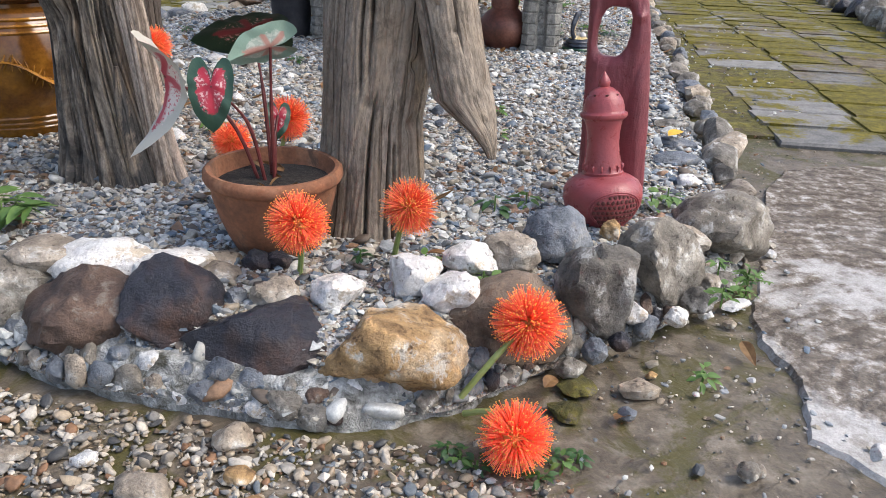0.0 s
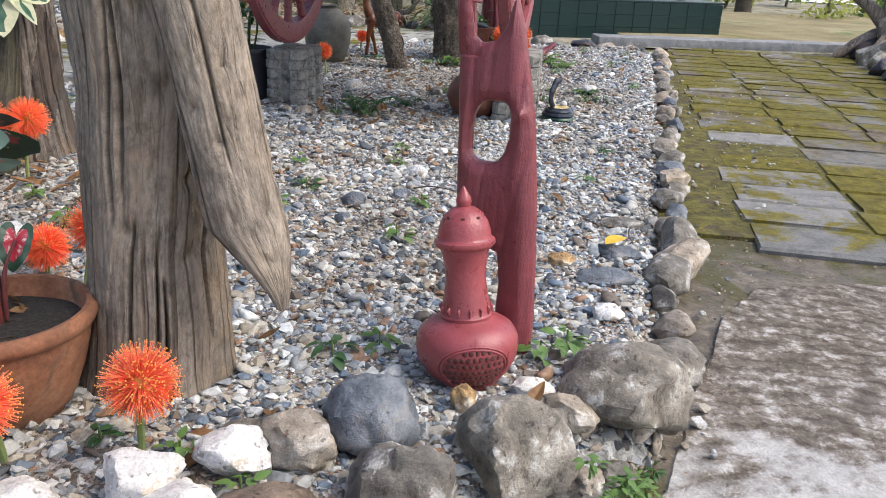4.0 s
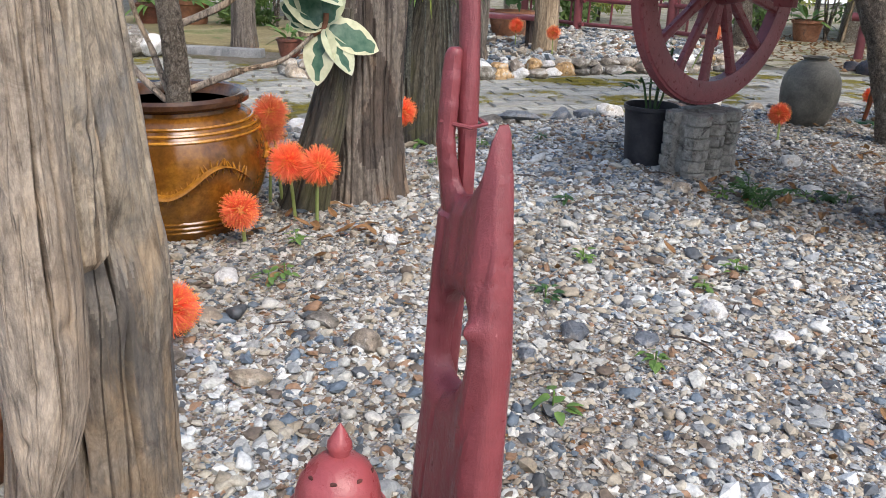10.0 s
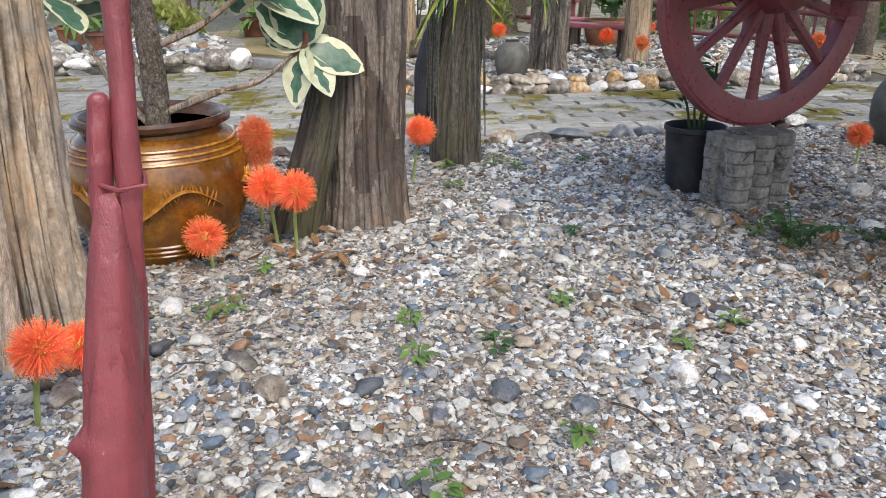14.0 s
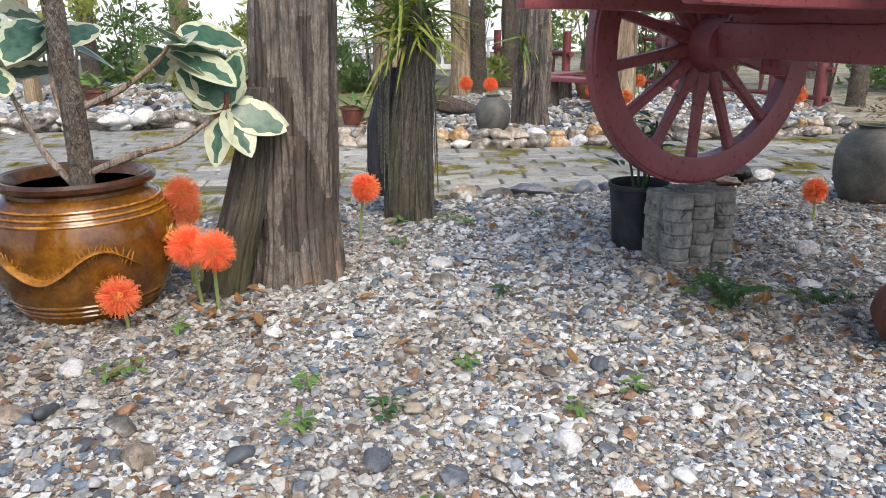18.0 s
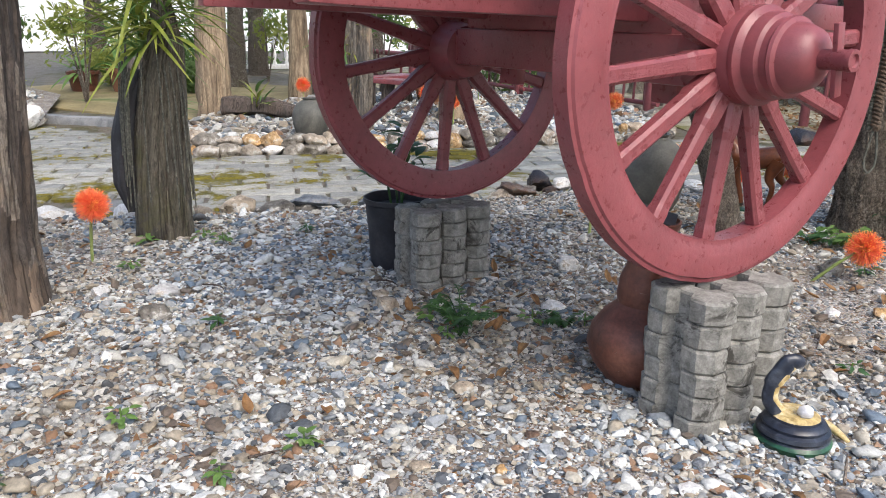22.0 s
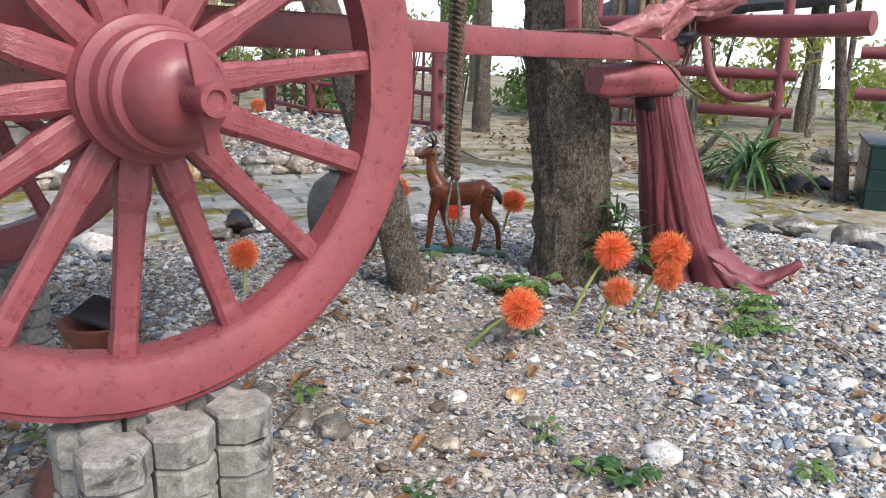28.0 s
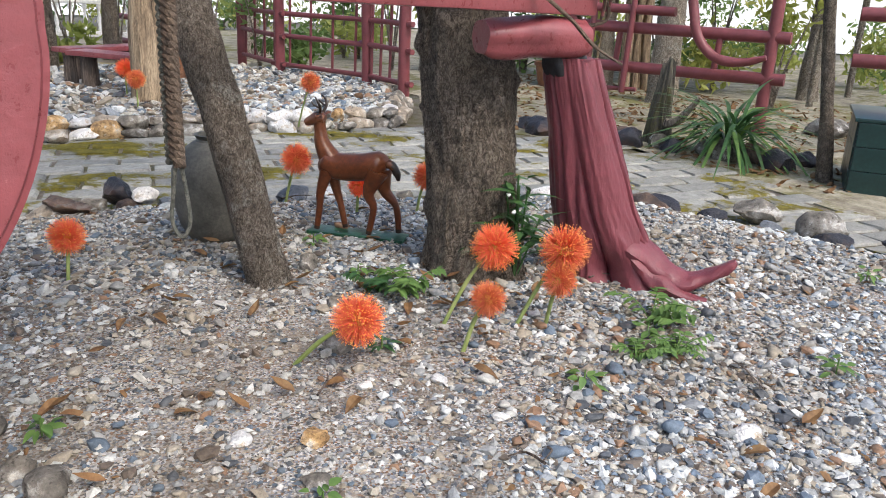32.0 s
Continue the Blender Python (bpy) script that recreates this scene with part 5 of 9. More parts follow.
# single stones that stand out of the gravel
LOOSE = [(1.03, 3.32, 0.2, 0.135, 0.055, 0.038, 10, "blue", "flat grey slate-like stone"), (1.08, 3.58, 0.2, 0.10, 0.06, 0.035, -15, "blue", "flat blue-grey stone"),
         (1.15, 3.95, 0.2, 0.10, 0.05, 0.03, 15, "grey", "flat grey stone"), (0.86, 3.45, 0.2, 0.055, 0.045, 0.04, 0, "ochre", "small tan stone"),
         (0.98, 3.02, 0.2, 0.06, 0.05, 0.035, 0, "white", "small white stone"), (0.42, 6.95, 0.21, 0.075, 0.06, 0.05, 0, "grey", "rounded grey stone"),
         (0.06, 6.93, 0.21, 0.075, 0.065, 0.05, 30, "grey", "mossy grey stone"), (-2.17, 8.45, 0.24, 0.12, 0.1, 0.09, 0, "dark", "dark angular stone"),
         (-2.02, 8.55, 0.22, 0.10, 0.08, 0.06, 0, "white", "white stone"), (-2.1, 8.1, 0.22, 0.17, 0.09, 0.06, 30, "brown", "low reddish stone"),
         (-2.7, 6.72, 0.21, 0.18, 0.08, 0.045, 40, "blue", "long flat blue-grey stone"), (-1.65, 6.95, 0.22, 0.08, 0.07, 0.05, 0, "tan", "tan stone"),
         (-0.43, 3.43, 0.205, 0.065, 0.055, 0.045, 0, "tan", "pale rounded stone"), (-0.47, 3.03, 0.205, 0.075, 0.042, 0.035, 40, "tan", "smooth tan river stone"),
         (0.19, 4.56, 0.2, 0.06, 0.05, 0.04, 0, "white", "pale grey stone"), (-0.03, 4.02, 0.2, 0.06, 0.045, 0.04, 0, "blue", "blue-grey stone"),
         (-1.13, 4.12, 0.2, 0.045, 0.04, 0.03, 0, "white", "small white stone"), (-0.96, 4.32, 0.2, 0.045, 0.04, 0.03, 0, "white", "small white stone"),
         (0.16, 4.17, 0.195, 0.05, 0.042, 0.034, 20, "blue", "slate-blue stone"), (0.46, 4.53, 0.195, 0.058, 0.045, 0.032, 35, "white", "pale angular stone"), (-0.03, 3.78, 0.195, 0.042, 0.036, 0.028, 0, "blue", "slate-blue stone"), (-0.67, 3.43, 0.2, 0.062, 0.05, 0.035, 15, "grey", "flat grey stone"),
         (-1.72, 4.96, 0.2, 0.05, 0.045, 0.035, 0, "white", "small white stone"), (0.28, 4.64, 0.195, 0.032, 0.028, 0.022, 0, "blue", "small blue-grey stone"), (-0.06, 4.37, 0.195, 0.03, 0.026, 0.022, 50, "blue", "small blue-grey stone"), (0.28, 5.04, 0.195, 0.036, 0.03, 0.024, 0, "white", "small white stone"),
         (0.07, 5.63, 0.195, 0.05, 0.035, 0.026, 70, "tan", "tan stone"), (-0.94, 3.13, 0.2, 0.07, 0.055, 0.04, 20, "tan", "tan stone"), (-0.76, 2.91, 0.2, 0.07, 0.05, 0.03, 0, "tan", "flat tan stone"), (-1.22, 3.36, 0.2, 0.062, 0.05, 0.04, 40, "white", "pale stone"), (-0.98, 4.75, 0.195, 0.04, 0.034, 0.028, 0, "white", "small white stone"),
         (0.75, 7.13, 0.195, 0.041, 0.033, 0.025, 18, "tan", "rounded tan stone"), (0.57, 7.43, 0.195, 0.040, 0.032, 0.024, 48, "white", "flat white stone"), (0.88, 7.46, 0.195, 0.046, 0.036, 0.027, 50, "grey", "pale grey stone"), (0.28, 6.93, 0.195, 0.065, 0.052, 0.039, 40, "grey", "rounded grey stone"),
         (0.48, 7.89, 0.195, 0.029, 0.023, 0.017, 85, "brown", "small brown stone"), (0.59, 7.91, 0.195, 0.030, 0.024, 0.018, 50, "white", "small white stone"), (-0.01, 8.31, 0.195, 0.058, 0.047, 0.035, 10, "grey", "pale speckled stone"), (1.62, 8.55, 0.195, 0.057, 0.046, 0.034, 65, "white", "pale angular stone"),
         (1.03, 8.08, 0.195, 0.032, 0.025, 0.019, 60, "white", "small white stone"), (0.73, 8.12, 0.195, 0.033, 0.026, 0.020, 0, "white", "small white stone"), (0.85, 6.87, 0.195, 0.020, 0.016, 0.012, 30, "white", "small white stone"), (0.07, 5.64, 0.195, 0.035, 0.028, 0.021, 68, "tan", "flat tan stone"),
         (0.58, 5.57, 0.195, 0.027, 0.022, 0.016, 20, "blue", "slate-blue stone"), (0.75, 5.79, 0.195, 0.028, 0.022, 0.017, 55, "white", "small white stone"), (0.88, 5.85, 0.195, 0.029, 0.023, 0.017, 80, "blue", "slate-blue stone"), (0.94, 5.71, 0.195, 0.039, 0.031, 0.023, 60, "white", "flat pale stone"),
         (0.37, 5.20, 0.195, 0.036, 0.028, 0.021, 55, "tan", "flat tan stone"), (0.34, 5.08, 0.195, 0.025, 0.020, 0.015, 50, "white", "small white stone"), (-0.14, 5.54, 0.195, 0.035, 0.028, 0.021, 20, "grey", "grey angular stone"), (0.73, 5.67, 0.195, 0.027, 0.021, 0.016, 75, "white", "pale stone"),
         (-0.26, 6.49, 0.195, 0.067, 0.053, 0.040, 10, "white", "white stone"), (-0.89, 5.97, 0.195, 0.050, 0.040, 0.030, 48, "tan", "tan stone"), (0.76, 7.14, 0.195, 0.050, 0.040, 0.030, 70, "tan", "rounded tan stone"), (0.45, 5.59, 0.195, 0.025, 0.020, 0.015, 50, "brown", "small brown stone"),
         (0.10, 5.73, 0.195, 0.026, 0.021, 0.016, 30, "blue", "slate-blue stone"), (0.53, 5.37, 0.195, 0.023, 0.019, 0.014, 60, "ochre", "small ochre stone"),
         (-0.62, 7.0, 0.22, 0.08, 0.06, 0.06, 0, "white", "white stone"), (0.30, 8.05, 0.22, 0.065, 0.06, 0.06, 0, "grey", "pale speckled stone"),
         (-0.46, 8.52, 0.21, 0.06, 0.055, 0.05, 0, "grey", "grey stone"), (0.73, 7.58, 0.205, 0.05, 0.045, 0.035, 0, "ochre", "tan stone"),
         (1.32, 7.55, 0.2, 0.07, 0.06, 0.045, 20, "white", "pale angular stone"), (-0.75, 5.9, 0.2, 0.08, 0.06, 0.045, 0, "tan", "tan stone"),
         (-1.55, 5.2, 0.2, 0.08, 0.06, 0.045, 20, "white", "white stone"), (-1.3, 5.05, 0.2, 0.08, 0.06, 0.05, 60, "grey", "pale grey stone"),
         (0.63, 11.3, 0.19, 0.16, 0.11, 0.09, 0, "grey", "grey boulder"), (1.02, 11.25, 0.19, 0.19, 0.12, 0.11, 20, "grey", "grey angular boulder"), (1.55, 11.15, 0.19, 0.17, 0.11, 0.08, 0, "dark", "dark boulder"),
         (0.73, 1.45, 0.02, 0.028, 0.026, 0.028, 0, "grey", "broken grey stone"), (0.76, 1.47, 0.01, 0.022, 0.02, 0.018, 0, "tan", "small tan stone"), (1.05, 1.5, 0.05, 0.03, 0.022, 0.025, 30, "white", "small white stone"),
         (0.55, 1.77, 0.02, 0.062, 0.04, 0.035, 10, "tan", "pale wedge-shaped stone"), (0.49, 1.66, 0.02, 0.026, 0.022, 0.022, 0, "blue", "dark pebble"),
         (0.38, 1.79, 0.012, 0.055, 0.06, 0.022, 20, "moss", "flat moss-covered stone"), (0.335, 1.675, 0.012, 0.06, 0.048, 0.02, -15, "moss", "flat moss-covered stone"),
         (0.96, 2.27, 0.03, 0.075, 0.028, 0.016, 30, "white", "flat pale stone"), (0.85, 2.20, 0.03, 0.03, 0.026, 0.02, 0, "white", "small white stone"), (0.91, 2.16, 0.02, 0.024, 0.022, 0.014, 0, "tan", "small tan stone"), (1.22, 2.66, 0.05, 0.028, 0.02, 0.022, 0, "white", "small white stone"),
         (0.60, 1.86, 0.01, 0.02, 0.016, 0.012, 0, "ochre", "rusty chip"), (0.88, 1.86, 0.008, 0.014, 0.012, 0.010, 0, "white", "white chip"), (0.80, 1.60, 0.008, 0.016, 0.012, 0.010, 0, "tan", "pale chip"), (0.70, 1.78, 0.008, 0.012, 0.012, 0.008, 0, "white", "white chip"),
         (-0.62, 1.3, 0.02, 0.075, 0.06, 0.05, 0, "tan", "rounded brown stone"), (-0.98, 1.42, 0.01, 0.055, 0.035, 0.02, 30, "tan", "flat tan stone"), (-1.12, 1.36, 0.01, 0.035, 0.028, 0.02, 0, "white", "small white stone"), (-0.80, 1.42, 0.01, 0.034, 0.026, 0.02, 20, "white", "small white stone"), (-1.16, 1.52, 0.01, 0.042, 0.03, 0.022, 60, "blue", "small blue stone"), (-0.44, 1.38, 0.01, 0.04, 0.034, 0.02, 0, "ochre", "flat ochre stone"), (-0.72, 1.24, 0.01, 0.032, 0.026, 0.018, 0, "blue", "small blue-grey stone"), (-0.16, 1.28, 0.01, 0.04, 0.03, 0.02, 40, "tan", "tan stone"), (-0.48, 1.5, 0.02, 0.06, 0.05, 0.035, 0, "tan", "tan stone")]
for i, (x, y, z, rx, ry, rz, turn, kind, lab) in enumerate(LOOSE):
    whole("stone", rock(rx, ry, rz, 500 + i, 3), STONE[kind], lab + " lying on the gravel" if y > 1.6 else lab + " lying on the ground", "stone", pose(x, y, z, 0, 0, turn))

# ---- paving ----
def paver_shape(sx, sy, sz, seed):
    rg = random.Random(seed)
    v = []
    for z, k in ((0, 1.0), (sz * 0.7, 1.0), (sz, 0.0)):
        for x, y in ((-1, -1), (1, -1), (1, 1), (-1, 1)):
            e = 0.0 if k else 0.012
            v.append((x * (sx / 2 - e) + rg.uniform(-0.008, 0.008), y * (sy / 2 - e) + rg.uniform(-0.008, 0.008), z + (rg.uniform(-0.004, 0.004) if not k else 0)))
    f = []
    for j in (0, 4):
        for i in range(4):
            k = (i + 1) % 4
            f.append((j + i, j + k, j + 4 + k, j + 4 + i))
    return v, f + [(8, 9, 10, 11)]


def paving(name, label, mat, area, origin, turn, size, seed, top, limit=300, skip=0.0, stagger=0.5, worn=None):
    """Courses of oblong pavers inside an outline, each with its own tilt; past the limit joined into one."""
    rg = random.Random(seed)
    base = thing(name, label, "paving", kind="structure")
    meshes = [as_mesh("paver", paver_shape(size[0] * s - 0.020, size[1] - 0.019, 0.05, seed + k)) for k, s in enumerate((1, 1, 0.97, 1.0, 0.98))]
    for me in meshes:
        me.materials.append(mat)
    bald = [me.copy() for me in meshes]
    if worn:
        for me in bald:
            me.materials[0] = worn[0]
    c, s = math.cos(radians(turn)), math.sin(radians(turn))
    spots = []
    for j in range(-60, 60):
        for i in range(-40, 40):
            u, w = (i + stagger * (j % 2)) * size[0], j * size[1]
            spots.append((origin[0] + c * u - s * w, origin[1] + s * u + c * w))
    p = np.array(spots)
    ok = inside(p[:, 0], p[:, 1], area)
    for poly in (BED, FARBED, LEFTBED, PAD):
        ok &= ~inside(p[:, 0], p[:, 1], poly) | (edge_distance(p[:, 0], p[:, 1], poly) < 0.02)
    p = p[ok]
    near = np.argsort(np.hypot(p[:, 0] - 1.0, p[:, 1] - 6.5))
    rest = []
    for rank, k in enumerate(near):
        if rg.random() < skip:
            continue
        x, y = p[k]
        m = pose(x, y, top(y) - 0.043 + rg.uniform(-0.004, 0.006), rg.uniform(-0.9, 0.9), rg.uniform(-0.8, 0.8), turn + rg.uniform(-1.6, 1.6))
        if rank < limit:
            ob = new("paver", rg.choice(bald if worn and worn[1](x, y) and rg.random() < 0.88 else meshes))
            ob.parent, ob.matrix_basis = base, m
        else:
            me = rg.choice(meshes)
            rest.append(shifted(([q.co for q in me.vertices], [tuple(f.vertices) for f in me.polygons]), m))
    if rest:
        tagged(part("pavers_beyond", joined(*rest), mat, base, smooth=False), "further pavers of the same paving", kind="stuff")
    return base


part("joint_fill", slab_shape([(1.3, 4.2), (4.2, 4.0), (5.0, 7), (5.7, 12.3), (2.45, 12.2), (2.3, 10.9), (1.95, 8), (1.55, 5)], 0.099, 0.02), MOSS, thing("pavement_bedding", "mossy grit between the path's pavers", "paving", kind="structure"))
part("joint_fill", slab_shape([(-3.0, 1.2), (-2.5, 2.2), (-3.5, 4.2), (-3.3, 5.8), (-2.7, 7.3), (-2.2, 8.3), (-1.0, 10.3), (0.0, 11.1), (1.5, 11.2), (2.3, 11.6), (0.9, 12.1), (-1.4, 13.2), (-3.5, 11.8), (-4.6, 9.5), (-5.6, 7.1), (-8.5, 6.5), (-8.8, 5.0), (-9.5, 3.4), (-8, 1.2)], 0.099, 0.02), EARTH, thing("pavement_bedding", "dark earth between the back path's pavers", "paving", kind="structure"))
paving("pavement_path", "mossy grey oblong pavers of the walked path", PAVE_R, [(1.75, 4.25), (2.2, 4.1), (4.3, 3.9), (5.0, 7), (5.7, 12.4), (2.6, 12.3), (2.2, 8), (1.85, 5)], (2.80, 5.2), -7.5, (0.61, 0.37), 31, rise, 300, 0.02, 0.06, (PAVE_G, lambda x, y: x < 2.5 + 0.12 * (y - 5.2) and y < 6.4))
paving("pavement_back", "pale grey oblong pavers of the back path", PAVE_B, [(-3.0, 1.0), (-2.0, 2.0), (-3.2, 5.0), (-2.4, 7.0), (-1.9, 8.3), (-0.6, 10.4), (0.4, 11.1), (2.6, 11.2), (2.3, 12.0), (0.9, 12.1), (-1.4, 13.2), (-3.6, 11.8), (-4.6, 9.5), (-5.6, 7.2), (-8.6, 6.6), (-8.8, 5.0), (-9.6, 3.4), (-8, 1.0)],
       (-3.0, 6.0), 62, (0.46, 0.23), 32, lambda y: 0.105, 300, 0.01)


# ---- stumps and posts ----
def trunk_a():
    """The tall silvered stump by the flower pot, with a broken limb that hangs free at its side."""
    t = thing("tree_stump", "tall weathered grey-brown tree stump with a hanging broken limb", "tree stump")
    me = stump_shape([(-0.265, 2.495, 0.12, 0.205, 0.20), (-0.26, 2.503, 0.24, 0.188, 0.188), (-0.252, 2.515, 0.4, 0.178, 0.182), (-0.247, 2.523, 0.56, 0.170, 0.176), (-0.232, 2.53, 0.72, 0.178, 0.172), (-0.222, 2.525, 0.95, 0.186, 0.158), (-0.222, 2.515, 1.2, 0.188, 0.150), (-0.225, 2.505, 1.5, 0.180, 0.150), (-0.23, 2.50, 1.75, 0.165, 0.14), (-0.23, 2.50, 1.85, 0.12, 0.11)],
                              440, 130, 9, 0.022, 2, [(1.12, 5.0, 0.016, -0.16), (0.95, 5.2, 0.014, -0.14), (0.55, 5.6, 0.016, -0.1), (0.74, 5.5, 0.013, -0.14), (0.62, 4.7, 0.014, -0.1), (0.88, 0.15, 0.045, -0.16), (0.80, 6.1, 0.03, -0.12)], 0.05, 0.12, 30, 0.24, 0.02, 0.52)
    me.materials.append(TRUNK_A)
    me.materials.append(TRUNK_A2)
    me.materials.append(TRUNK_A3)
    which = []
    for q in me.polygons:
        a = math.atan2(q.center.y - 2.53, q.center.x + 0.235)
        w = 0.22 * noise.noise((q.center.z * 2.2, 3.0, 0)) + 0.12 * noise.noise((q.center.z * 9, 5.0, 0))
        face = -0.62 + w < a < 2.1 + w
        which.append((2 if q.center.z < 0.70 + 0.22 * noise.noise((a * 2.6, 1.0, 0)) + 0.12 * noise.noise((a * 14, 2.0, 0)) else 1) if face else 0)
    me.polygons.foreach_set("material_index", which)
    part("trunk", me, TRUNK_A, t)
    part("limb", stump_shape([(0.138, 2.302, 0.488, 0.014, 0.016), (0.128, 2.313, 0.522, 0.026, 0.030), (0.106, 2.330, 0.565, 0.046, 0.048), (0.075, 2.346, 0.610, 0.075, 0.058), (0.045, 2.360, 0.655, 0.098, 0.066), (0.028, 2.370, 0.72, 0.096, 0.072), (-0.002, 2.385, 0.85, 0.092, 0.078), (-0.038, 2.400, 1.02, 0.094, 0.080), (-0.09, 2.42, 1.25, 0.107, 0.082), (-0.135, 2.44, 1.5, 0.115, 0.085), (-0.155, 2.45, 1.72, 0.09, 0.07)],
                             200, 120, 7, 0.02, 5, [(0.78, 0.2, 0.013, -0.2), (0.70, 5.7, 0.012, -0.16), (0.60, 5.2, 0.010, -0.18), (1.02, 5.4, 0.012, -0.2), (0.93, 4.4, 0.010, -0.2), (0.86, 4.9, 0.008, -0.16)], 0, 0, 10, 0.20, 0.02, 0.8), LIMB_A, t, "broken limb, pale at its torn end")
    part("shoulder", stump_shape([(-0.03, 2.455, 0.845, 0.045, 0.05), (-0.032, 2.456, 0.862, 0.062, 0.066), (-0.045, 2.462, 0.95, 0.066, 0.070), (-0.075, 2.475, 1.1, 0.07, 0.072), (-0.115, 2.49, 1.3, 0.085, 0.085), (-0.15, 2.49, 1.55, 0.09, 0.09), (-0.17, 2.49, 1.7, 0.07, 0.07)],
                                 140, 90, 9, 0.07, 6, [(1.1, 0.4, 0.012, -0.2), (1.0, 0.9, 0.010, -0.2)], 0, 0, 12, 0.2, 0.05), TRUNK_A2, t, "broken ledge of rough grey wood")
    return t


trunk_a()

t = thing("tree_stump", "thick weathered stump, split and pale along its torn grain, in gravel", "tree stump")
me = stump_shape([(-1.27, 2.92, 0.12, 0.25, 0.23), (-1.285, 2.92, 0.30, 0.205, 0.195), (-1.305, 2.92, 0.52, 0.168, 0.175), (-1.325, 2.93, 0.8, 0.138, 0.17), (-1.335, 2.945, 1.1, 0.132, 0.168), (-1.33, 2.96, 1.5, 0.14, 0.15), (-1.32, 2.97, 1.7, 0.11, 0.11)], 260, 100, 15, 0.10, 9, [(0.86, 4.3, 0.05, 0.28), (0.80, 4.7, 0.03, -0.2)], 0.16, 0.15, 30, 0.22)
which = []
for q in me.polygons:
    a = math.atan2(q.center.y - 2.93, q.center.x + 1.31)
    w = 0.3 * noise.noise((q.center.z * 2.4, 7.0, 0)) + 0.15 * noise.noise((q.center.z * 11, 9.0, 0))
    which.append(1 if -0.75 + w < a < 2.4 + w else 0)
for mat in (TRUNK_B, TRUNK_B2):
    me.materials.append(mat)
me.polygons.foreach_set("material_index", which)
part("trunk", me, TRUNK_B, t)
part("sliver", stump_shape([(-1.045, 2.80, 0.13, 0.085, 0.05), (-1.065, 2.815, 0.26, 0.062, 0.04), (-1.095, 2.83, 0.45, 0.052, 0.034), (-1.14, 2.85, 0.8, 0.052, 0.03), (-1.185, 2.87, 1.15, 0.042, 0.026), (-1.205, 2.88, 1.35, 0.012, 0.010)], 90, 60, 9, 0.16, 12, (), 0, 0, 9, 0.18), SLIVER, t, "pale torn sliver of wood")
part("torn_edge", stump_shape([(-1.15, 2.77, 0.13, 0.075, 0.04), (-1.17, 2.78, 0.3, 0.05, 0.03), (-1.19, 2.79, 0.5, 0.03, 0.022), (-1.2, 2.80, 0.62, 0.008, 0.008)], 60, 36, 9, 0.16, 14, (), 0, 0, 6, 0.18), TRUNK_B, t, "ragged torn edge of grey wood")

t = thing("tree_stump", "dark brown stump of two grown-together trunks with peeling patches", "tree stump")
part("trunk", peeled(stump_shape([(-1.86, 4.53, 0.14, 0.26, 0.25), (-1.88, 4.54, 0.5, 0.23, 0.22), (-1.89, 4.57, 1.0, 0.22, 0.22), (-1.90, 4.60, 1.5, 0.215, 0.22), (-1.91, 4.62, 1.95, 0.20, 0.19)], 260, 90, 9, 0.06, 21, [], 0.12, 0.1, 22, 0.10, 0.045), 21, (-1.885, 4.57), 0.02, TRUNK_C, TRUNK_C2), TRUNK_C, t)
part("root", stump_shape([(-1.86, 4.13, 0.15, 0.16, 0.12), (-1.83, 4.18, 0.35, 0.13, 0.11), (-1.80, 4.25, 0.6, 0.11, 0.10), (-1.77, 4.30, 0.85, 0.09, 0.085), (-1.76, 4.34, 1.15, 0.06, 0.06)], 90, 60, 11, 0.12, 23, [], 0.15, 0, 10, 0.16), TRUNK_D, t, "grey leaning root beside the trunk")

t = thing("tree_stump", "mossy dark stump with a charred side and orchids on its top", "tree stump")
part("trunk", stump_shape([(-2.60, 5.62, 0.14, 0.19, 0.17), (-2.62, 5.63, 0.4, 0.18, 0.16), (-2.64, 5.66, 0.8, 0.165, 0.15), (-2.60, 5.68, 1.1, 0.14, 0.13), (-2.55, 5.70, 1.3, 0.105, 0.10), (-2.53, 5.70, 1.48, 0.06, 0.06)], 130, 70, 5, 0.10, 31, [], 0.05, 0.15, 4, 0.12, 0.05), TRUNK_D, t)
part("charred_side", stump_shape([(-2.69, 5.47, 0.33, 0.03, 0.03), (-2.72, 5.465, 0.5, 0.085, 0.08), (-2.735, 5.49, 0.78, 0.09, 0.085), (-2.73, 5.54, 1.0, 0.07, 0.07), (-2.70, 5.60, 1.15, 0.03, 0.03)], 40, 30, 8, 0.12, 33), CHAR, t, "black charred flank")

# living trees of the bed
def high_crown(t, top, mat, seed):
    """Limbs and a thin crown of leaves on a trunk's top."""
    top = Vector(top)
    for k in range(4):
        d = Vector((math.cos(k * 1.6 + seed), math.sin(k * 1.6 + seed), 0.7))
        part("limb", tube(bent([tuple(top - Vector((0, 0, 0.25))), tuple(top + d * 0.4), tuple(top + d * 0.9)], 4), np.linspace(0.06, 0.015, 9).tolist(), 8, 0.2, k), mat, t)
    part("crown", leaf_cloud(seed, 420, (1.2, 1.2, 0.6), 0.10), LEAF_D, t, at=Matrix.Translation(top + Vector((0, 0, 0.6))))


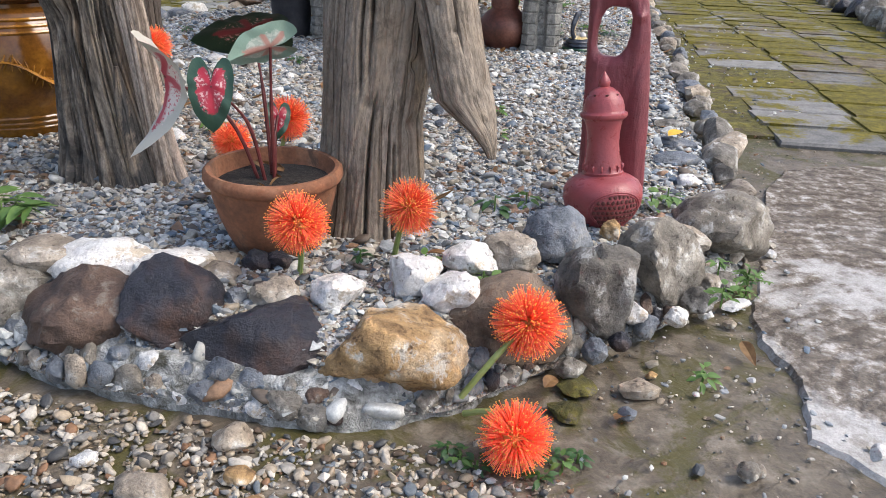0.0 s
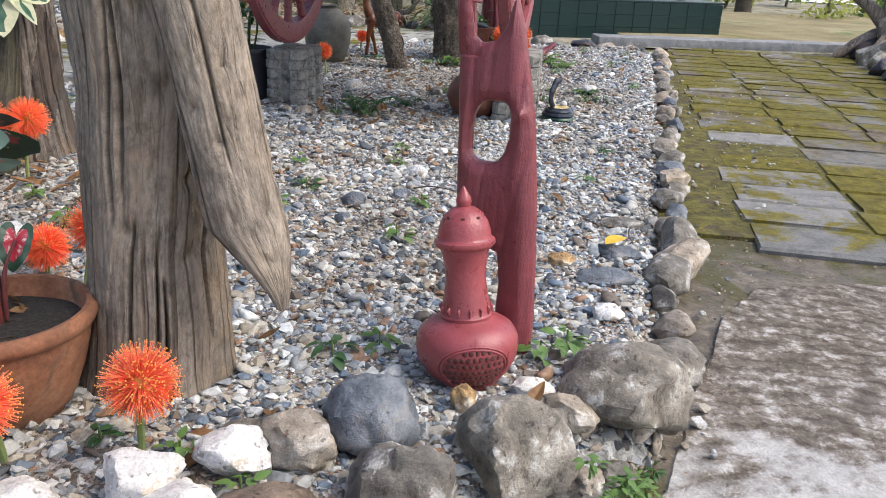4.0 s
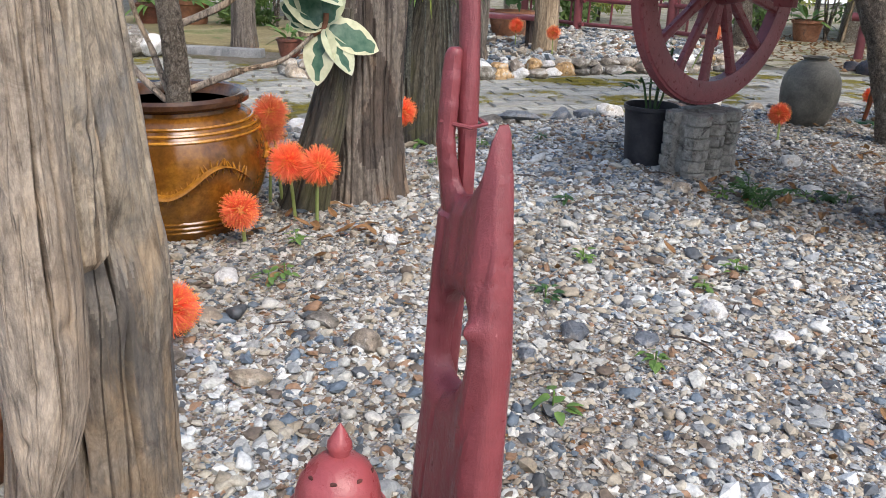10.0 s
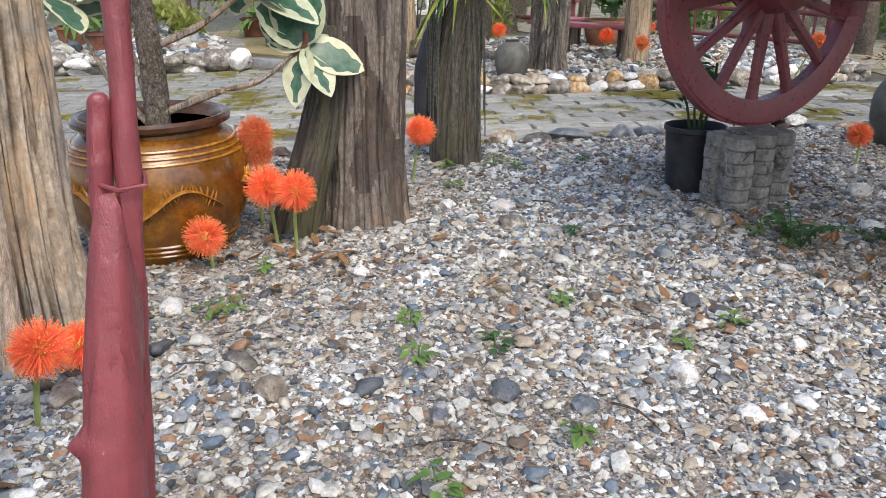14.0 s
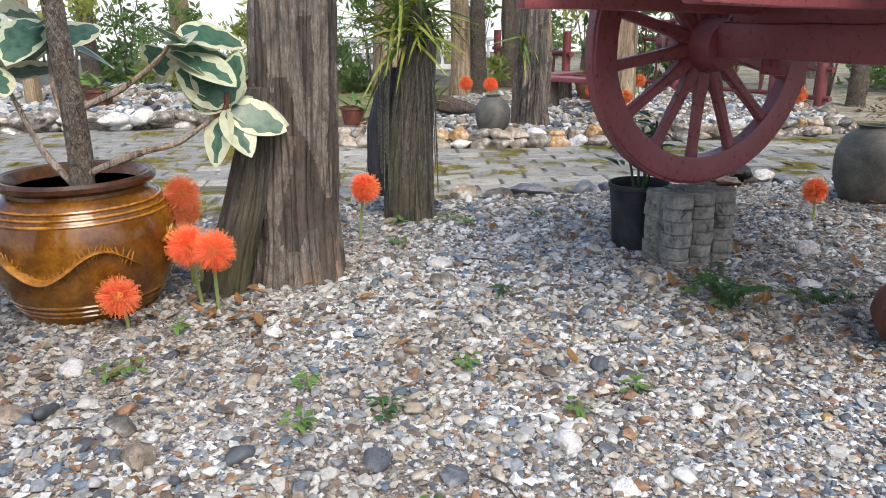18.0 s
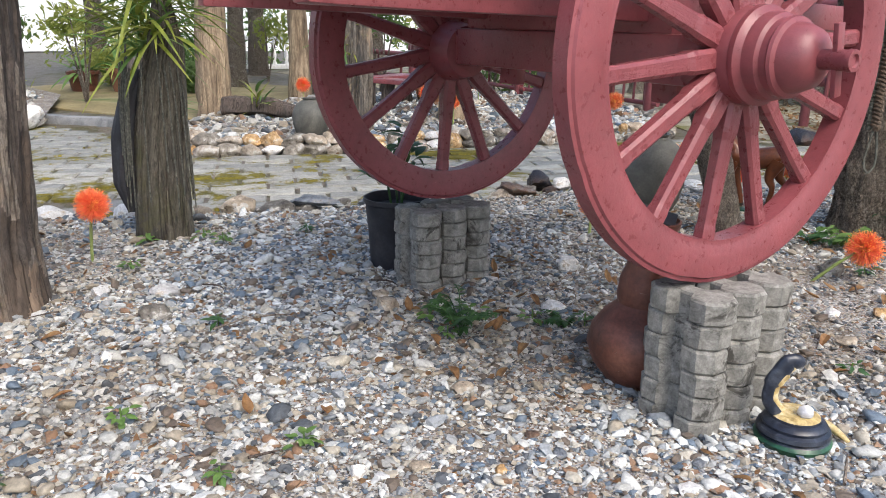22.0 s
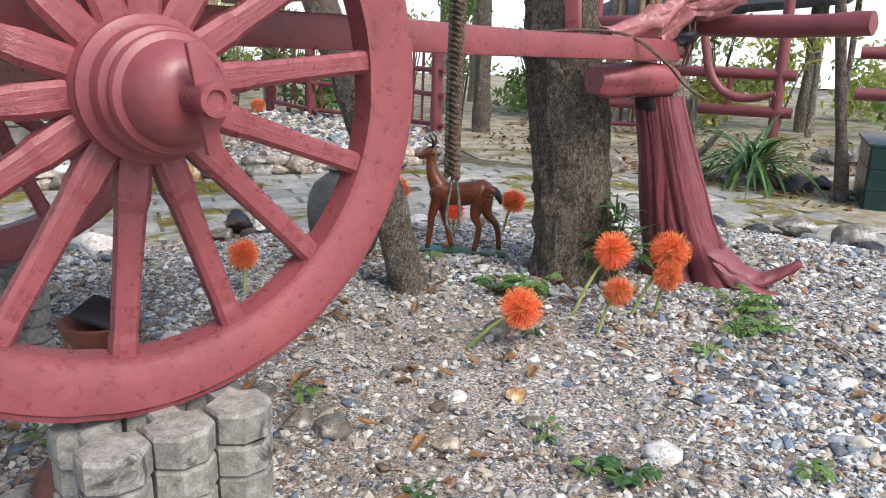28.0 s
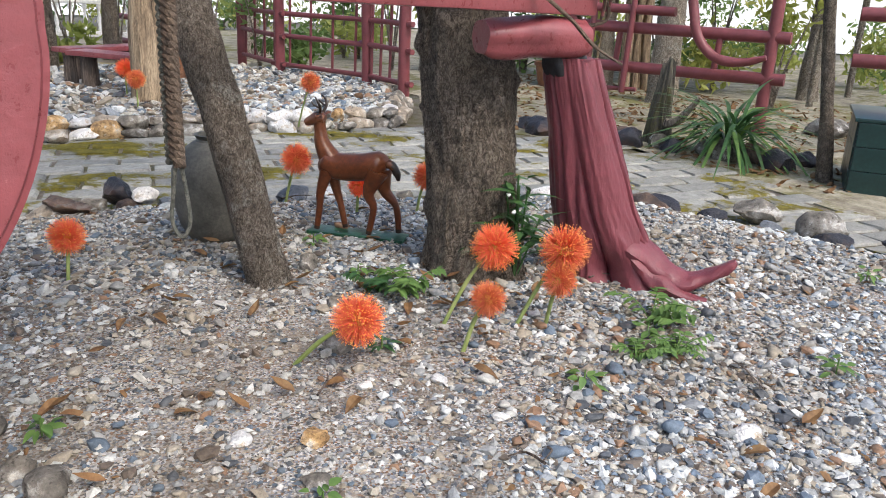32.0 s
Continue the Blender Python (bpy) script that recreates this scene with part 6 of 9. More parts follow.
t = thing("tree", "young tree with rough brown bark, leaning", "tree")
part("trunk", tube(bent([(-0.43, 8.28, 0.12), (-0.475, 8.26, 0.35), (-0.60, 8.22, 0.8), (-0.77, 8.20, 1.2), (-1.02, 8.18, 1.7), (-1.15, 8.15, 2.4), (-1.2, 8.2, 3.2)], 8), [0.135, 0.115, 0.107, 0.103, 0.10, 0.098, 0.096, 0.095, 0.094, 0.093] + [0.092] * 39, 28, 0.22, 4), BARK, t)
high_crown(t, (-1.2, 8.2, 3.2), BARK, 71)
t = thing("tree", "old tree with dark knotted bark and a hollow foot", "tree")
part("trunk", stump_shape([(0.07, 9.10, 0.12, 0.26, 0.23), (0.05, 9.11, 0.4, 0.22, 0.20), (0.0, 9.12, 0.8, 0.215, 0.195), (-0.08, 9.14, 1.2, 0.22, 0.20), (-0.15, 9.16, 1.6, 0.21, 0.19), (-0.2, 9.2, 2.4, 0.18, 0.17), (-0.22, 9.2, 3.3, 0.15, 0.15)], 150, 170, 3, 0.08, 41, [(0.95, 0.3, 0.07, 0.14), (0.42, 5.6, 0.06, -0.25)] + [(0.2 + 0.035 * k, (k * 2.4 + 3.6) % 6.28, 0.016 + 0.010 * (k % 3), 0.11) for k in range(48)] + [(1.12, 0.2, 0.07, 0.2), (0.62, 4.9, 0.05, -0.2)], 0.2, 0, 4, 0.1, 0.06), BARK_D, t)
high_crown(t, (-0.22, 9.2, 3.3), BARK_D, 72)
part("scaffold_post", block(0.075, 0.06, 0.9, 0.012, 0.008, 3, 4), RED, t, "red-painted timber nailed to the trunk", pose(0.04, 8.945, 1.90, 0, -3, 12))


def red_root():
    """The red-painted stump that carries the cart's poles."""
    t = thing("painted_stump", "fluted tree stump painted dull red, its root spreading over the gravel", "tree stump")
    part("trunk", stump_shape([(0.56, 9.56, 0.14, 0.30, 0.22), (0.54, 9.52, 0.3, 0.235, 0.19), (0.49, 9.44, 0.55, 0.19, 0.165), (0.45, 9.37, 0.85, 0.155, 0.14), (0.41, 9.31, 1.1, 0.135, 0.125), (0.40, 9.29, 1.2, 0.12, 0.115)], 180, 80, 6, 0.14, 51, [(0.24, 5.2, 0.06, -0.4), (0.2, 4.3, 0.045, -0.3)], 0.1, 0.02, 6, 0.2, 0.02), RED_STUMP, t)
    # near-black ring round the stump's top, below the bearing log
    part("dark_top_ring", stump_shape([(0.400, 9.285, 1.10, 0.070, 0.070), (0.395, 9.28, 1.13, 0.098, 0.094), (0.390, 9.275, 1.17, 0.106, 0.102), (0.385, 9.262, 1.215, 0.09, 0.09)], 60, 24, 12, 0.22, 57), CHAR, t, "near-black ring under the log")
    part("root", tube(bent([(0.66, 9.52, 0.36), (0.80, 9.55, 0.28), (0.93, 9.58, 0.235), (1.04, 9.63, 0.29), (1.12, 9.66, 0.36)], 5), [0.13, 0.125, 0.115, 0.105, 0.095, 0.09, 0.085, 0.08, 0.078, 0.075, 0.072, 0.07, 0.066, 0.06, 0.055, 0.05, 0.046, 0.042, 0.036, 0.03, 0.02], 20, 0.4, 8, 0.6), RED_STUMP, t, "spreading root, worn to bare wood")
    for k, pts in enumerate([[(0.68, 9.48, 0.34), (0.82, 9.49, 0.24), (0.95, 9.51, 0.19), (1.06, 9.54, 0.18)]]):
        part("root", tube(bent(pts, 5), np.linspace(0.075, 0.022, (len(pts) - 1) * 5 + 1).tolist(), 16, 0.45, 20 + k, 0.8), RED_STUMP, t, "torn root with flaking red paint")
    return t


red_root()


def plank(mat_seed=3):
    """The worn post: an upright board with rounded holes rotted through it, thicker along its two staves."""
    step = 0.0055
    us, zs = np.arange(0.44, 0.78, step), np.arange(0.08, 1.34, step)
    left = lambda z: np.interp(z, [0.1, 0.34, 0.6, 0.87, 1.1, 1.22, 1.3], [0.522, 0.516, 0.500, 0.484, 0.464, 0.458, 0.466])
    right = lambda z: np.interp(z, [0.1, 0.26, 0.4, 0.57, 0.7, 0.81, 0.9, 0.99, 1.08, 1.14, 1.17], [0.762, 0.758, 0.750, 0.735, 0.719, 0.705, 0.688, 0.668, 0.646, 0.628, 0.618])
    keep = np.zeros((len(zs), len(us)), bool)
    for j, z in enumerate(zs):
        for i, u in enumerate(us):
            w = 0.003 * noise.noise((u * 30, z * 8, 1.0)) + 0.0008 * noise.noise((u * 70, z * 25, 2.0))
            lo, hi = left(z) + w, right(z) + w
            if z > 1.04 + 0.02 * noise.noise((u * 40, 0, 5)):
                arm = lo < u < np.interp(z, [1.04, 1.12, 1.2, 1.27], [0.512, 0.500, 0.492, 0.484]) + w and z < 1.262 + w
                tip = np.interp(z, [1.04, 1.08, 1.15], [0.572, 0.596, 0.612]) + w < u < hi and z < 1.165 + w
                keep[j, i] = arm or tip
                continue
            ok = lo < u < hi
            hx, hz = (u - (0.578 + 0.10 * (z - 0.8))) / 0.057, (z - 0.802) / 0.086
            if abs(hx) ** 3 + abs(hz) ** 3 < 1 + 25 * w:
                ok = False
            if z < 0.47 + 0.02 * noise.noise((u * 45, 0, 9)) + 0.5 * (u < 0.52) * 0.02 and np.interp(z, [0.1, 0.5], [0.556, 0.540]) < u < np.interp(z, [0.1, 0.3, 0.42, 0.47], [0.645, 0.648, 0.642, 0.632]):
                ok = False
            keep[j, i] = ok
    idx = {}
    front, back = [], []

    def vert(j, i):
        if (j, i) not in idx:
            idx[(j, i)] = len(front)
            u, z = us[i], zs[j]
            front.append([u, z, j, i])
        return idx[(j, i)]
    quads = [(vert(j, i), vert(j, i + 1), vert(j + 1, i + 1), vert(j + 1, i)) for j in range(len(zs) - 1) for i in range(len(us) - 1) if keep[j, i]]
    n = len(front)
    edges = {}
    for q in quads:
        for a, b in zip(q, q[1:] + q[:1]):
            edges[(a, b)] = edges.get((a, b), 0) + 1
    rim = [(a, b) for (a, b) in edges if (b, a) not in edges]
    near = {}
    for a, b in rim:
        near.setdefault(a, []).append(b)
        near.setdefault(b, []).append(a)
    p = np.array([[v[0], v[1]] for v in front])
    for _ in range(4):
        q = p.copy()
        for k, ns in near.items():
            q[k] = 0.4 * p[k] + 0.6 * np.mean(p[ns], axis=0)
        p = q
    for k in near:
        z = p[k, 1]
        if z < 1.165 and abs(p[k, 0] - right(z)) < 0.011:
            p[k, 0] = right(z) + 0.0025 * noise.noise((1.0, z * 9, 2.0))
        elif z < 1.25 and abs(p[k, 0] - left(z)) < 0.011:
            p[k, 0] = left(z) + 0.0025 * noise.noise((3.0, z * 9, 2.0))
    # how deep in the board a point lies, in steps from its rim
    depth = np.full(n, 9.0)
    rimpts = p[list(near)]
    for k in range(n):
        depth[k] = min(0.06, np.min(np.hypot(rimpts[:, 0] - p[k, 0], rimpts[:, 1] - p[k, 1])))
    out = []
    for s in (-1, 1):
        for k in range(n):
            u, z = p[k]
            swell = 0.007 * math.exp(-((u - right(z) + 0.04) / 0.03) ** 2)
            fade = min(1.0, max(0.0, (1.1 - z) / 0.25))
            t = 0.008 + 0.006 * fade + 0.018 * math.sqrt(min(1.0, depth[k] / 0.03)) + swell * fade
            t += 0.0022 * noise.noise((u * 55, z * 5, 3.0 * s)) + 0.0012 * noise.noise((u * 22, z * 16, 7.0 * s)) - 0.004 * max(0, 0.07 - abs(noise.noise((u * 17, z * 1.3, 11.0 * s)))) / 0.07
            if s < 0:
                t += 0.018 * math.exp(-((u - 0.668) ** 2 + (z - 0.865) ** 2) / (2 * 0.011 ** 2))
            fore = 0.022 * min(1.0, max(0.0, (z - 1.0) / 0.12)) * (u < 0.535)
            out.append((u, 2.855 + 0.105 * (z - 0.89) - fore + s * t * (0.72 if fore else 1.0), z))
    f = [q for q in quads] + [tuple(n + k for k in reversed(q)) for q in quads] + [(b, a, n + a, n + b) for a, b in rim]
    return out, f


def red_post():
    t = thing("painted_post", "old red-painted post with worn-through holes, standing in gravel", "post")
    turn = Matrix.Translation((0.61, 2.855, 0)) @ Matrix.Rotation(radians(-17), 4, "Z") @ Matrix.Translation((-0.61, -2.855, 0))
    part("board", plank(), RED_POST, t, at=turn)
    part("pole", tube(bent([(0.528, 2.80, 0.1), (0.518, 2.842, 0.5), (0.503, 2.878, 0.9), (0.484, 2.896, 1.15), (0.452, 2.908, 1.4), (0.405, 2.92, 1.75)], 6), [0.014] * 13 + [0.015] * 5 + [0.017] * 6 + [0.019] * 7, 14, 0.18, 3), RED_POST, t, "thin round pole wired behind the post", turn)
    part("splint", tube(bent([(0.552, 2.78, 0.12), (0.540, 2.805, 0.4), (0.522, 2.83, 0.62)], 5), [0.015] * 6 + [0.012] * 5, 10, 0.3, 4), RED_POST, t, "thin worn splint", turn)
    part("wire", tube([(0.455, 2.865, 1.152), (0.488, 2.845, 1.148), (0.517, 2.885, 1.14), (0.507, 2.918, 1.142), (0.470, 2.914, 1.15), (0.455, 2.865, 1.152)], 0.0035, 6), RED_POST, t, "thin twisted wire", turn)
    return t


red_post()

# ---- pots, urns, jars ----
def urn():
    t = thing("lantern_urn", "red earthenware lantern urn with a pierced belly and domed lid", "urn", pose(0.568, 2.578, 0.112, -7.0, -4.6, 0))
    belly = [(0.074, 0), (0.077, 0.012), (0.074, 0.05), (0.084, 0.07), (0.113, 0.10), (0.133, 0.138), (0.139, 0.172), (0.136, 0.196), (0.122, 0.220), (0.098, 0.236), (0.074, 0.243)]
    part("body", lathe(belly + [(0.070, 0.246), (0.071, 0.254), (0.067, 0.258), (0.065, 0.272), (0.058, 0.31), (0.054, 0.35), (0.055, 0.385), (0.060, 0.415), (0.068, 0.438)], 56), URN, t)
    part("lid", lathe([(0.068, 0.436), (0.076, 0.440), (0.081, 0.448), (0.080, 0.456), (0.073, 0.460), (0.070, 0.466), (0.069, 0.480), (0.063, 0.502), (0.050, 0.524), (0.030, 0.540), (0.017, 0.544), (0.0175, 0.549), (0.021, 0.556), (0.019, 0.566), (0.011, 0.580), (0.004, 0.592), (0.001, 0.596)], 44), URN, t)
    # pierced window on the side of the path: dark lumps for holes, hollow shade in their colour, inside raised rims
    facing = radians(-78)
    girth = lambda z: float(np.interp(z, [q[1] for q in belly], [q[0] for q in belly]))
    for u in range(-5, 6):
        for w in range(-3, 4):
            if (u / 5.4) ** 2 + (w / 3.4) ** 2 > 1:
                continue
            a = facing + u * 0.118 + (0.055 if w % 2 else 0)
            z = 0.135 + w * 0.0175
            part("hole", rock(0.0075, 0.0030, 0.0080, 70 + u * 7 + w, 2, 4), URN_IN, t, at=Matrix.Translation((girth(z) * math.cos(a), girth(z) * math.sin(a), z)) @ Euler((0, radians(28 * (1 if u % 2 else -1)), a + math.pi / 2)).to_matrix().to_4x4())
    for grow in (1.0, 1.1):
        ring = [(girth(0.135 + 0.062 * grow * math.sin(q)) + 0.001, facing + 0.68 * grow * math.cos(q), 0.135 + 0.062 * grow * math.sin(q)) for q in [2 * math.pi * k / 36 for k in range(37)]]
        part("window_rim", tube([(r * math.cos(a), r * math.sin(a), z) for r, a, z in ring], 0.003, 6), URN, t)
    petals = [shifted(rock(0.009, 0.004, 0.013, 5, 2, 3), Matrix.Rotation(2 * math.pi * k / 14, 4, "Z") @ Matrix.Translation((0.0655, 0, 0.270))) for k in range(14)]
    part("petal_band", joined(*petals), URN, t)
    # lid slits are dark lumps too, coloured like the shade inside
    slits = [shifted(rock(0.003, 0.006, 0.004, 5, 2, 2), Matrix.Rotation(2 * math.pi * k / 8, 4, "Z") @ Matrix.Translation((0.0535, 0, 0.519))) for k in range(8)]
    for q in slits:
        part("slit", q, URN_IN, t)
    return t


urn()


def caladium_leaf(length, seed, fold=0.1, droop=0.55):
    """A heart-shaped blade with two long ears behind its stalk."""
    n, rings = 48, (0.22, 0.45, 0.66, 0.84, 1.0)
    reach = [(0.0, 0.62), (0.35, 0.50), (0.9, 0.37), (1.5, 0.32), (2.1, 0.38), (2.55, 0.45), (2.8, 0.41), (3.0, 0.20), (3.1416, 0.07)]
    v, uv, f = [(0, 0, 0.0)], [(0.0, 0.0)], []
    for ring in rings:
        for i in range(n):
            a = 2 * math.pi * i / n
            q = min(a, 2 * math.pi - a)
            k = max(w for w in range(len(reach) - 1) if reach[w][0] <= q + 1e-6)
            (a0, r0), (a1, r1) = reach[k], reach[k + 1]
            r = length * (r0 + (r1 - r0) * (q - a0) / (a1 - a0)) * ring
            x, y = r * math.sin(a) * 0.92, -r * math.cos(a)
            v.append((x, y, -droop * (y * y + 0.4 * x * x) / length + 0.010 * noise.noise((x * 30, y * 30, seed)) + fold * abs(x)))
            uv.append((ring, ring * min(q, abs(q - 2.5), abs(q - 1.2)) * 0.8))
    for i in range(n):
        k = (i + 1) % n
        f.append((0, 1 + i, 1 + k))
        for ring in range(len(rings) - 1):
            f.append((1 + ring * n + i, 1 + (ring + 1) * n + i, 1 + (ring + 1) * n + k, 1 + ring * n + k))
    me = as_mesh("leaf", (v, f))
    layer = me.uv_layers.new(name="leaf")
    for lp in me.loops:
        layer.data[lp.index].uv = uv[lp.vertex_index]
    return me


def flower_pot():
    t = thing("flower_pot", "round terracotta flower pot with a caladium growing in it", "flower pot", pose(-0.53, 2.275, 0.175))
    part("pot", lathe([(0.11, 0), (0.125, 0.01), (0.15, 0.06), (0.172, 0.12), (0.188, 0.18), (0.195, 0.225), (0.207, 0.232), (0.213, 0.245), (0.211, 0.262), (0.20, 0.272), (0.188, 0.27), (0.182, 0.25), (0.178, 0.225), (0.17, 0.215)], 56), TERRA, t)
    part("soil", lathe([(0.176, 0.20), (0.174, 0.222), (0.10, 0.235), (0.02, 0.23)], 40, 0.1), POTTING, t)
    rg = random.Random(8)
    bits = [shifted(leaf_shape(0.06, 0.02, 0.5, 0.3, 4), Matrix.Translation((rg.uniform(-0.12, 0.12), rg.uniform(-0.12, 0.12), 0.245)) @ Euler((rg.uniform(-1, 1), rg.uniform(-0.5, 0.5), rg.uniform(0, 6))).to_matrix().to_4x4()) for _ in range(10)]
    for q in bits:
        part("dead_leaf", q, DRY, t, "dry leaf on the soil")
    # leaf place, length, turn, fold, droop, colour
    heart, pink = "green-rimmed caladium leaf with a speckled pink and red heart", "pale pink caladium leaf with thin green veins"
    for k, (top, ln, turn, fold, droop, mat, lab) in enumerate([
            ((-0.135, -0.12, 0.535), 0.205, (70, 0, 4), 0.12, 0.4, CAL_R, heart), ((0.012, -0.01, 0.628), 0.215, (22, -62, -84), 0.40, 0.25, CAL_U, "caladium leaf that shows its pale grey-green underside"),
            ((-0.285, -0.06, 0.545), 0.33, (78, -4, 122), 0.5, 1.3, CAL_P, pink), ((0.0, 0.10, 0.40), 0.12, (60, 10, 20), 0.3, 0.5, CAL_R, heart),
            ((-0.08, 0.16, 0.655), 0.30, (10, -48, -88), -0.25, 0.25, CAL_D, "dark green caladium leaf flecked with pink")]):
        foot = (top[0] * 0.15, top[1] * 0.2, 0.22)
        part("stalk", tube(bent([foot, (top[0] * 0.42, top[1] * 0.42, (0.22 + top[2]) * 0.55), top], 5), [0.006] * 6 + [0.004] * 5, 8), CAL_STALK, t)
        m = Matrix.Translation(top) @ Euler([radians(q) for q in turn]).to_matrix().to_4x4()
        part("leaf", caladium_leaf(ln, k, fold, droop), mat, t, lab, m)
    return t


flower_pot()


def glazed_jar():
    t = thing("glazed_jar", "large brown glazed jar with amber ornament, holding a rubber tree", "jar", pose(-1.99, 3.56, 0.17))
    prof = [(0.27, 0), (0.285, 0.01), (0.30, 0.05), (0.345, 0.13), (0.385, 0.22), (0.405, 0.31), (0.40, 0.40), (0.375, 0.48), (0.33, 0.545), (0.30, 0.565), (0.298, 0.58), (0.315, 0.59), (0.335, 0.60), (0.338, 0.62), (0.325, 0.635), (0.30, 0.63), (0.28, 0.60), (0.27, 0.55)]
    part("body", lathe(prof[:11], 64), GLAZE_B, t)
    part("rim", lathe(prof[10:], 64), GLAZE_D, t, "dark brown rim")
    part("soil", lathe([(0.275, 0.54), (0.272, 0.56), (0.1, 0.575), (0.02, 0.57)], 40, 0.1), POTTING, t)
    for z, r in ((0.525, 0.347), (0.50, 0.364), (0.475, 0.377), (0.11, 0.334), (0.085, 0.321), (0.06, 0.306)):
        part("ring", tube([(r * math.cos(2 * math.pi * k / 48), r * math.sin(2 * math.pi * k / 48), z) for k in range(49)], 0.008, 6), GLAZE_Y if z > 0.3 else GLAZE_B, t)
    # moulded dragon-like scroll: bands that wave round the belly, with fins
    for k0, ph in ((0, -0.35), (1, 1.75), (2, 3.85)):
        pts, rad, fins = [], [], []
        for s in range(40):
            a = ph + s / 39 * 1.75 - 1.0
            z = 0.31 + 0.055 * math.sin(s / 39 * 9.4 + 0.6)
            r = float(np.interp(z, [p[1] for p in prof[:9]], [p[0] for p in prof[:9]]))
            pts.append((r * math.cos(a), r * math.sin(a), z))
            rad.append(0.014 + 0.026 * math.sin(math.pi * s / 39))
            if 2 < s < 38:
                q = Matrix.Translation((r * math.cos(a), r * math.sin(a), z)) @ Euler((0, 0, a)).to_matrix().to_4x4() @ Euler((radians(30 * math.sin(s)), 0, 0)).to_matrix().to_4x4()
                fins.append(shifted(rock(0.007, 0.005, 0.040, s, 2, 2), q))
        scroll = part("ornament", tube(pts, rad, 12, 0, 0, 0.22), GLAZE_Y, t, "amber moulded scroll")
        for fin in fins:
            part("fin", fin, GLAZE_Y, scroll)
    # the tree in it
    bark = STONE["tan"]
    part("trunk", tube(bent([(0.02, 0.02, 0.5), (0.0, 0.03, 0.85), (-0.04, 0.02, 1.2), (-0.06, 0.0, 1.6), (-0.08, 0.02, 2.1)], 6), [0.055] * 6 + [0.05] * 7 + [0.045] * 6 + [0.04] * 6, 16, 0.2, 2), BARK, t)
    limbs = [[(0.03, 0.02, 0.62), (0.18, 0.24, 0.72), (0.29, 0.40, 0.77), (0.315, 0.55, 0.875)], [(0.0, 0.0, 0.56), (-0.14, -0.10, 0.72), (-0.26, -0.16, 0.9), (-0.36, -0.22, 1.1)], [(-0.02, 0.0, 0.6), (-0.2, 0.02, 0.78), (-0.34, 0.0, 1.0), (-0.45, 0.02, 1.25)],
             [(-0.02, 0.03, 0.9), (0.12, 0.22, 1.0), (0.22, 0.36, 1.12), (0.26, 0.42, 1.2)]]
    for lb in limbs:
        part("branch", tube(bent(lb, 6), [0.016] * 7 + [0.012] * 6 + [0.009] * 6, 8, 0.15, 1), WOOD_A, t)
    rg = random.Random(12)

    def ficus(at, heading, pitch, roll, ln):
        w, n, me_v, me_f, which = ln * 0.60, 12, [], [], []
        inner, skew = rg.uniform(0.58, 0.76) if rg.random() < 0.65 else 0.32, rg.uniform(-0.1, 0.1)
        for i in range(n + 1):
            q = i / n
            h = w * 0.5 * (math.sin(math.pi * q ** 0.85) ** 0.7) if 0 < q < 1 else 0.001
            k = inner + 0.12 * math.sin(q * 23 + ln * 90)
            for s in (-1, -k + skew, 0, k + skew, 1):
                me_v.append((ln * q, s * h, -0.12 * ln * q * q + 0.12 * abs(s) * h))
        for i in range(n):
            for c in range(4):
                a = i * 5 + c
                me_f.append((a, a + 1, a + 6, a + 5))
                which.append(1 if c in (1, 2) and 0 < i < n - 1 else 0)
        me = as_mesh("leaf", (me_v, me_f))
        me.materials.append(FICUS_C)
        me.materials.append(FICUS_G)
        me.polygons.foreach_set("material_index", which)
        m = Matrix.Translation(at) @ Euler((0, 0, radians(heading))).to_matrix().to_4x4() @ Euler((0, radians(-pitch), 0)).to_matrix().to_4x4() @ Euler((radians(roll), 0, 0)).to_matrix().to_4x4()
        part("leaf", me, FICUS_C, t, "dark green rubber tree leaf with a cream edge", m)
    # the tuft that hangs before the dark stump: heading, pitch, roll, length
    hub = (0.334, 0.60, 0.91)
    part("bud_stalk", tube(bent([(0.315, 0.55, 0.875), hub, (0.34, 0.61, 0.97)], 4), 0.013, 8), TERRA, t)
    for hd, pt, rl, ln in [(242, 62, -66, 0.26), (252, 46, -66, 0.27), (236, 30, -64, 0.22), (70, 76, 60, 0.25), (62, -20, 58, 0.28), (88, -14, 46, 0.31), (302, -62, 0, 0.27), (20, -50, 18, 0.25), (243, 8, -50, 0.16), (150, 35, 0, 0.26), (170, 10, 0, 0.25)]:
        ficus(hub, hd, pt, rl, ln)
    for lb in limbs[1:] + [[(0, 0, 0), (0, 0, 0), (0, 0, 0), (-0.08, 0.02, 1.75)]]:
        for _ in range(7):
            ficus((lb[3][0] + rg.uniform(-0.08, 0.08), lb[3][1] + rg.uniform(-0.08, 0.08), lb[3][2] + rg.uniform(-0.08, 0.05)), rg.uniform(0, 360), rg.uniform(-45, 40), rg.uniform(-50, 50), rg.uniform(0.22, 0.34))
    return t


glazed_jar()


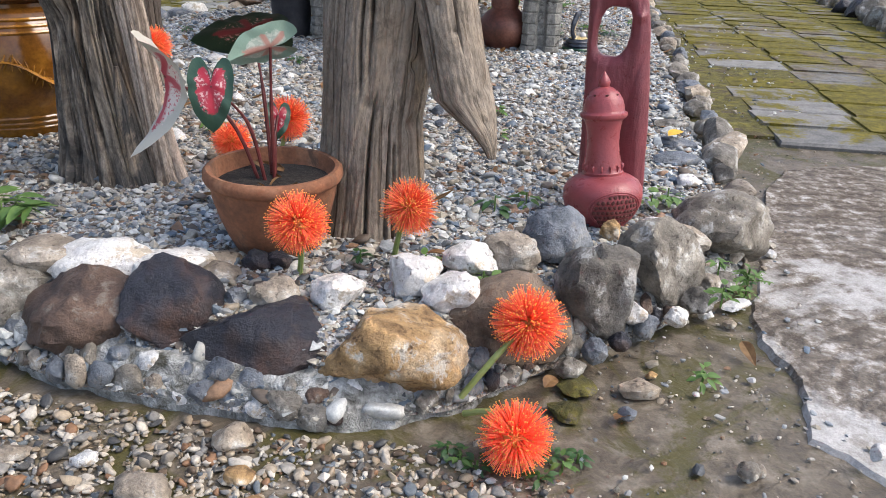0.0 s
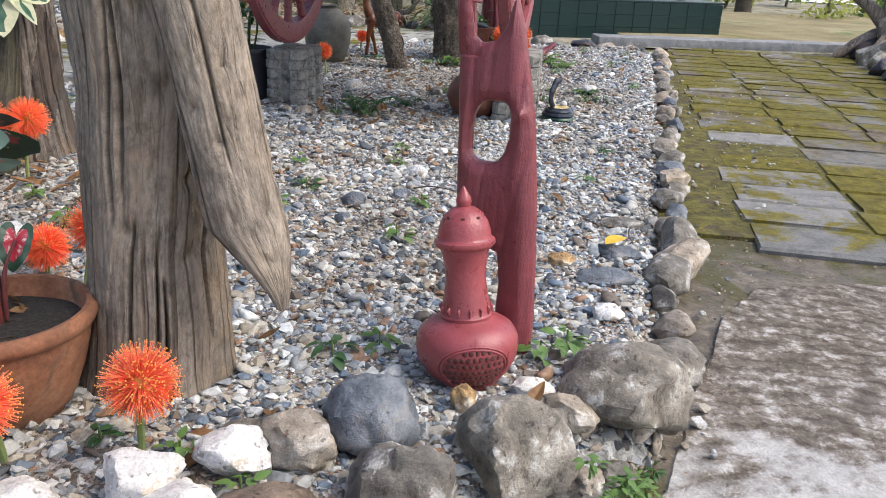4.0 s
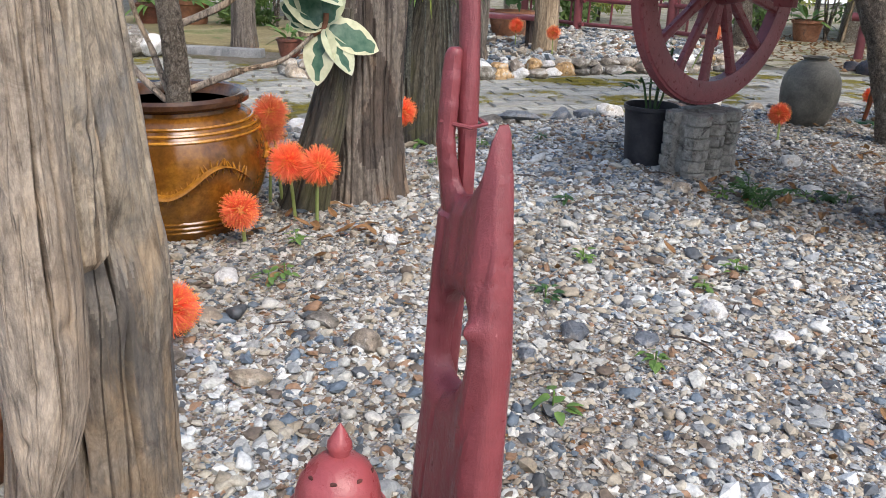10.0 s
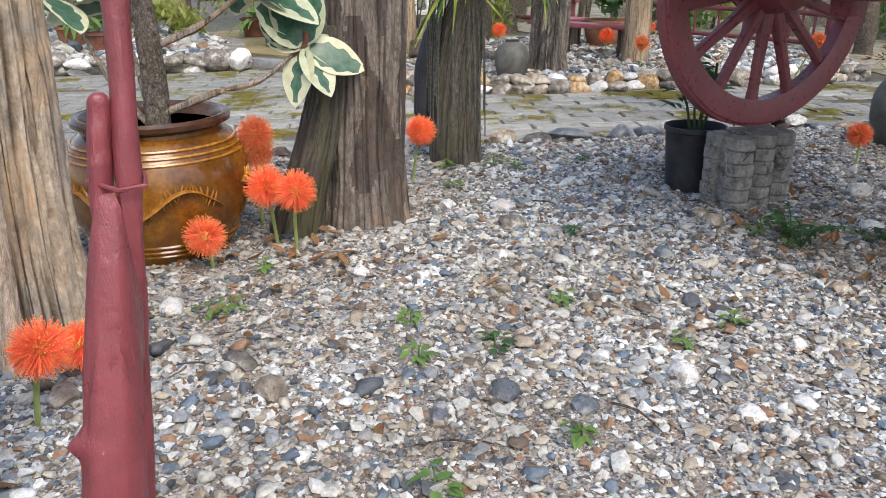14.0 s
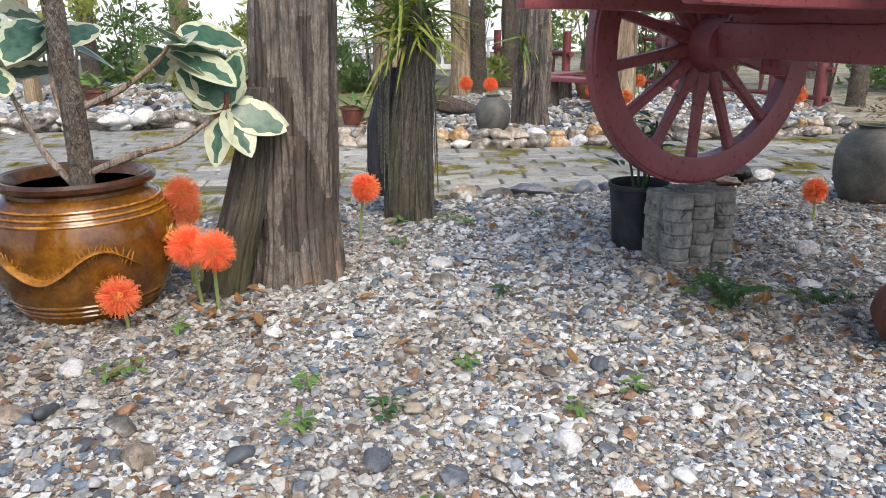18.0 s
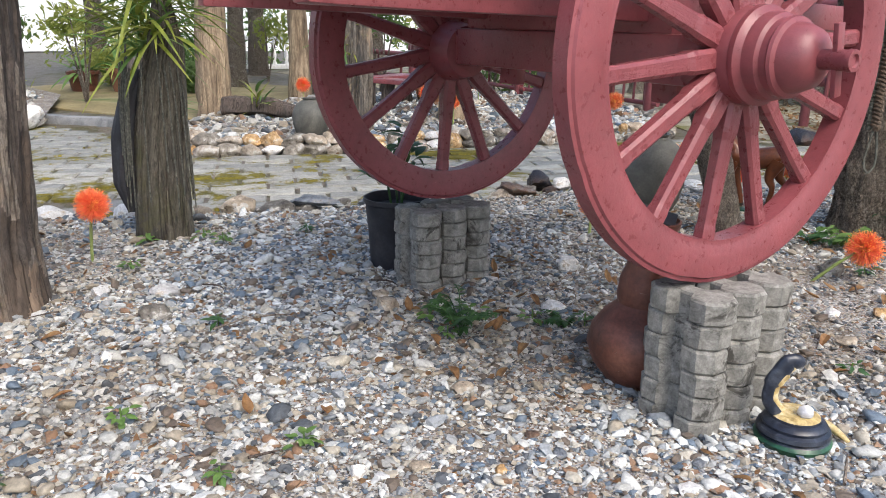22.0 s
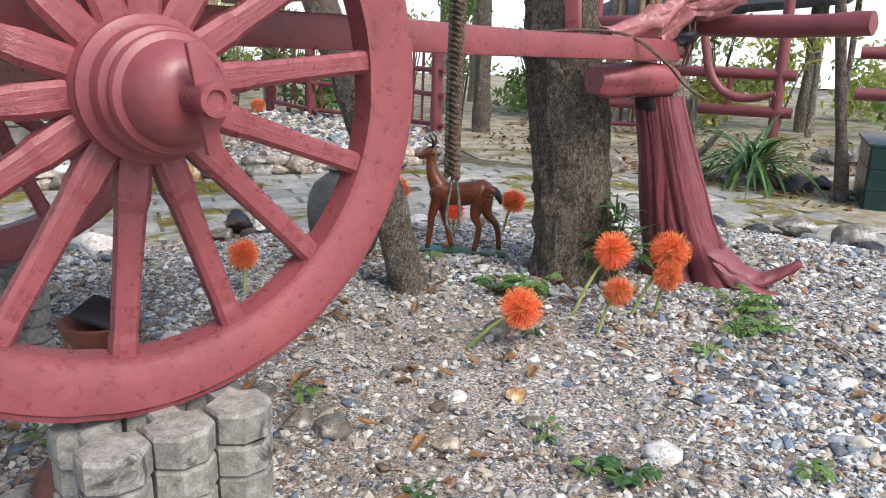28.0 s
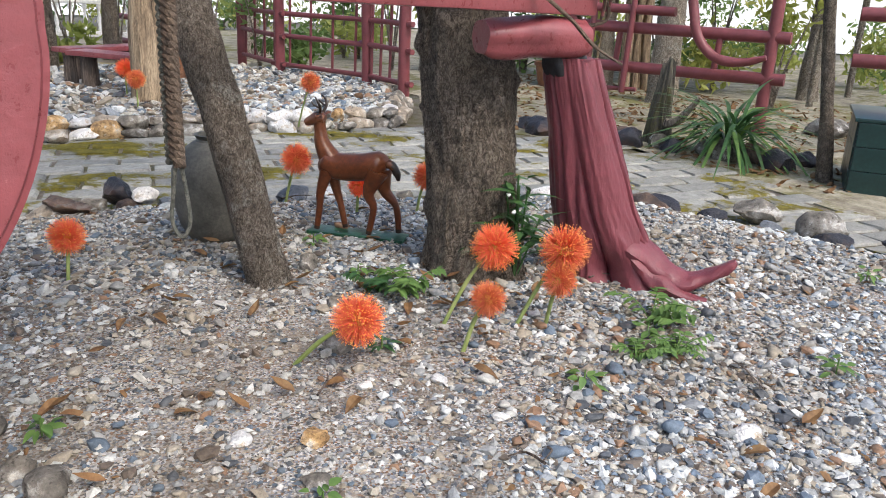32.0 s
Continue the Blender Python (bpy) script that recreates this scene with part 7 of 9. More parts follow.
def grey_jar(x, y, r, h, label, z=0.18):
    t = thing("jar", label, "jar", pose(x, y, z))
    part("body", lathe([(0.6 * r, 0), (0.68 * r, 0.02 * h), (0.84 * r, 0.15 * h), (0.97 * r, 0.35 * h), (1.0 * r, 0.52 * h), (0.95 * r, 0.68 * h), (0.78 * r, 0.83 * h), (0.5 * r, 0.92 * h), (0.42 * r, 0.94 * h)], 44, 0.02), JARGREY, t)
    part("neck", lathe([(0.42 * r, 0.935 * h), (0.38 * r, 0.96 * h), (0.43 * r, 0.99 * h), (0.45 * r, h), (0.36 * r, h), (0.33 * r, 0.95 * h)], 36), JARGREY, t)
    return t


grey_jar(-1.17, 8.50, 0.225, 0.54, "dark grey unglazed jar standing behind a leaning tree")
grey_jar(-5.42, 8.35, 0.20, 0.42, "small grey-green round jar on the far bed", 0.2)

t = thing("plastic_pot", "black plastic nursery pot, torn at its foot, with a thin plant", "flower pot", pose(-1.27, 6.36, 0.17) @ Matrix.Diagonal((0.9, 0.9, 0.97, 1)))
part("pot", lathe([(0.15, 0), (0.155, 0.02), (0.17, 0.2), (0.182, 0.36), (0.192, 0.37), (0.192, 0.395), (0.182, 0.395), (0.172, 0.34)], 40, 0.03), BLACKPOT, t)
part("soil", lathe([(0.172, 0.30), (0.17, 0.335), (0.02, 0.345)], 30, 0.1), POTTING, t)
rg = random.Random(3)
for k in range(5):
    a = rg.uniform(0, 6.28)
    tip = (0.10 * math.cos(a), 0.10 * math.sin(a), rg.uniform(0.55, 0.8))
    part("stalk", tube(bent([(tip[0] * 0.3, tip[1] * 0.3, 0.33), (tip[0] * 0.8, tip[1] * 0.5, 0.5), tip], 4), 0.008, 6), LEAF_D, t)
    part("leaves", shifted(clump(50 + k, 8, 0.05, 0.12, 0.13, 0.045, 0.5), Matrix.Translation((tip[0], tip[1], tip[2] - 0.1))), LEAF_D, t)


def gourd_vase():
    t = thing("vase", "round brown clay vase with white chips beside the paver stack", "vase", pose(0.40, 6.22, 0.16))
    part("body", lathe([(0.10, 0), (0.13, 0.03), (0.175, 0.09), (0.20, 0.155), (0.19, 0.22), (0.15, 0.275), (0.11, 0.31), (0.10, 0.325)], 44, 0.03), CLAY, t)
    part("neck", lathe([(0.10, 0.32), (0.105, 0.345), (0.098, 0.41), (0.078, 0.46), (0.068, 0.52), (0.072, 0.57), (0.092, 0.60), (0.098, 0.625), (0.09, 0.628), (0.065, 0.60), (0.06, 0.55)], 40, 0.02), CLAY, t)
    return t


gourd_vase()
t = thing("solar_lamp", "small black solar lamp lying on the vase's mouth", "lamp", pose(0.41, 6.23, 0.80, 12, 14, 30))
part("panel", block(0.13, 0.10, 0.014, 0.004), BLACKPOT, t, "dark glossy panel")
part("housing", lathe([(0.03, -0.05), (0.045, -0.02), (0.05, -0.007)], 20), BLACKPOT, t)


# ---- flowers ----
def lily_head(seed, r, count):
    """A ball of thin filaments with pale tips."""
    rg = np.random.default_rng(seed)
    v, f, tv, tf = [], [], [], []
    for i in range(count):
        z = 1 - 2 * (i + 0.5) / count
        a = i * 2.399963 + rg.uniform(-0.15, 0.15)
        d = np.array([math.sqrt(1 - z * z) * math.cos(a), math.sqrt(1 - z * z) * math.sin(a), z]) + rg.normal(0, 0.10, 3)
        d /= np.linalg.norm(d)
        s = np.cross(d, [0.3, 0.5, 0.81])
        s /= np.linalg.norm(s)
        u = np.cross(d, s)
        ln = r * rg.uniform(0.72, 1.06)
        w = r * 0.0135
        k = len(v)
        for q, ww in ((0.12, w * 1.5), (0.62, w), (1.0, w * 0.55)):
            for b in range(3):
                e = s * math.cos(2.094 * b) + u * math.sin(2.094 * b)
                v.append(tuple(d * ln * q + e * ww + rg.normal(0, 0.012, 3) * r * (q < 1)))
        for lo in (0, 3):
            for b in range(3):
                c = (b + 1) % 3
                f.append((k + lo + b, k + lo + c, k + lo + 3 + c, k + lo + 3 + b))
        if i % 3:
            k = len(tv)
            t0 = d * ln
            for e in (s * w * 2.1, u * w * 2.1, -s * w * 2.1, -u * w * 2.1):
                tv.append(tuple(t0 + e))
            tv += [tuple(t0 + d * w * 1.6), tuple(t0 - d * w * 1.6)]
            tf += [(k, k + 1, k + 4), (k + 1, k + 2, k + 4), (k + 2, k + 3, k + 4), (k + 3, k, k + 4), (k + 1, k, k + 5), (k + 2, k + 1, k + 5), (k + 3, k + 2, k + 5), (k, k + 3, k + 5)]
    return as_mesh("umbel", (v, f)), as_mesh("anthers", (tv, tf))


HEADS = [lily_head(k, 1.0, n) for k, n in ((1, 1150), (2, 1050), (3, 1100))]
for a, b in HEADS:
    a.materials.append(LILY)
    b.materials.append(LILY_TIP)


def lily(head, foot, r, k, bend=0.0, label="bright orange-red blood lily ball on a pale green stalk"):
    h, p = Vector(head), Vector(foot)
    t = thing("blood_lily", label, "flower", Matrix.Translation(p), group="blood lilies")
    d = h - p
    mid = d * 0.5 + Vector((d.y, -d.x, 0)) * bend + Vector((0, 0, 0.02))
    part("stalk", tube(bent([(0, 0, -0.02), tuple(mid), tuple(d)], 6), [0.0085] * 7 + [0.007] * 6, 8), STEM, t)
    core = part("flower_core", rock(r * 0.48, r * 0.48, r * 0.48, k, 2), LILY_TIP, t, at=Matrix.Translation(d))
    a, b = HEADS[k % 3]
    rot = Matrix.Translation(d) @ Euler((k * 1.3, k * 0.7, k * 2.1)).to_matrix().to_4x4() @ Matrix.Diagonal((r, r, r * 0.97, 1))
    u = part("umbel", a, LILY, t, at=rot)
    tagged(part("anther", b, LILY_TIP, u), "yellow-orange anther tips", kind="stuff")
    return t


LILIES = [((-0.40, 1.97, 0.385), (-0.42, 2.06, 0.19), 0.09), ((-0.10, 2.075, 0.405), (-0.155, 2.15, 0.19), 0.085), ((0.225, 1.73, 0.235), (0.06, 1.66, 0.07), 0.098),
          ((0.185, 1.46, 0.085), (0.07, 1.62, 0.05), 0.09), 
          ((-0.60, 2.86, 0.44), (-0.65, 2.82, 0.19), 0.088), ((-0.855, 2.99, 0.305), (-0.89, 3.03, 0.19), 0.084), ((-1.65, 3.93, 0.485), (-1.68, 3.98, 0.19), 0.10), ((-1.51, 4.01, 0.485), (-1.56, 4.02, 0.19), 0.098),
          ((-1.52, 3.60, 0.35), (-1.55, 3.63, 0.19), 0.092), ((-2.22, 5.11, 0.505), (-2.30, 5.10, 0.19), 0.095), ((-1.90, 3.98, 0.60), (-1.98, 4.02, 0.19), 0.10), ((-1.86, 3.98, 0.68), (-1.92, 4.06, 0.19), 0.09), ((-1.02, 7.66, 0.385), (-0.99, 7.63, 0.19), 0.085),
          ((0.53, 8.655, 0.505), (0.42, 8.48, 0.19), 0.10), ((0.735, 8.84, 0.505), (0.62, 8.70, 0.19), 0.105), ((0.69, 8.42, 0.395), (0.63, 8.36, 0.19), 0.072), ((0.76, 8.78, 0.40), (0.70, 8.80, 0.19), 0.075), ((0.463, 7.99, 0.37), (0.28, 7.84, 0.19), 0.098),
          ((-1.40, 9.20, 0.46), (-1.47, 9.16, 0.19), 0.10), ((-0.72, 9.62, 0.42), (-0.80, 9.62, 0.19), 0.09), ((-0.98, 9.32, 0.36), (-1.0, 9.32, 0.19), 0.07),
          ((-3.35, 10.9, 0.62), (-3.6, 10.95, 0.2), 0.1), ((-6.2, 10.6, 0.5), (-6.2, 10.6, 0.2), 0.11), ((-8.3, 10.4, 0.45), (-8.3, 10.4, 0.2), 0.12), ((-8.7, 10.2, 0.45), (-8.7, 10.2, 0.2), 0.12), ((-5.2, 10.2, 0.5), (-5.2, 10.2, 0.2), 0.1), ((-6.9, 12.2, 0.5), (-6.9, 12.2, 0.2), 0.11)]
for k, (hd, ft, r) in enumerate(LILIES):
    lily(hd, ft, r, k, 0.05 * ((k * 7) % 5 - 2))


# ---- ox cart ----
WHEEL_R = 0.719
AXLE_N, AXLE_F = Vector((0.651, 6.227, 1.358)), Vector((-0.98, 6.469, 1.306))


def wheel(cart, centre, axis_turn, near):
    """Rim of seven felloes, fourteen spokes, a turned hub. The axle runs along its own +x."""
    m = Matrix.Translation(centre) @ Euler((0, 0, axis_turn)).to_matrix().to_4x4()
    n, r0, r1, w = 112, 0.578, WHEEL_R, 0.036
    ring = [(r0, -w), (r0 + 0.012, -w - 0.004), (r1 - 0.018, -w - 0.004), (r1 - 0.012, -w + 0.004), (r1, -w + 0.006), (r1, w - 0.006), (r1 - 0.012, w - 0.004), (r1 - 0.018, w + 0.004), (r0 + 0.026, w + 0.004), (r0 + 0.020, w), (r0, w)]
    v, f = [], []
    k = len(ring)
    for i in range(n):
        a = 2 * math.pi * i / n
        for r, x in ring:
            gap = 0.0025 if (i % 16) == 0 else 0.0
            rr = r + 0.0025 * noise.noise((math.cos(a) * 4, math.sin(a) * 4, x * 9)) - gap
            v.append((x, rr * math.cos(a), rr * math.sin(a)))
    for i in range(n):
        for j in range(k):
            a, b = i * k + j, i * k + (j + 1) % k
            c, d = ((i + 1) % n) * k + (j + 1) % k, ((i + 1) % n) * k + j
            f.append((a, b, c, d))
    rim = part("wheel", (v, f), RED, cart, "red-painted spoked wooden wheel", m)
    spoke_v, spoke_f = [], []
    prof = [(0.11, 0.031, 0.035), (0.235, 0.031, 0.035), (0.26, 0.026, 0.030), (0.40, 0.024, 0.027), (0.53, 0.024, 0.026), (0.545, 0.027, 0.028), (0.582, 0.028, 0.028)]
    for r, a, b in prof:
        c = 0.62
        for x, y in ((a, b * c), (a * c, b), (-a * c, b), (-a, b * c), (-a, -b * c), (-a * c, -b), (a * c, -b), (a, -b * c)):
            spoke_v.append((x, y, r))
    for j in range(len(prof) - 1):
        for i in range(8):
            q = (i + 1) % 8
            spoke_f.append((j * 8 + i, j * 8 + q, j * 8 + 8 + q, j * 8 + 8 + i))
    me = as_mesh("spoke", (spoke_v, spoke_f))
    for s in range(14):
        part("spoke", me, RED_SPOKE, rim, at=Matrix.Rotation(2 * math.pi * s / 14 + radians(17.9 if near else 4.0), 4, "X"), smooth=False)
    hub = lathe([(0.10, -0.16), (0.135, -0.15), (0.15, -0.10), (0.158, -0.05), (0.17, 0.0), (0.172, 0.045), (0.166, 0.062), (0.172, 0.07), (0.172, 0.085), (0.160, 0.092), (0.150, 0.10), (0.150, 0.125), (0.146, 0.14), (0.132, 0.148), (0.130, 0.168), (0.138, 0.176), (0.134, 0.186), (0.118, 0.192), (0.112, 0.215), (0.098, 0.245), (0.07, 0.265), (0.045, 0.272)], 44)
    turn = Matrix.Rotation(radians(90), 4, "Y")
    part("hub", shifted(hub, Matrix.Diagonal((0.86, 0.86, 1.0, 1.0))), RED_HUB, rim, "turned wooden hub", turn)
    part("axle_pin", lathe([(0.029, 0.2), (0.029, 0.345), (0.032, 0.35), (0.030, 0.366), (0.019, 0.366), (0.015, 0.359)], 20), RED, rim, at=turn)
    part("linchpin", block(0.016, 0.030, 0.20, 0.003, 0.002, 2), RED_HUB, rim, at=pose(0.315, 0, 0.0, 8, 0, 0))
    return rim


def cart():
    t = thing("ox_cart", "old wooden ox cart painted red, its wheels raised on paver stacks", "cart")
    turn = math.atan2(AXLE_N.y - AXLE_F.y, AXLE_N.x - AXLE_F.x)
    wheel(t, AXLE_N, turn, True)
    wheel(t, AXLE_F, turn + math.pi, False)
    mid = (AXLE_N + AXLE_F) / 2
    ax = Matrix.Translation(mid) @ Euler((0, 0, turn)).to_matrix().to_4x4()
    ln = (AXLE_N - AXLE_F).length
    part("axle_beam", block(ln - 0.30, 0.15, 0.16, 0.014, 0.006, 4, 6), RED, t, "square axle beam", ax)
    part("axle_bolster", block(ln - 0.46, 0.12, 0.12, 0.012, 0.006, 5, 6), RED, t, at=ax @ pose(0, 0, 0.135))
    part("axle_brace", block(0.12, 0.05, 0.36, 0.008, 0.004, 6), RED, t, at=ax @ pose(0.46, 0.10, 0.02, 0, 0, 0))
    part("axle_brace", block(0.12, 0.05, 0.36, 0.008, 0.004, 7), RED, t, at=ax @ pose(-0.46, 0.10, 0.02, 0, 0, 0))

    def pole(a, b, sx, sz, seed, label=""):
        a, b = Vector(a), Vector(b)
        d = b - a
        m = Matrix.Translation((a + b) / 2) @ d.to_track_quat("Y", "Z").to_matrix().to_4x4()
        return part("pole", block(sx, d.length, sz, 0.012, 0.008, seed, 10), RED, t, label, m)
    pole((0.20, 4.95, 1.535), (0.424, 9.36, 1.428), 0.085, 0.105, 11, "long squared cart pole")
    pole((-0.88, 5.18, 1.535), (-0.05, 9.5, 1.435), 0.085, 0.105, 12, "long squared cart pole")
    # floor of the cart: cross beams, side sills, boards
    lon = Matrix.Translation((mid.x - 0.0, mid.y, 1.60)) @ Euler((0, 0, turn)).to_matrix().to_4x4()
    for k, y in enumerate((-1.02, -0.35, 0.35, 0.95)):
        part("cross_beam", block(1.24, 0.08, 0.08, 0.01, 0.005, 20 + k, 4), RED, t, at=lon @ pose(0, y, 0.03))
    for k in range(7):
        part("floor_board", block(0.176, 2.15, 0.028, 0.005, 0.004, 30 + k, 6), RED, t, at=lon @ pose(-0.54 + k * 0.18, -0.04, 0.085 + 0.002 * (k % 2)))
    for s in (-1, 1):
        part("side_sill", block(0.07, 2.3, 0.10, 0.01, 0.006, 40 + s, 8), RED, t, at=lon @ pose(s * 0.665, -0.04, 0.13))
        for k in range(6):
            part("side_post", tube([(0, 0, 0), (s * 0.04, 0, 0.42)], 0.022, 10), RED, t, at=lon @ pose(s * 0.665, -0.95 + k * 0.36, 0.16))
        part("side_rail", tube([(s * 0.71, -1.15, 0.60), (s * 0.71, 1.1, 0.60)], 0.028, 12), RED, t, at=lon)
    part("tail_board", block(1.3, 0.04, 0.10, 0.008, 0.004, 50), RED, t, at=lon @ pose(0, -1.13, 0.13))
    # yoke end: log under the poles, crossbar, curved goad
    part("bearing_log", tube(bent([(0.27, 8.82, 1.285), (0.365, 9.05, 1.285), (0.457, 9.275, 1.288)], 4), [0.070, 0.080, 0.082, 0.084, 0.083, 0.085, 0.082, 0.080, 0.074], 26, 0.22, 6), RED, t, "short thick log under the poles")
    part("yoke_bar", tube(bent([(-0.7, 9.72, 1.56), (0.3, 9.55, 1.565), (0.9, 9.47, 1.56), (1.34, 9.40, 1.575)], 4), [0.054, 0.056, 0.053, 0.055, 0.057, 0.054, 0.055, 0.053, 0.056, 0.055, 0.054, 0.056, 0.052], 16, 0.14, 2), RED_FENCE, t, "round yoke crossbar")
    knotty = [0.055, 0.048, 0.060, 0.046, 0.052, 0.066, 0.050, 0.044, 0.054, 0.040, 0.046, 0.038, 0.044, 0.034, 0.036, 0.03]
    part("forked_branch", tube(bent([(0.27, 8.92, 1.49), (0.36, 9.08, 1.55), (0.42, 9.18, 1.58), (0.47, 9.34, 1.68), (0.60, 9.46, 1.73), (0.68, 9.52, 1.86)], 3), knotty, 18, 0.75, 5), DRIFT, t, "gnarled forked branch with rubbed pink paint")
    part("forked_branch", tube(bent([(0.40, 9.22, 1.50), (0.47, 9.28, 1.57), (0.50, 9.34, 1.62), (0.62, 9.38, 1.64), (0.72, 9.42, 1.70), (0.80, 9.44, 1.80)], 3), [q * 0.9 for q in knotty], 18, 0.8, 9), DRIFT, t)
    part("branch_stub", tube(bent([(0.44, 9.28, 1.60), (0.41, 9.18, 1.60), (0.40, 9.12, 1.57)], 3), [0.05, 0.047, 0.05, 0.052, 0.048, 0.05, 0.046], 16, 0.5, 19), DRIFT, t)
    part("charred_wedge", rock(0.09, 0.09, 0.05, 61, 3), CHAR, t, "black weathered wood wedged under the crossbar", pose(0.46, 9.36, 1.505))
    for k in range(5):
        z = 0.012 * (k % 3)
        part("binding", tube(bent([(0.455 + 0.012 * k, 9.40, 1.64), (0.485 + 0.012 * k, 9.36 - z, 1.56), (0.49 + 0.010 * k, 9.37 - z, 1.46), (0.47 + 0.012 * k, 9.39 - z, 1.36 + 0.02 * k)], 4), 0.006, 6, 0.2, k), DRIFT if k % 2 else ROPE_B, t, "thin vine bound round the joint")
    part("lashing", tube(bent([(0.42, 9.33, 1.50), (0.47, 9.42, 1.44), (0.46, 9.45, 1.36), (0.41, 9.36, 1.34), (0.38, 9.32, 1.42), (0.42, 9.33, 1.50)], 4), 0.008, 6), ROPE_B, t)
    return t


cart()

# rope that hangs from the cart pole
t = thing("rope", "thick plaited grey and green rope with a loop on the pole", "rope")
for side, mat in ((-1, ROPE), (1, ROPE_B)):
    links = []
    for k in range(38):
        z = 1.655 - k * 0.0158 - (0.008 if side > 0 else 0)
        c = Vector((0.70 + 0.008 * math.sin(z * 4), 7.22, z))
        u = Vector((0.77, 0.64, 0)) * side
        links.append(tube(bent([tuple(c - u * 0.010 + Vector((0, 0, 0.014))), tuple(c + u * 0.012 + Vector((0.008, -0.010, 0.006)) * side), tuple(c + u * 0.019 - Vector((0, 0, 0.012)))], 3), [0.0055, 0.0085, 0.0105, 0.0115, 0.0105, 0.0085, 0.0055], 8))
    tagged(part("plait", joined(*links), mat, t), "plaited cords of the rope", kind="stuff")
part("core", tube([(0.70, 7.22, 1.67), (0.702, 7.221, 1.05)], 0.011, 8), ROPE_B, t)
part("loop", tube(bent([(0.70, 7.22, 1.08), (0.690, 7.212, 1.0), (0.684, 7.207, 0.92), (0.700, 7.22, 0.885), (0.716, 7.233, 0.92), (0.712, 7.230, 1.0), (0.703, 7.222, 1.08)], 5), 0.005, 7), ROPE, t, "thin grey cord loop")
part("hook_wire", tube(bent([(0.70, 7.22, 1.60), (0.62, 7.22, 1.66), (0.42, 7.2, 1.64), (0.33, 7.2, 1.53)], 4), 0.011, 7), ROPE, t)

# dry vine over the bearing log
whole("vine", tube(bent([(0.05, 8.6, 1.50), (0.2, 8.75, 1.52), (0.42, 8.85, 1.50), (0.55, 9.0, 1.38), (0.62, 9.1, 1.27), (0.70, 9.2, 1.20)], 6), [0.008] * 25 + [0.005] * 6, 7, 0.2, 2), ROPE_B, "dry brown vine trailing over the cart pole", "vine")


# ---- paver stacks ----
def paver_block(seed):
    """An interlocking paving block: two eight-sided ends with a waist."""
    cx = 0.092
    left = [(-cx + 0.096 * math.cos(radians(q)), 0.096 * math.sin(radians(q))) for q in (67.5, 112.5, 157.5, 202.5, 247.5, 292.5)]
    right = [(cx + 0.096 * math.cos(radians(q)), 0.096 * math.sin(radians(q))) for q in (-112.5, -67.5, -22.5, 22.5, 67.5, 112.5)]
    ring = left + [(-0.03, -0.04), (0.03, -0.04)] + right + [(0.03, 0.04), (-0.03, 0.04)]
    rg = random.Random(seed)
    ring = [(x * 0.81, y * 0.81) for x, y in ring]
    v, f, n = [], [], len(ring)
    for z, k in ((0.0, 0.925), (0.0075, 0.995), (0.061, 1.0), (0.0680, 0.93)):
        for x, y in ring:
            v.append((x * k + rg.uniform(-0.0015, 0.0015), y * k + rg.uniform(-0.0015, 0.0015), z))
    for j in range(3):
        for i in range(n):
            q = (i + 1) % n
            f.append((j * n + i, j * n + q, (j + 1) * n + q, (j + 1) * n + i))
    return v, f + [tuple(range(n - 1, -1, -1)), tuple(3 * n + i for i in range(n))]


blocks = [as_mesh("paver", paver_block(k)) for k in range(4)]
for me in blocks:
    me.materials.append(BLOCK)


def paver_stack(x, y, turn, layers, lift, label):
    t = thing("paver_stack", label, "paver stack", pose(x, y, 0.156, 0, 0, turn), group="paver stacks")
    rg = random.Random(int(x * 100))
    for c in range(3):
        for k in range(layers):
            ob = new("paver", rg.choice(blocks))
            ob.parent, ob.matrix_basis = t, pose(rg.uniform(-0.006, 0.006), (c - 1) * 0.149 + rg.uniform(-0.003, 0.003), k * lift + 0.002 * c, 0, 0, rg.choice((0, 180)) + rg.uniform(-1.5, 1.5)) @ Matrix.Diagonal((0.985, 0.985, lift / 0.0692, 1))
    return t


paver_stack(0.690, 6.205, -6, 6, 0.0808, "stack of grey interlocking concrete paving blocks under a cart wheel")
paver_stack(-0.935, 6.395, -6, 6, 0.0685, "stack of grey interlocking concrete paving blocks under the far cart wheel")


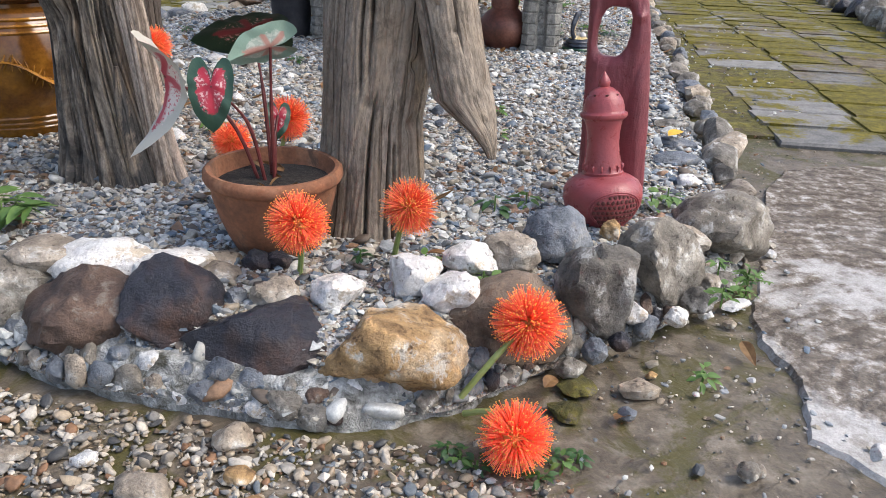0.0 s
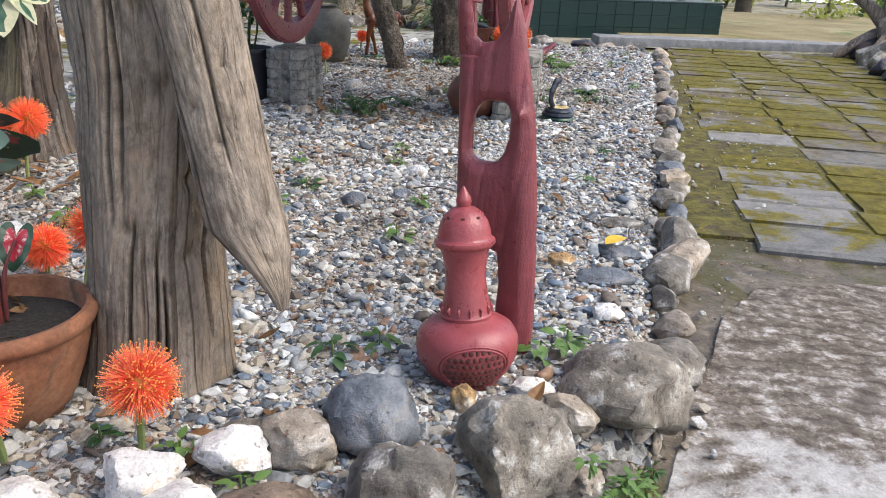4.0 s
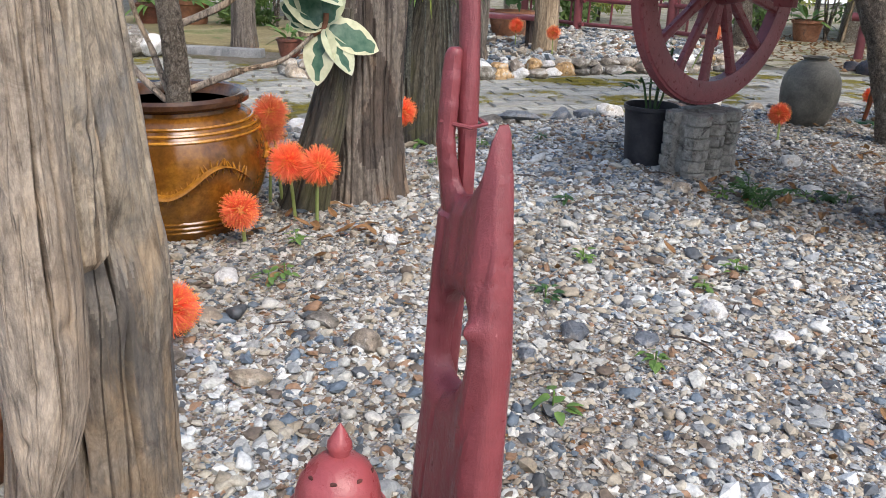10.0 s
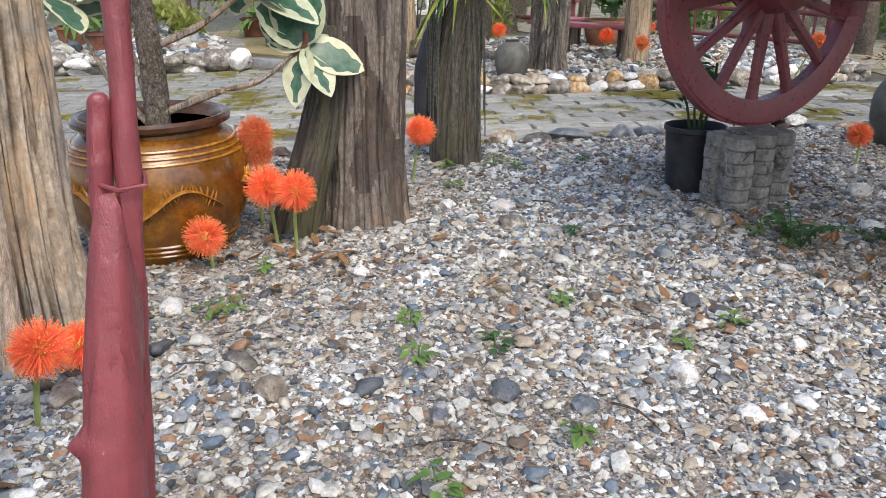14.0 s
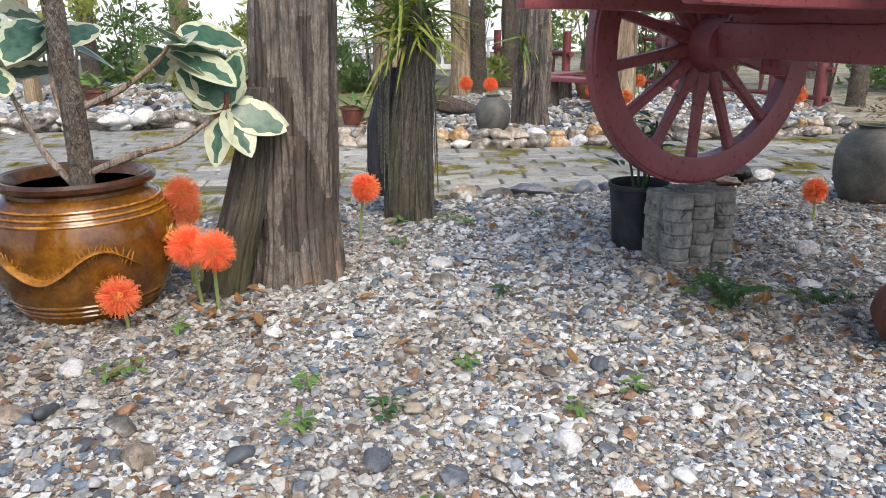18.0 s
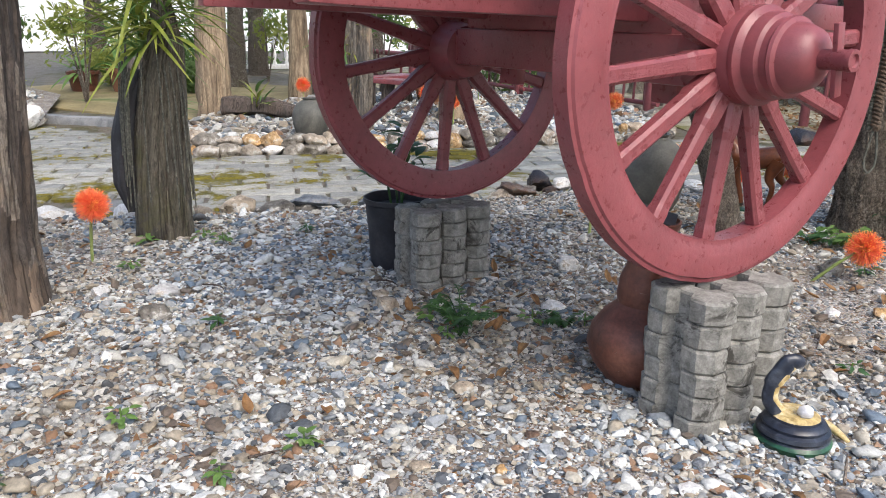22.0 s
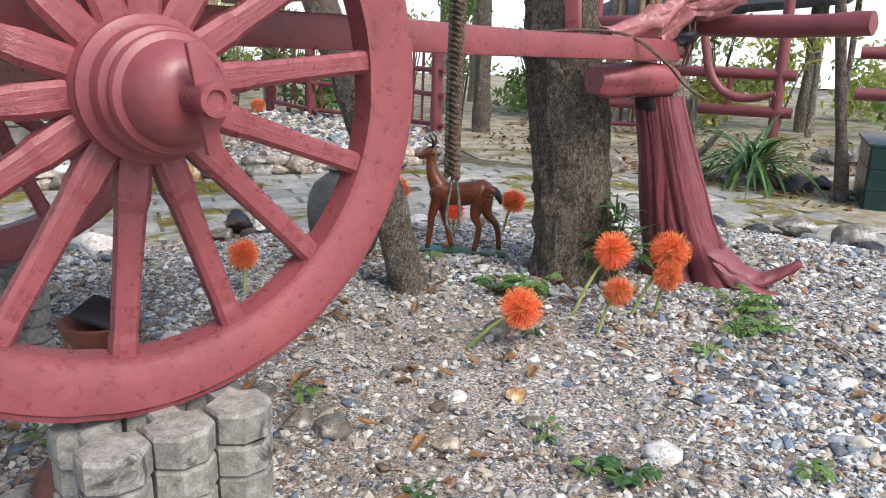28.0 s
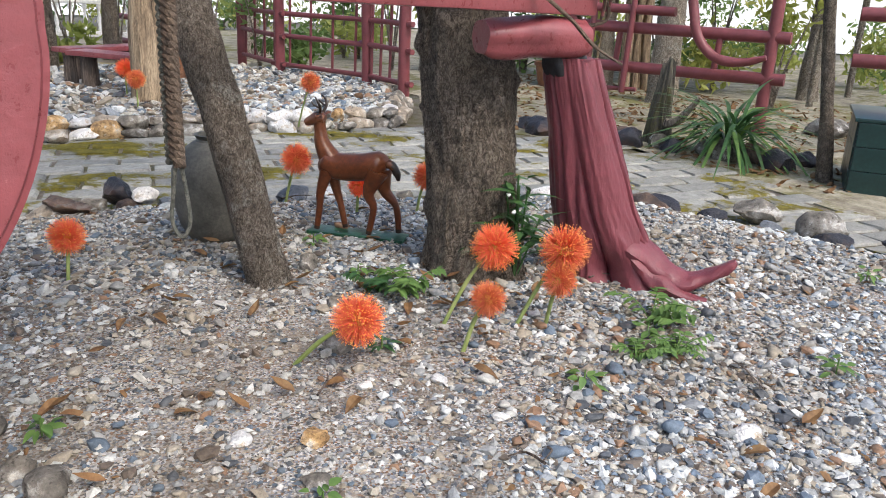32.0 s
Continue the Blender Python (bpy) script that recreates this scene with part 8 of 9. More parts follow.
# ---- statues ----
def cobra():
    base = lathe([(0.106, 0), (0.115, 0.010), (0.117, 0.024), (0.110, 0.034), (0.104, 0.038), (0.112, 0.048), (0.108, 0.060), (0.096, 0.066), (0.098, 0.076), (0.090, 0.086), (0.076, 0.090), (0.074, 0.098), (0.062, 0.106), (0.045, 0.109), (0.02, 0.109)], 40)
    bm = bmesh.new()
    shapes = [(base, None), (tube(bent([(-0.060, 0.0, 0.105), (-0.092, 0.0, 0.15), (-0.088, 0.0, 0.205), (-0.062, 0.0, 0.25), (-0.038, 0.0, 0.278), (0.004, 0.0, 0.272)], 6), [0.014] * 6 + [0.014] * 6 + [0.018] * 6 + [0.019] * 6 + [0.016] * 4 + [0.013, 0.011, 0.006], 18, 0, 0, 1.5), 1),
              (tube(bent([(-0.046, 0.0, 0.108), (-0.079, 0.0, 0.152), (-0.075, 0.0, 0.205), (-0.050, 0.0, 0.245), (-0.030, 0.0, 0.264)], 6), [0.011] * 6 + [0.012] * 6 + [0.016] * 6 + [0.012] * 7, 14, 0, 0, 1.45), 2), (rock(0.024, 0.024, 0.022, 3, 3, 0, 0.02), 3),
              (tube(bent([(0.07, 0.05, 0.05), (0.12, 0.03, 0.045), (0.15, -0.01, 0.03), (0.17, -0.03, 0.012)], 5), np.linspace(0.020, 0.006, 16).tolist(), 10), 4)]
    v, f, which = [], [], []
    for s, (shape, kind) in enumerate(shapes):
        n = len(v)
        pts = shape[0] if kind != 3 else [(x + 0.015, y - 0.03, z + 0.122) for x, y, z in shape[0]]
        v += pts
        for q in shape[1]:
            f.append(tuple(i + n for i in q))
            z = sum(pts[i][2] for i in q) / len(q)
            which.append({0: 1 if z < 0.030 else (0 if z < 0.100 else 2), 1: 0, 2: 2, 3: 3, 4: 2}[s])
    me = as_mesh("cobra_statue", (v, f))
    for x in (SNAKE_D, SNAKE_G, SNAKE_Y, PEARL):
        me.materials.append(x)
    me.polygons.foreach_set("material_index", which)
    return whole("cobra_statue", me, [SNAKE_D], "small glazed coiled cobra statue, dark blue and green, on gravel", "statue", pose(0.985, 6.215, 0.178, 0, 0, 50))


cobra()


def deer():
    """A standing deer figure in one mesh; its own +x is forward."""
    def limb(pts, rad, n=14, squash=1.0):
        return tube(bent(pts, 5), np.interp(np.linspace(0, 1, (len(pts) - 1) * 5 + 1), np.linspace(0, 1, len(rad)), rad).tolist(), n, 0, 0, squash)
    parts = [limb([(-0.21, 0, 0.42), (-0.17, 0, 0.43), (-0.05, 0, 0.405), (0.08, 0, 0.40), (0.16, 0, 0.425), (0.19, 0, 0.44)], [0.03, 0.080, 0.082, 0.080, 0.078, 0.03], 20),
             limb([(0.13, 0, 0.43), (0.18, 0, 0.52), (0.195, 0, 0.60), (0.20, 0, 0.655)], [0.072, 0.048, 0.036, 0.036]),
             limb([(0.165, 0, 0.665), (0.205, 0, 0.672), (0.25, 0, 0.655), (0.285, 0, 0.64)], [0.028, 0.043, 0.03, 0.019])]
    for s in (-1, 1):
        parts.append(limb([(0.14, s * 0.035, 0.38), (0.145 + s * 0.035, s * 0.042, 0.24), (0.135 + s * 0.05, s * 0.042, 0.16), (0.13 + s * 0.075, s * 0.042, 0.02)], [0.045, 0.026, 0.020, 0.018], 12))
        parts.append(limb([(-0.17, s * 0.035, 0.40), (-0.155 + s * 0.035, s * 0.045, 0.27), (-0.205 + s * 0.055, s * 0.045, 0.18), (-0.20 + s * 0.08, s * 0.045, 0.02)], [0.068, 0.036, 0.021, 0.018], 12))
        parts.append(limb([(0.185, s * 0.03, 0.69), (0.175, s * 0.075, 0.70), (0.17, s * 0.10, 0.695)], [0.014, 0.02, 0.004], 10, 0.5))
        parts.append(limb([(0.19, s * 0.02, 0.70), (0.175, s * 0.045, 0.74), (0.185, s * 0.06, 0.775), (0.205, s * 0.05, 0.80)], [0.010, 0.009, 0.007, 0.003], 8))
        parts.append(limb([(0.178, s * 0.045, 0.738), (0.21, s * 0.055, 0.755), (0.225, s * 0.055, 0.775)], [0.007, 0.006, 0.003], 8))
    parts.append(limb([(-0.20, 0, 0.445), (-0.245, 0, 0.43), (-0.275, 0, 0.385), (-0.285, 0, 0.345)], [0.03, 0.026, 0.022, 0.008], 10))
    parts.append(shifted(block(0.60, 0.15, 0.02, 0.005), Matrix.Translation((-0.04, 0, 0))))
    v, f = joined(*parts)
    me = as_mesh("deer_statue", (v, f))
    for x in (DEER, DEER_D, SNAKE_G):
        me.materials.append(x)
    co = np.array(v)
    which = []
    for q in f:
        c = co[list(q)].mean(0)
        which.append(2 if c[2] < 0.012 else (1 if c[2] < 0.05 or c[2] > 0.705 or (c[0] < -0.25 and c[2] > 0.3) or (0.335 > c[2] > 0.30 and abs(c[1]) < 0.04 and -0.1 < c[0] < 0.1) else 0))
    me.polygons.foreach_set("material_index", which)
    return whole("deer_statue", me, [DEER], "varnished brown deer statue with dark antlers on a green base", "statue", pose(-0.715, 9.025, 0.195, 0, 0, 208) @ Matrix.Scale(0.9, 4))


deer()


# ---- beyond the bed ----
TREE_LEAF = leaf_mat("tree_leaf", (0.08, 0.15, 0.045), (0.26, 0.36, 0.13), 0.5, 1.2, sheen=0.6)
# Lighter copy of the tree leaf, with sunshine mixed into its colour.
TREE_LEAF_Y = leaf_mat("sun_tinted_leaf", (0.20, 0.25, 0.055), (0.52, 0.53, 0.17), 0.5, 1.2, sheen=0.6)
TRUNK_T = wood_mat("tan_bark", (0.13, 0.09, 0.055), (0.30, 0.22, 0.14), (0.46, 0.36, 0.24), (0.20, 0.15, 0.10), grain=10)


def tree(x, y, r, h, mat, seed, label, crown=1.3, leaf=0.13, count=900, lean=(0.0, 0.0), tilt=(0.0, 0.0)):
    rg = random.Random(seed)
    t = thing("tree", label, "tree", pose(x, y, rise(y) - 0.05, tilt[0], tilt[1]))
    pts = [(lean[0] * k * k * h, lean[1] * k * k * h, k * h) for k in (0, 0.08, 0.2, 0.35, 0.55, 0.8, 1.0)]
    part("trunk", tube(bent(pts, 4), np.interp(np.linspace(0, 1, 25), [0, 0.08, 0.2, 1], [r * 1.35, r * 1.08, r, r * 0.55]).tolist(), 18, 0.25, seed), mat, t)
    top = Vector(pts[-1])
    for k in range(4):
        a = k * 1.57 + rg.uniform(-0.5, 0.5)
        part("limb", tube(bent([tuple(top * 0.82), tuple(top * 0.95 + Vector((math.cos(a), math.sin(a), 0.2)) * crown * 0.45), tuple(top + Vector((math.cos(a), math.sin(a), 0.5)) * crown * 0.75)], 4), np.linspace(r * 0.4, r * 0.1, 9).tolist(), 8, 0.2, k), mat, t)
    part("crown", leaf_cloud(seed, count, (crown, crown, crown * 0.65), leaf), TREE_LEAF, t, at=Matrix.Translation(top + Vector((0, 0, crown * 0.35))))
    return t


TREES = [(-9.3, 10.5, 0.17, 4.8, TRUNK_T, "pale straight tree trunk rising from the far bed"), (-9.95, 11.3, 0.15, 5.0, BARK_D, "dark tree behind the far bed"), (-5.62, 10.55, 0.165, 4.6, TRUNK_T, "tan-barked tree on the far bed"),
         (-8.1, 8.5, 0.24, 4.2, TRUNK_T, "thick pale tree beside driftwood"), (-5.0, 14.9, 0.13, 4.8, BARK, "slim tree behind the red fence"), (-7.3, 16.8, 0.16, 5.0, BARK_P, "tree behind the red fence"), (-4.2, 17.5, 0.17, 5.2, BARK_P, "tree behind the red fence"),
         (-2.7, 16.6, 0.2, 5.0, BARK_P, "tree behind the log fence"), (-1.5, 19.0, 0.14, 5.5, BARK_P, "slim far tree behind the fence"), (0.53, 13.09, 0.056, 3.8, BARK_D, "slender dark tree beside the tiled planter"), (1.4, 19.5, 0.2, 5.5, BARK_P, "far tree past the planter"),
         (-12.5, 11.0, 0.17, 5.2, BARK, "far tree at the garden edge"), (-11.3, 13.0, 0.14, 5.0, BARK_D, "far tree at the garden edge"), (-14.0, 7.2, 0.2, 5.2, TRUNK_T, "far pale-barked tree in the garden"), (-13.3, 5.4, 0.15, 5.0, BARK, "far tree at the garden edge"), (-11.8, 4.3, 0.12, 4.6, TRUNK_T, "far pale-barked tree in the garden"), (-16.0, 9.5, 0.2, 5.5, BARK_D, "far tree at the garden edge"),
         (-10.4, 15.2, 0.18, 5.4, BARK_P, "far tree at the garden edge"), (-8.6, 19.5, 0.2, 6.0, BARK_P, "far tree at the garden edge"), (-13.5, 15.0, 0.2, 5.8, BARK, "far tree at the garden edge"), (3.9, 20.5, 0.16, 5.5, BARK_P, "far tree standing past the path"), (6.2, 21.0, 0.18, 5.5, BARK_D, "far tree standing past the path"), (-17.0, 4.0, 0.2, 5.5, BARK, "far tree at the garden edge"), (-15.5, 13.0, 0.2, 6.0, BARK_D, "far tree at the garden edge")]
for k, (x, y, r, h, mat, lab) in enumerate(TREES):
    tree(x, y, r, h, mat, 200 + k, lab, 1.1 + 0.25 * (k % 3), 0.12, 500, (0.02 * ((k % 3) - 1) * (k != 9), 0.015 * ((k % 4) - 1.5) * (k != 9)), (5.5, -7.0) if k == 9 else (0.0, 0.0))

BUSHES = [(-3.5, 24, 0.8), (-1.8, 25.5, 0.9), (-0.3, 24.5, 0.75), (1.5, 26, 0.95), (3.2, 24.8, 0.8), (5.0, 26.5, 0.95), (6.8, 25, 0.85), (8.8, 26, 0.9), (-5.5, 26, 0.9), (-4.5, 20, 0.9), (-1.0, 22, 0.9), (1.2, 18.8, 0.8), (2.6, 20, 0.9), (4.8, 22, 1.1), (-7.5, 21, 1.2), (-11, 18, 1.6), (-14, 17.5, 1.7), (-17.5, 14.5, 1.7), (-18.5, 10.5, 1.6), (-19, 6.5, 1.6), (-18, 2.5, 1.6), (-15.5, 6.0, 0.8), (-12.7, 6.6, 0.7), (-12.0, 9.7, 0.6), (-13.8, 9.0, 0.8), (-15.8, 11.2, 1.0), (-9.6, 17.2, 0.9), (-6.3, 18.3, 1.0), (-3.0, 18.6, 0.9), (0.2, 18.6, 0.8), (7.8, 20, 1.5), (-20, 0, 1.6), (-10.8, 12.0, 0.5), (-8.6, 14.9, 0.6)] + [(-3 + 23 * math.cos(a), 6 + 19 * math.sin(a), 1.0 + 0.3 * math.sin(a * 5)) for a in [radians(28 + 9.5 * k) for k in range(17)]]
for k, (x, y, s) in enumerate(BUSHES):
    t = thing("bush", "green leafy bush in sunlight at the garden's edge" if k % 2 else "yellow-green leafy bush at the garden's edge", "bush", pose(x, y, rise(y)))
    part("stem", tube([(0, 0, -0.05), (0.05, 0, s * 0.4)], [0.05 * s, 0.03 * s], 8, 0.2, k), BARK_D, t)
    part("foliage", leaf_cloud(400 + k, 520, (s, s, s * 0.62), 0.085, s * 0.55, 0.15), TREE_LEAF_Y if k % 2 == 0 else TREE_LEAF, t)

# taller shrubs between the far trunks
for k in range(20):
    a, r = radians(14 + 4.0 * k), 13.5 + 4.0 * ((k * 7) % 5) / 4
    x, y, h = 1.9 - r * math.sin(a), 4.0 + r * math.cos(a), 1.0 + 0.5 * ((k * 3) % 4) / 3
    t = thing("shrub", "tall thin shrub with yellow-green leaves coloured as if sunlit" if k % 3 == 0 else "tall thin dark green shrub", "shrub", pose(x, y, rise(y)))
    for q in range(4):
        b = q * 1.6 + k
        part("stem", tube(bent([(0, 0, -0.05), (0.12 * math.cos(b), 0.12 * math.sin(b), h * 0.6), (0.35 * math.cos(b), 0.35 * math.sin(b), h * 1.3)], 3), [0.022, 0.02, 0.018, 0.015, 0.012, 0.008, 0.005], 6), BARK, t)
    part("foliage", leaf_cloud(700 + k, 230, (0.55, 0.55, 0.6), 0.075, h + 0.15, 0.2), TREE_LEAF_Y if k % 3 == 0 else TREE_LEAF, t)

# tiled planter at the end of the path, its kerb, and the pot on it
pl = thing("tiled_planter", "long dark green glazed-tile planter wall at the path's end", "planter", pose(0.75, 12.84, 0.08, 0, 0, 17))
part("core", block(3.30, 0.95, 0.56, 0.01), GROUT, pl, at=pose(1.65, 0.49, 0.28))
for i in range(11):
    for j in range(3):
        part("tile", block(0.292, 0.012, 0.180, 0.004), GTILE, pl, at=pose(0.15 + i * 0.30, -0.002, 0.094 + j * 0.186), smooth=False)
for i in range(3):
    for j in range(3):
        part("tile", block(0.012, 0.292, 0.180, 0.004), GTILE, pl, at=pose(-0.004, 0.17 + i * 0.30, 0.094 + j * 0.186), smooth=False)
part("coping", block(3.36, 1.0, 0.03, 0.008), GTILE, pl, at=pose(1.65, 0.49, 0.575))
t = thing("flower_pot", "bright pink plastic planter pot standing on the green tiled planter", "flower pot", pose(1.12, 13.24, 0.671, 0, 0, 17) @ Matrix.Diagonal((1.1, 1.1, 1.25, 1)))
part("pot", lathe([(0.20, 0), (0.22, 0.01), (0.25, 0.14), (0.28, 0.145), (0.285, 0.19), (0.265, 0.19), (0.24, 0.13)], 32), PINKPOT, t)
part("soil", lathe([(0.245, 0.14), (0.25, 0.165), (0.02, 0.17)], 24), POTTING, t)
part("leaves", shifted(clump(77, 26, 0.16, 0.1, 0.2, 0.05, 0.4), Matrix.Translation((0, 0, 0.17))), LEAF, t)
tagged(part("kerb_step", block(4.4, 0.42, 0.16, 0.02, 0.01, 3, 8), KERB, None, at=pose(4.0, 12.75, 0.14, 0, 0, 10)), "grey concrete step across the path's end", "step", kind="structure")
GARDEN = [(-3.3, 12.65), (-1.2, 13.0), (0.5, 12.35), (1.2, 12.0), (2.4, 11.9), (8, 13.2), (16, 20), (12, 30), (-18, 30), (-19, 14), (-10, 13.2), (-7.2, 14.75), (-5.0, 14.1), (-4.1, 13.2)]
tagged(part("ground_garden", slab_shape(GARDEN, 0.099, 0.02), LITTER), "tan sandy ground strewn with dry leaves behind the beds", "ground", kind="structure")
pebbles("leaf_litter", [(-3.2, 12.7), (-1.2, 13.05), (0.5, 12.5), (2.4, 13.8), (3.5, 18), (-6, 18), (-4.6, 14.2)], 60, 0.022, 1, 61, lambda x, y: 0.0 * x + 0.104, "dry brown leaf litter and chips behind the fence", flat=0.2, mat=DRY, spread=1.7)
tagged(part("terrace", block(9.0, 7.0, 0.10, 0.02), GRASS, None, at=pose(6.2, 16.8, 0.14, 0, 0, 10)), "pale sandy terrace behind the step", "ground", kind="structure")

# boulders and roots along the far side of the path
side = thing("stone_border_right", "row of grey boulders along the far side of the mossy path", "stone border", kind="structure")
rg = random.Random(77)
for k in range(15):
    u = k / 14
    x, y = 4.05 + 1.25 * u + rg.uniform(-0.06, 0.06), 6.2 + 5.9 * u
    s = rg.uniform(0.17, 0.27)
    part("stone", rock(s * 0.9, s * 1.1, s * rg.uniform(0.7, 1.1), 800 + k, 3), STONE[rg.choice(["grey", "grey", "blue", "dark"])], side, at=pose(x + 0.12, y, 0.17, rg.uniform(-15, 15), rg.uniform(-15, 15), rg.uniform(0, 180)))
t = thing("driftwood", "big grey fallen trunk with spread roots beside the step", "driftwood")
part("log", tube(bent([(5.6, 12.1, 0.42), (6.2, 11.9, 0.6), (7.0, 11.6, 0.66), (8.2, 11.2, 0.7)], 6), [0.22, 0.26, 0.28, 0.29] + [0.3] * 15, 24, 0.25, 6), WOOD_A, t)
for k, (dx, dy, z) in enumerate([(-0.6, 0.0, 0.05), (-0.35, -0.5, 0.05), (-0.3, 0.5, 0.1), (-0.5, 0.2, 1.0), (-0.2, 0.0, 1.3)]):
    part("root", tube(bent([(5.75, 12.1, 0.45), (5.75 + dx * 0.5, 12.1 + dy * 0.5, 0.35 + z * 0.4), (5.6 + dx, 12.1 + dy, z)], 5), np.linspace(0.14, 0.04, 11).tolist(), 12, 0.3, k), WOOD_A, t)
t = thing("strap_leaf_plant", "dark green strap-leaved lily clump beside the boulders", "plant", pose(5.0, 8.9, 0.12))
for k in range(22):
    a = k * 2.4
    part("leaf", leaf_shape(0.55 + 0.15 * math.sin(k), 0.055, 0.5, 0.2, 8), LEAF_D, t, at=pose(0, 0, 0.1, 0, -58 + 12 * math.sin(k * 1.7), math.degrees(a)))


# banyan-like cluster of pale hanging roots
t = thing("tree", "tree with pale tan hanging roots behind the log fence", "tree", pose(-3.9, 17.6, 0.05))
rg = random.Random(14)
for k in range(13):
    a, r = rg.uniform(0, 6.28), rg.uniform(0.08, 0.42)
    x, y = r * math.cos(a), r * math.sin(a)
    part("hanging_root", tube(bent([(x * 1.25, y * 1.25, 0), (x, y, 0.8), (x * 0.9 + rg.uniform(-0.05, 0.05), y * 0.9, 1.8), (x * 0.6, y * 0.6, 3.4)], 4), rg.uniform(0.03, 0.075), 10, 0.3, k), TRUNK_T, t)
part("crown", leaf_cloud(67, 500, (1.4, 1.4, 0.7), 0.11), TREE_LEAF, t, at=pose(0, 0, 3.9))

# red fences of logs
def log_bar(a, b, r, seed=0, n=12):
    a, b = Vector(a), Vector(b)
    return tube([tuple(a.lerp(b, k / 5)) for k in range(6)], [r, r * 1.03, r * 0.98, r * 1.02, r, r * 0.97], n, 0.12, seed)


def fence(posts, rails, label, r=0.09, h=1.5, rr=0.06, pickets=0, past=0.18):
    t = thing("fence", label, "fence")
    for k, (x, y) in enumerate(posts):
        part("post", log_bar((x, y, rise(y) - 0.1), (x, y, rise(y) + h), r, k), RED_FENCE, t)
    for k in range(len(posts) - 1):
        (x0, y0), (x1, y1) = posts[k], posts[k + 1]
        d = Vector((x1 - x0, y1 - y0)).normalized() * past
        for q, z in enumerate(rails):
            part("rail", log_bar((x0 - d.x, y0 - d.y, z + 0.1), (x1 + d.x, y1 + d.y, z + 0.1 + 0.02 * (q % 2)), rr, k * 3 + q), RED_FENCE, t)
        for q in range(pickets):
            u = (q + 0.5) / pickets
            part("picket", log_bar((x0 + (x1 - x0) * u, y0 + (y1 - y0) * u, rails[0] + 0.1), (x0 + (x1 - x0) * u + 0.03, y0 + (y1 - y0) * u, rails[-1] + 0.1), rr * 0.55, q), RED_FENCE, t)
    return t


fence([(-0.75, 15.02), (-3.0, 14.65)], (0.60, 1.03), "heavy red-painted log fence with two rails", 0.064, 1.9, 0.064, 2)
fence([(1.25, 15.0), (3.6, 15.5)], (0.88, 1.31), "red-painted log fence with two rails behind the planter", 0.07, 1.6, 0.064, 0, 1.15)
fence([(-4.75, 13.55), (-5.65, 13.75), (-7.5, 13.7), (-9.2, 14.2)], (0.22, 0.62, 0.95, 1.25), "carved red-painted wooden fence on the far bed", 0.075, 1.55, 0.035, 4)
fence([(-9.4, 12.9), (-12.2, 13.4)], (0.3, 0.7), "far red-painted fence between trees", 0.08, 1.1, 0.05, 3)

# crooked branch and a small rack that hang on the log fence
t = thing("crooked_branch", "curved red-painted branch hooked over the log fence", "branch")
part("stem", tube(bent([(-1.62, 14.72, 1.75), (-1.55, 14.72, 1.42), (-1.45, 14.72, 1.10), (-1.25, 14.74, 0.90), (-0.98, 14.78, 0.86), (-0.72, 14.82, 0.93)], 6), np.interp(np.linspace(0, 1, 31), [0, 0.7, 1], [0.05, 0.055, 0.03]).tolist(), 12, 0.15, 4), RED_FENCE, t)
t = thing("wooden_rack", "small red-painted rack of rough sticks hung on the log fence", "rack")
for x in (-2.75, -2.25):
    part("stick", log_bar((x, 14.62, 0.42), (x + 0.03, 14.66, 1.45), 0.035, int(-x * 9)), RED_FENCE, t)
part("crossbar", log_bar((-3.05, 14.60, 1.36), (-1.75, 14.74, 1.34), 0.05, 5), RED_FENCE, t)
part("crossbar", log_bar((-2.85, 14.60, 0.44), (-2.1, 14.68, 0.46), 0.025, 6), RED_FENCE, t)

# benches, pots and stumps on the far bed
def bench(x, y, turn, label, ln=1.3):
    t = thing("bench", label, "bench", pose(x, y, 0.2, 0, 0, turn))
    part("seat", block(ln, 0.34, 0.06, 0.012, 0.008, 2, 5), RED, t, at=pose(0, 0, 0.40))
    for s in (-1, 1):
        part("leg", lathe([(0.11, 0), (0.10, 0.1), (0.095, 0.3), (0.10, 0.372)], 18, 0.08, s), WOOD_C, t, "sawn stump leg", pose(s * ln * 0.36, 0, 0))
    return t


bench(-6.6, 10.75, 20, "red plank bench on sawn stump legs, far bed")
bench(-7.6, 11.0, 100, "red plank bench on sawn stump legs, behind the jar", 1.1)
t = thing("flower_pot", "large ribbed terracotta pot with a dark leafy plant", "flower pot", pose(-7.3, 11.7, 0.19))
part("pot", lathe([(0.24, 0), (0.27, 0.02), (0.32, 0.2), (0.35, 0.36), (0.38, 0.37), (0.385, 0.42), (0.35, 0.42), (0.32, 0.36)], 36), TERRA, t)
part("soil", lathe([(0.32, 0.33), (0.33, 0.37), (0.02, 0.38)], 24), POTTING, t)
part("plant", leaf_cloud(91, 260, (0.42, 0.42, 0.45), 0.11, 0.85, 0.1), LEAF_D, t)
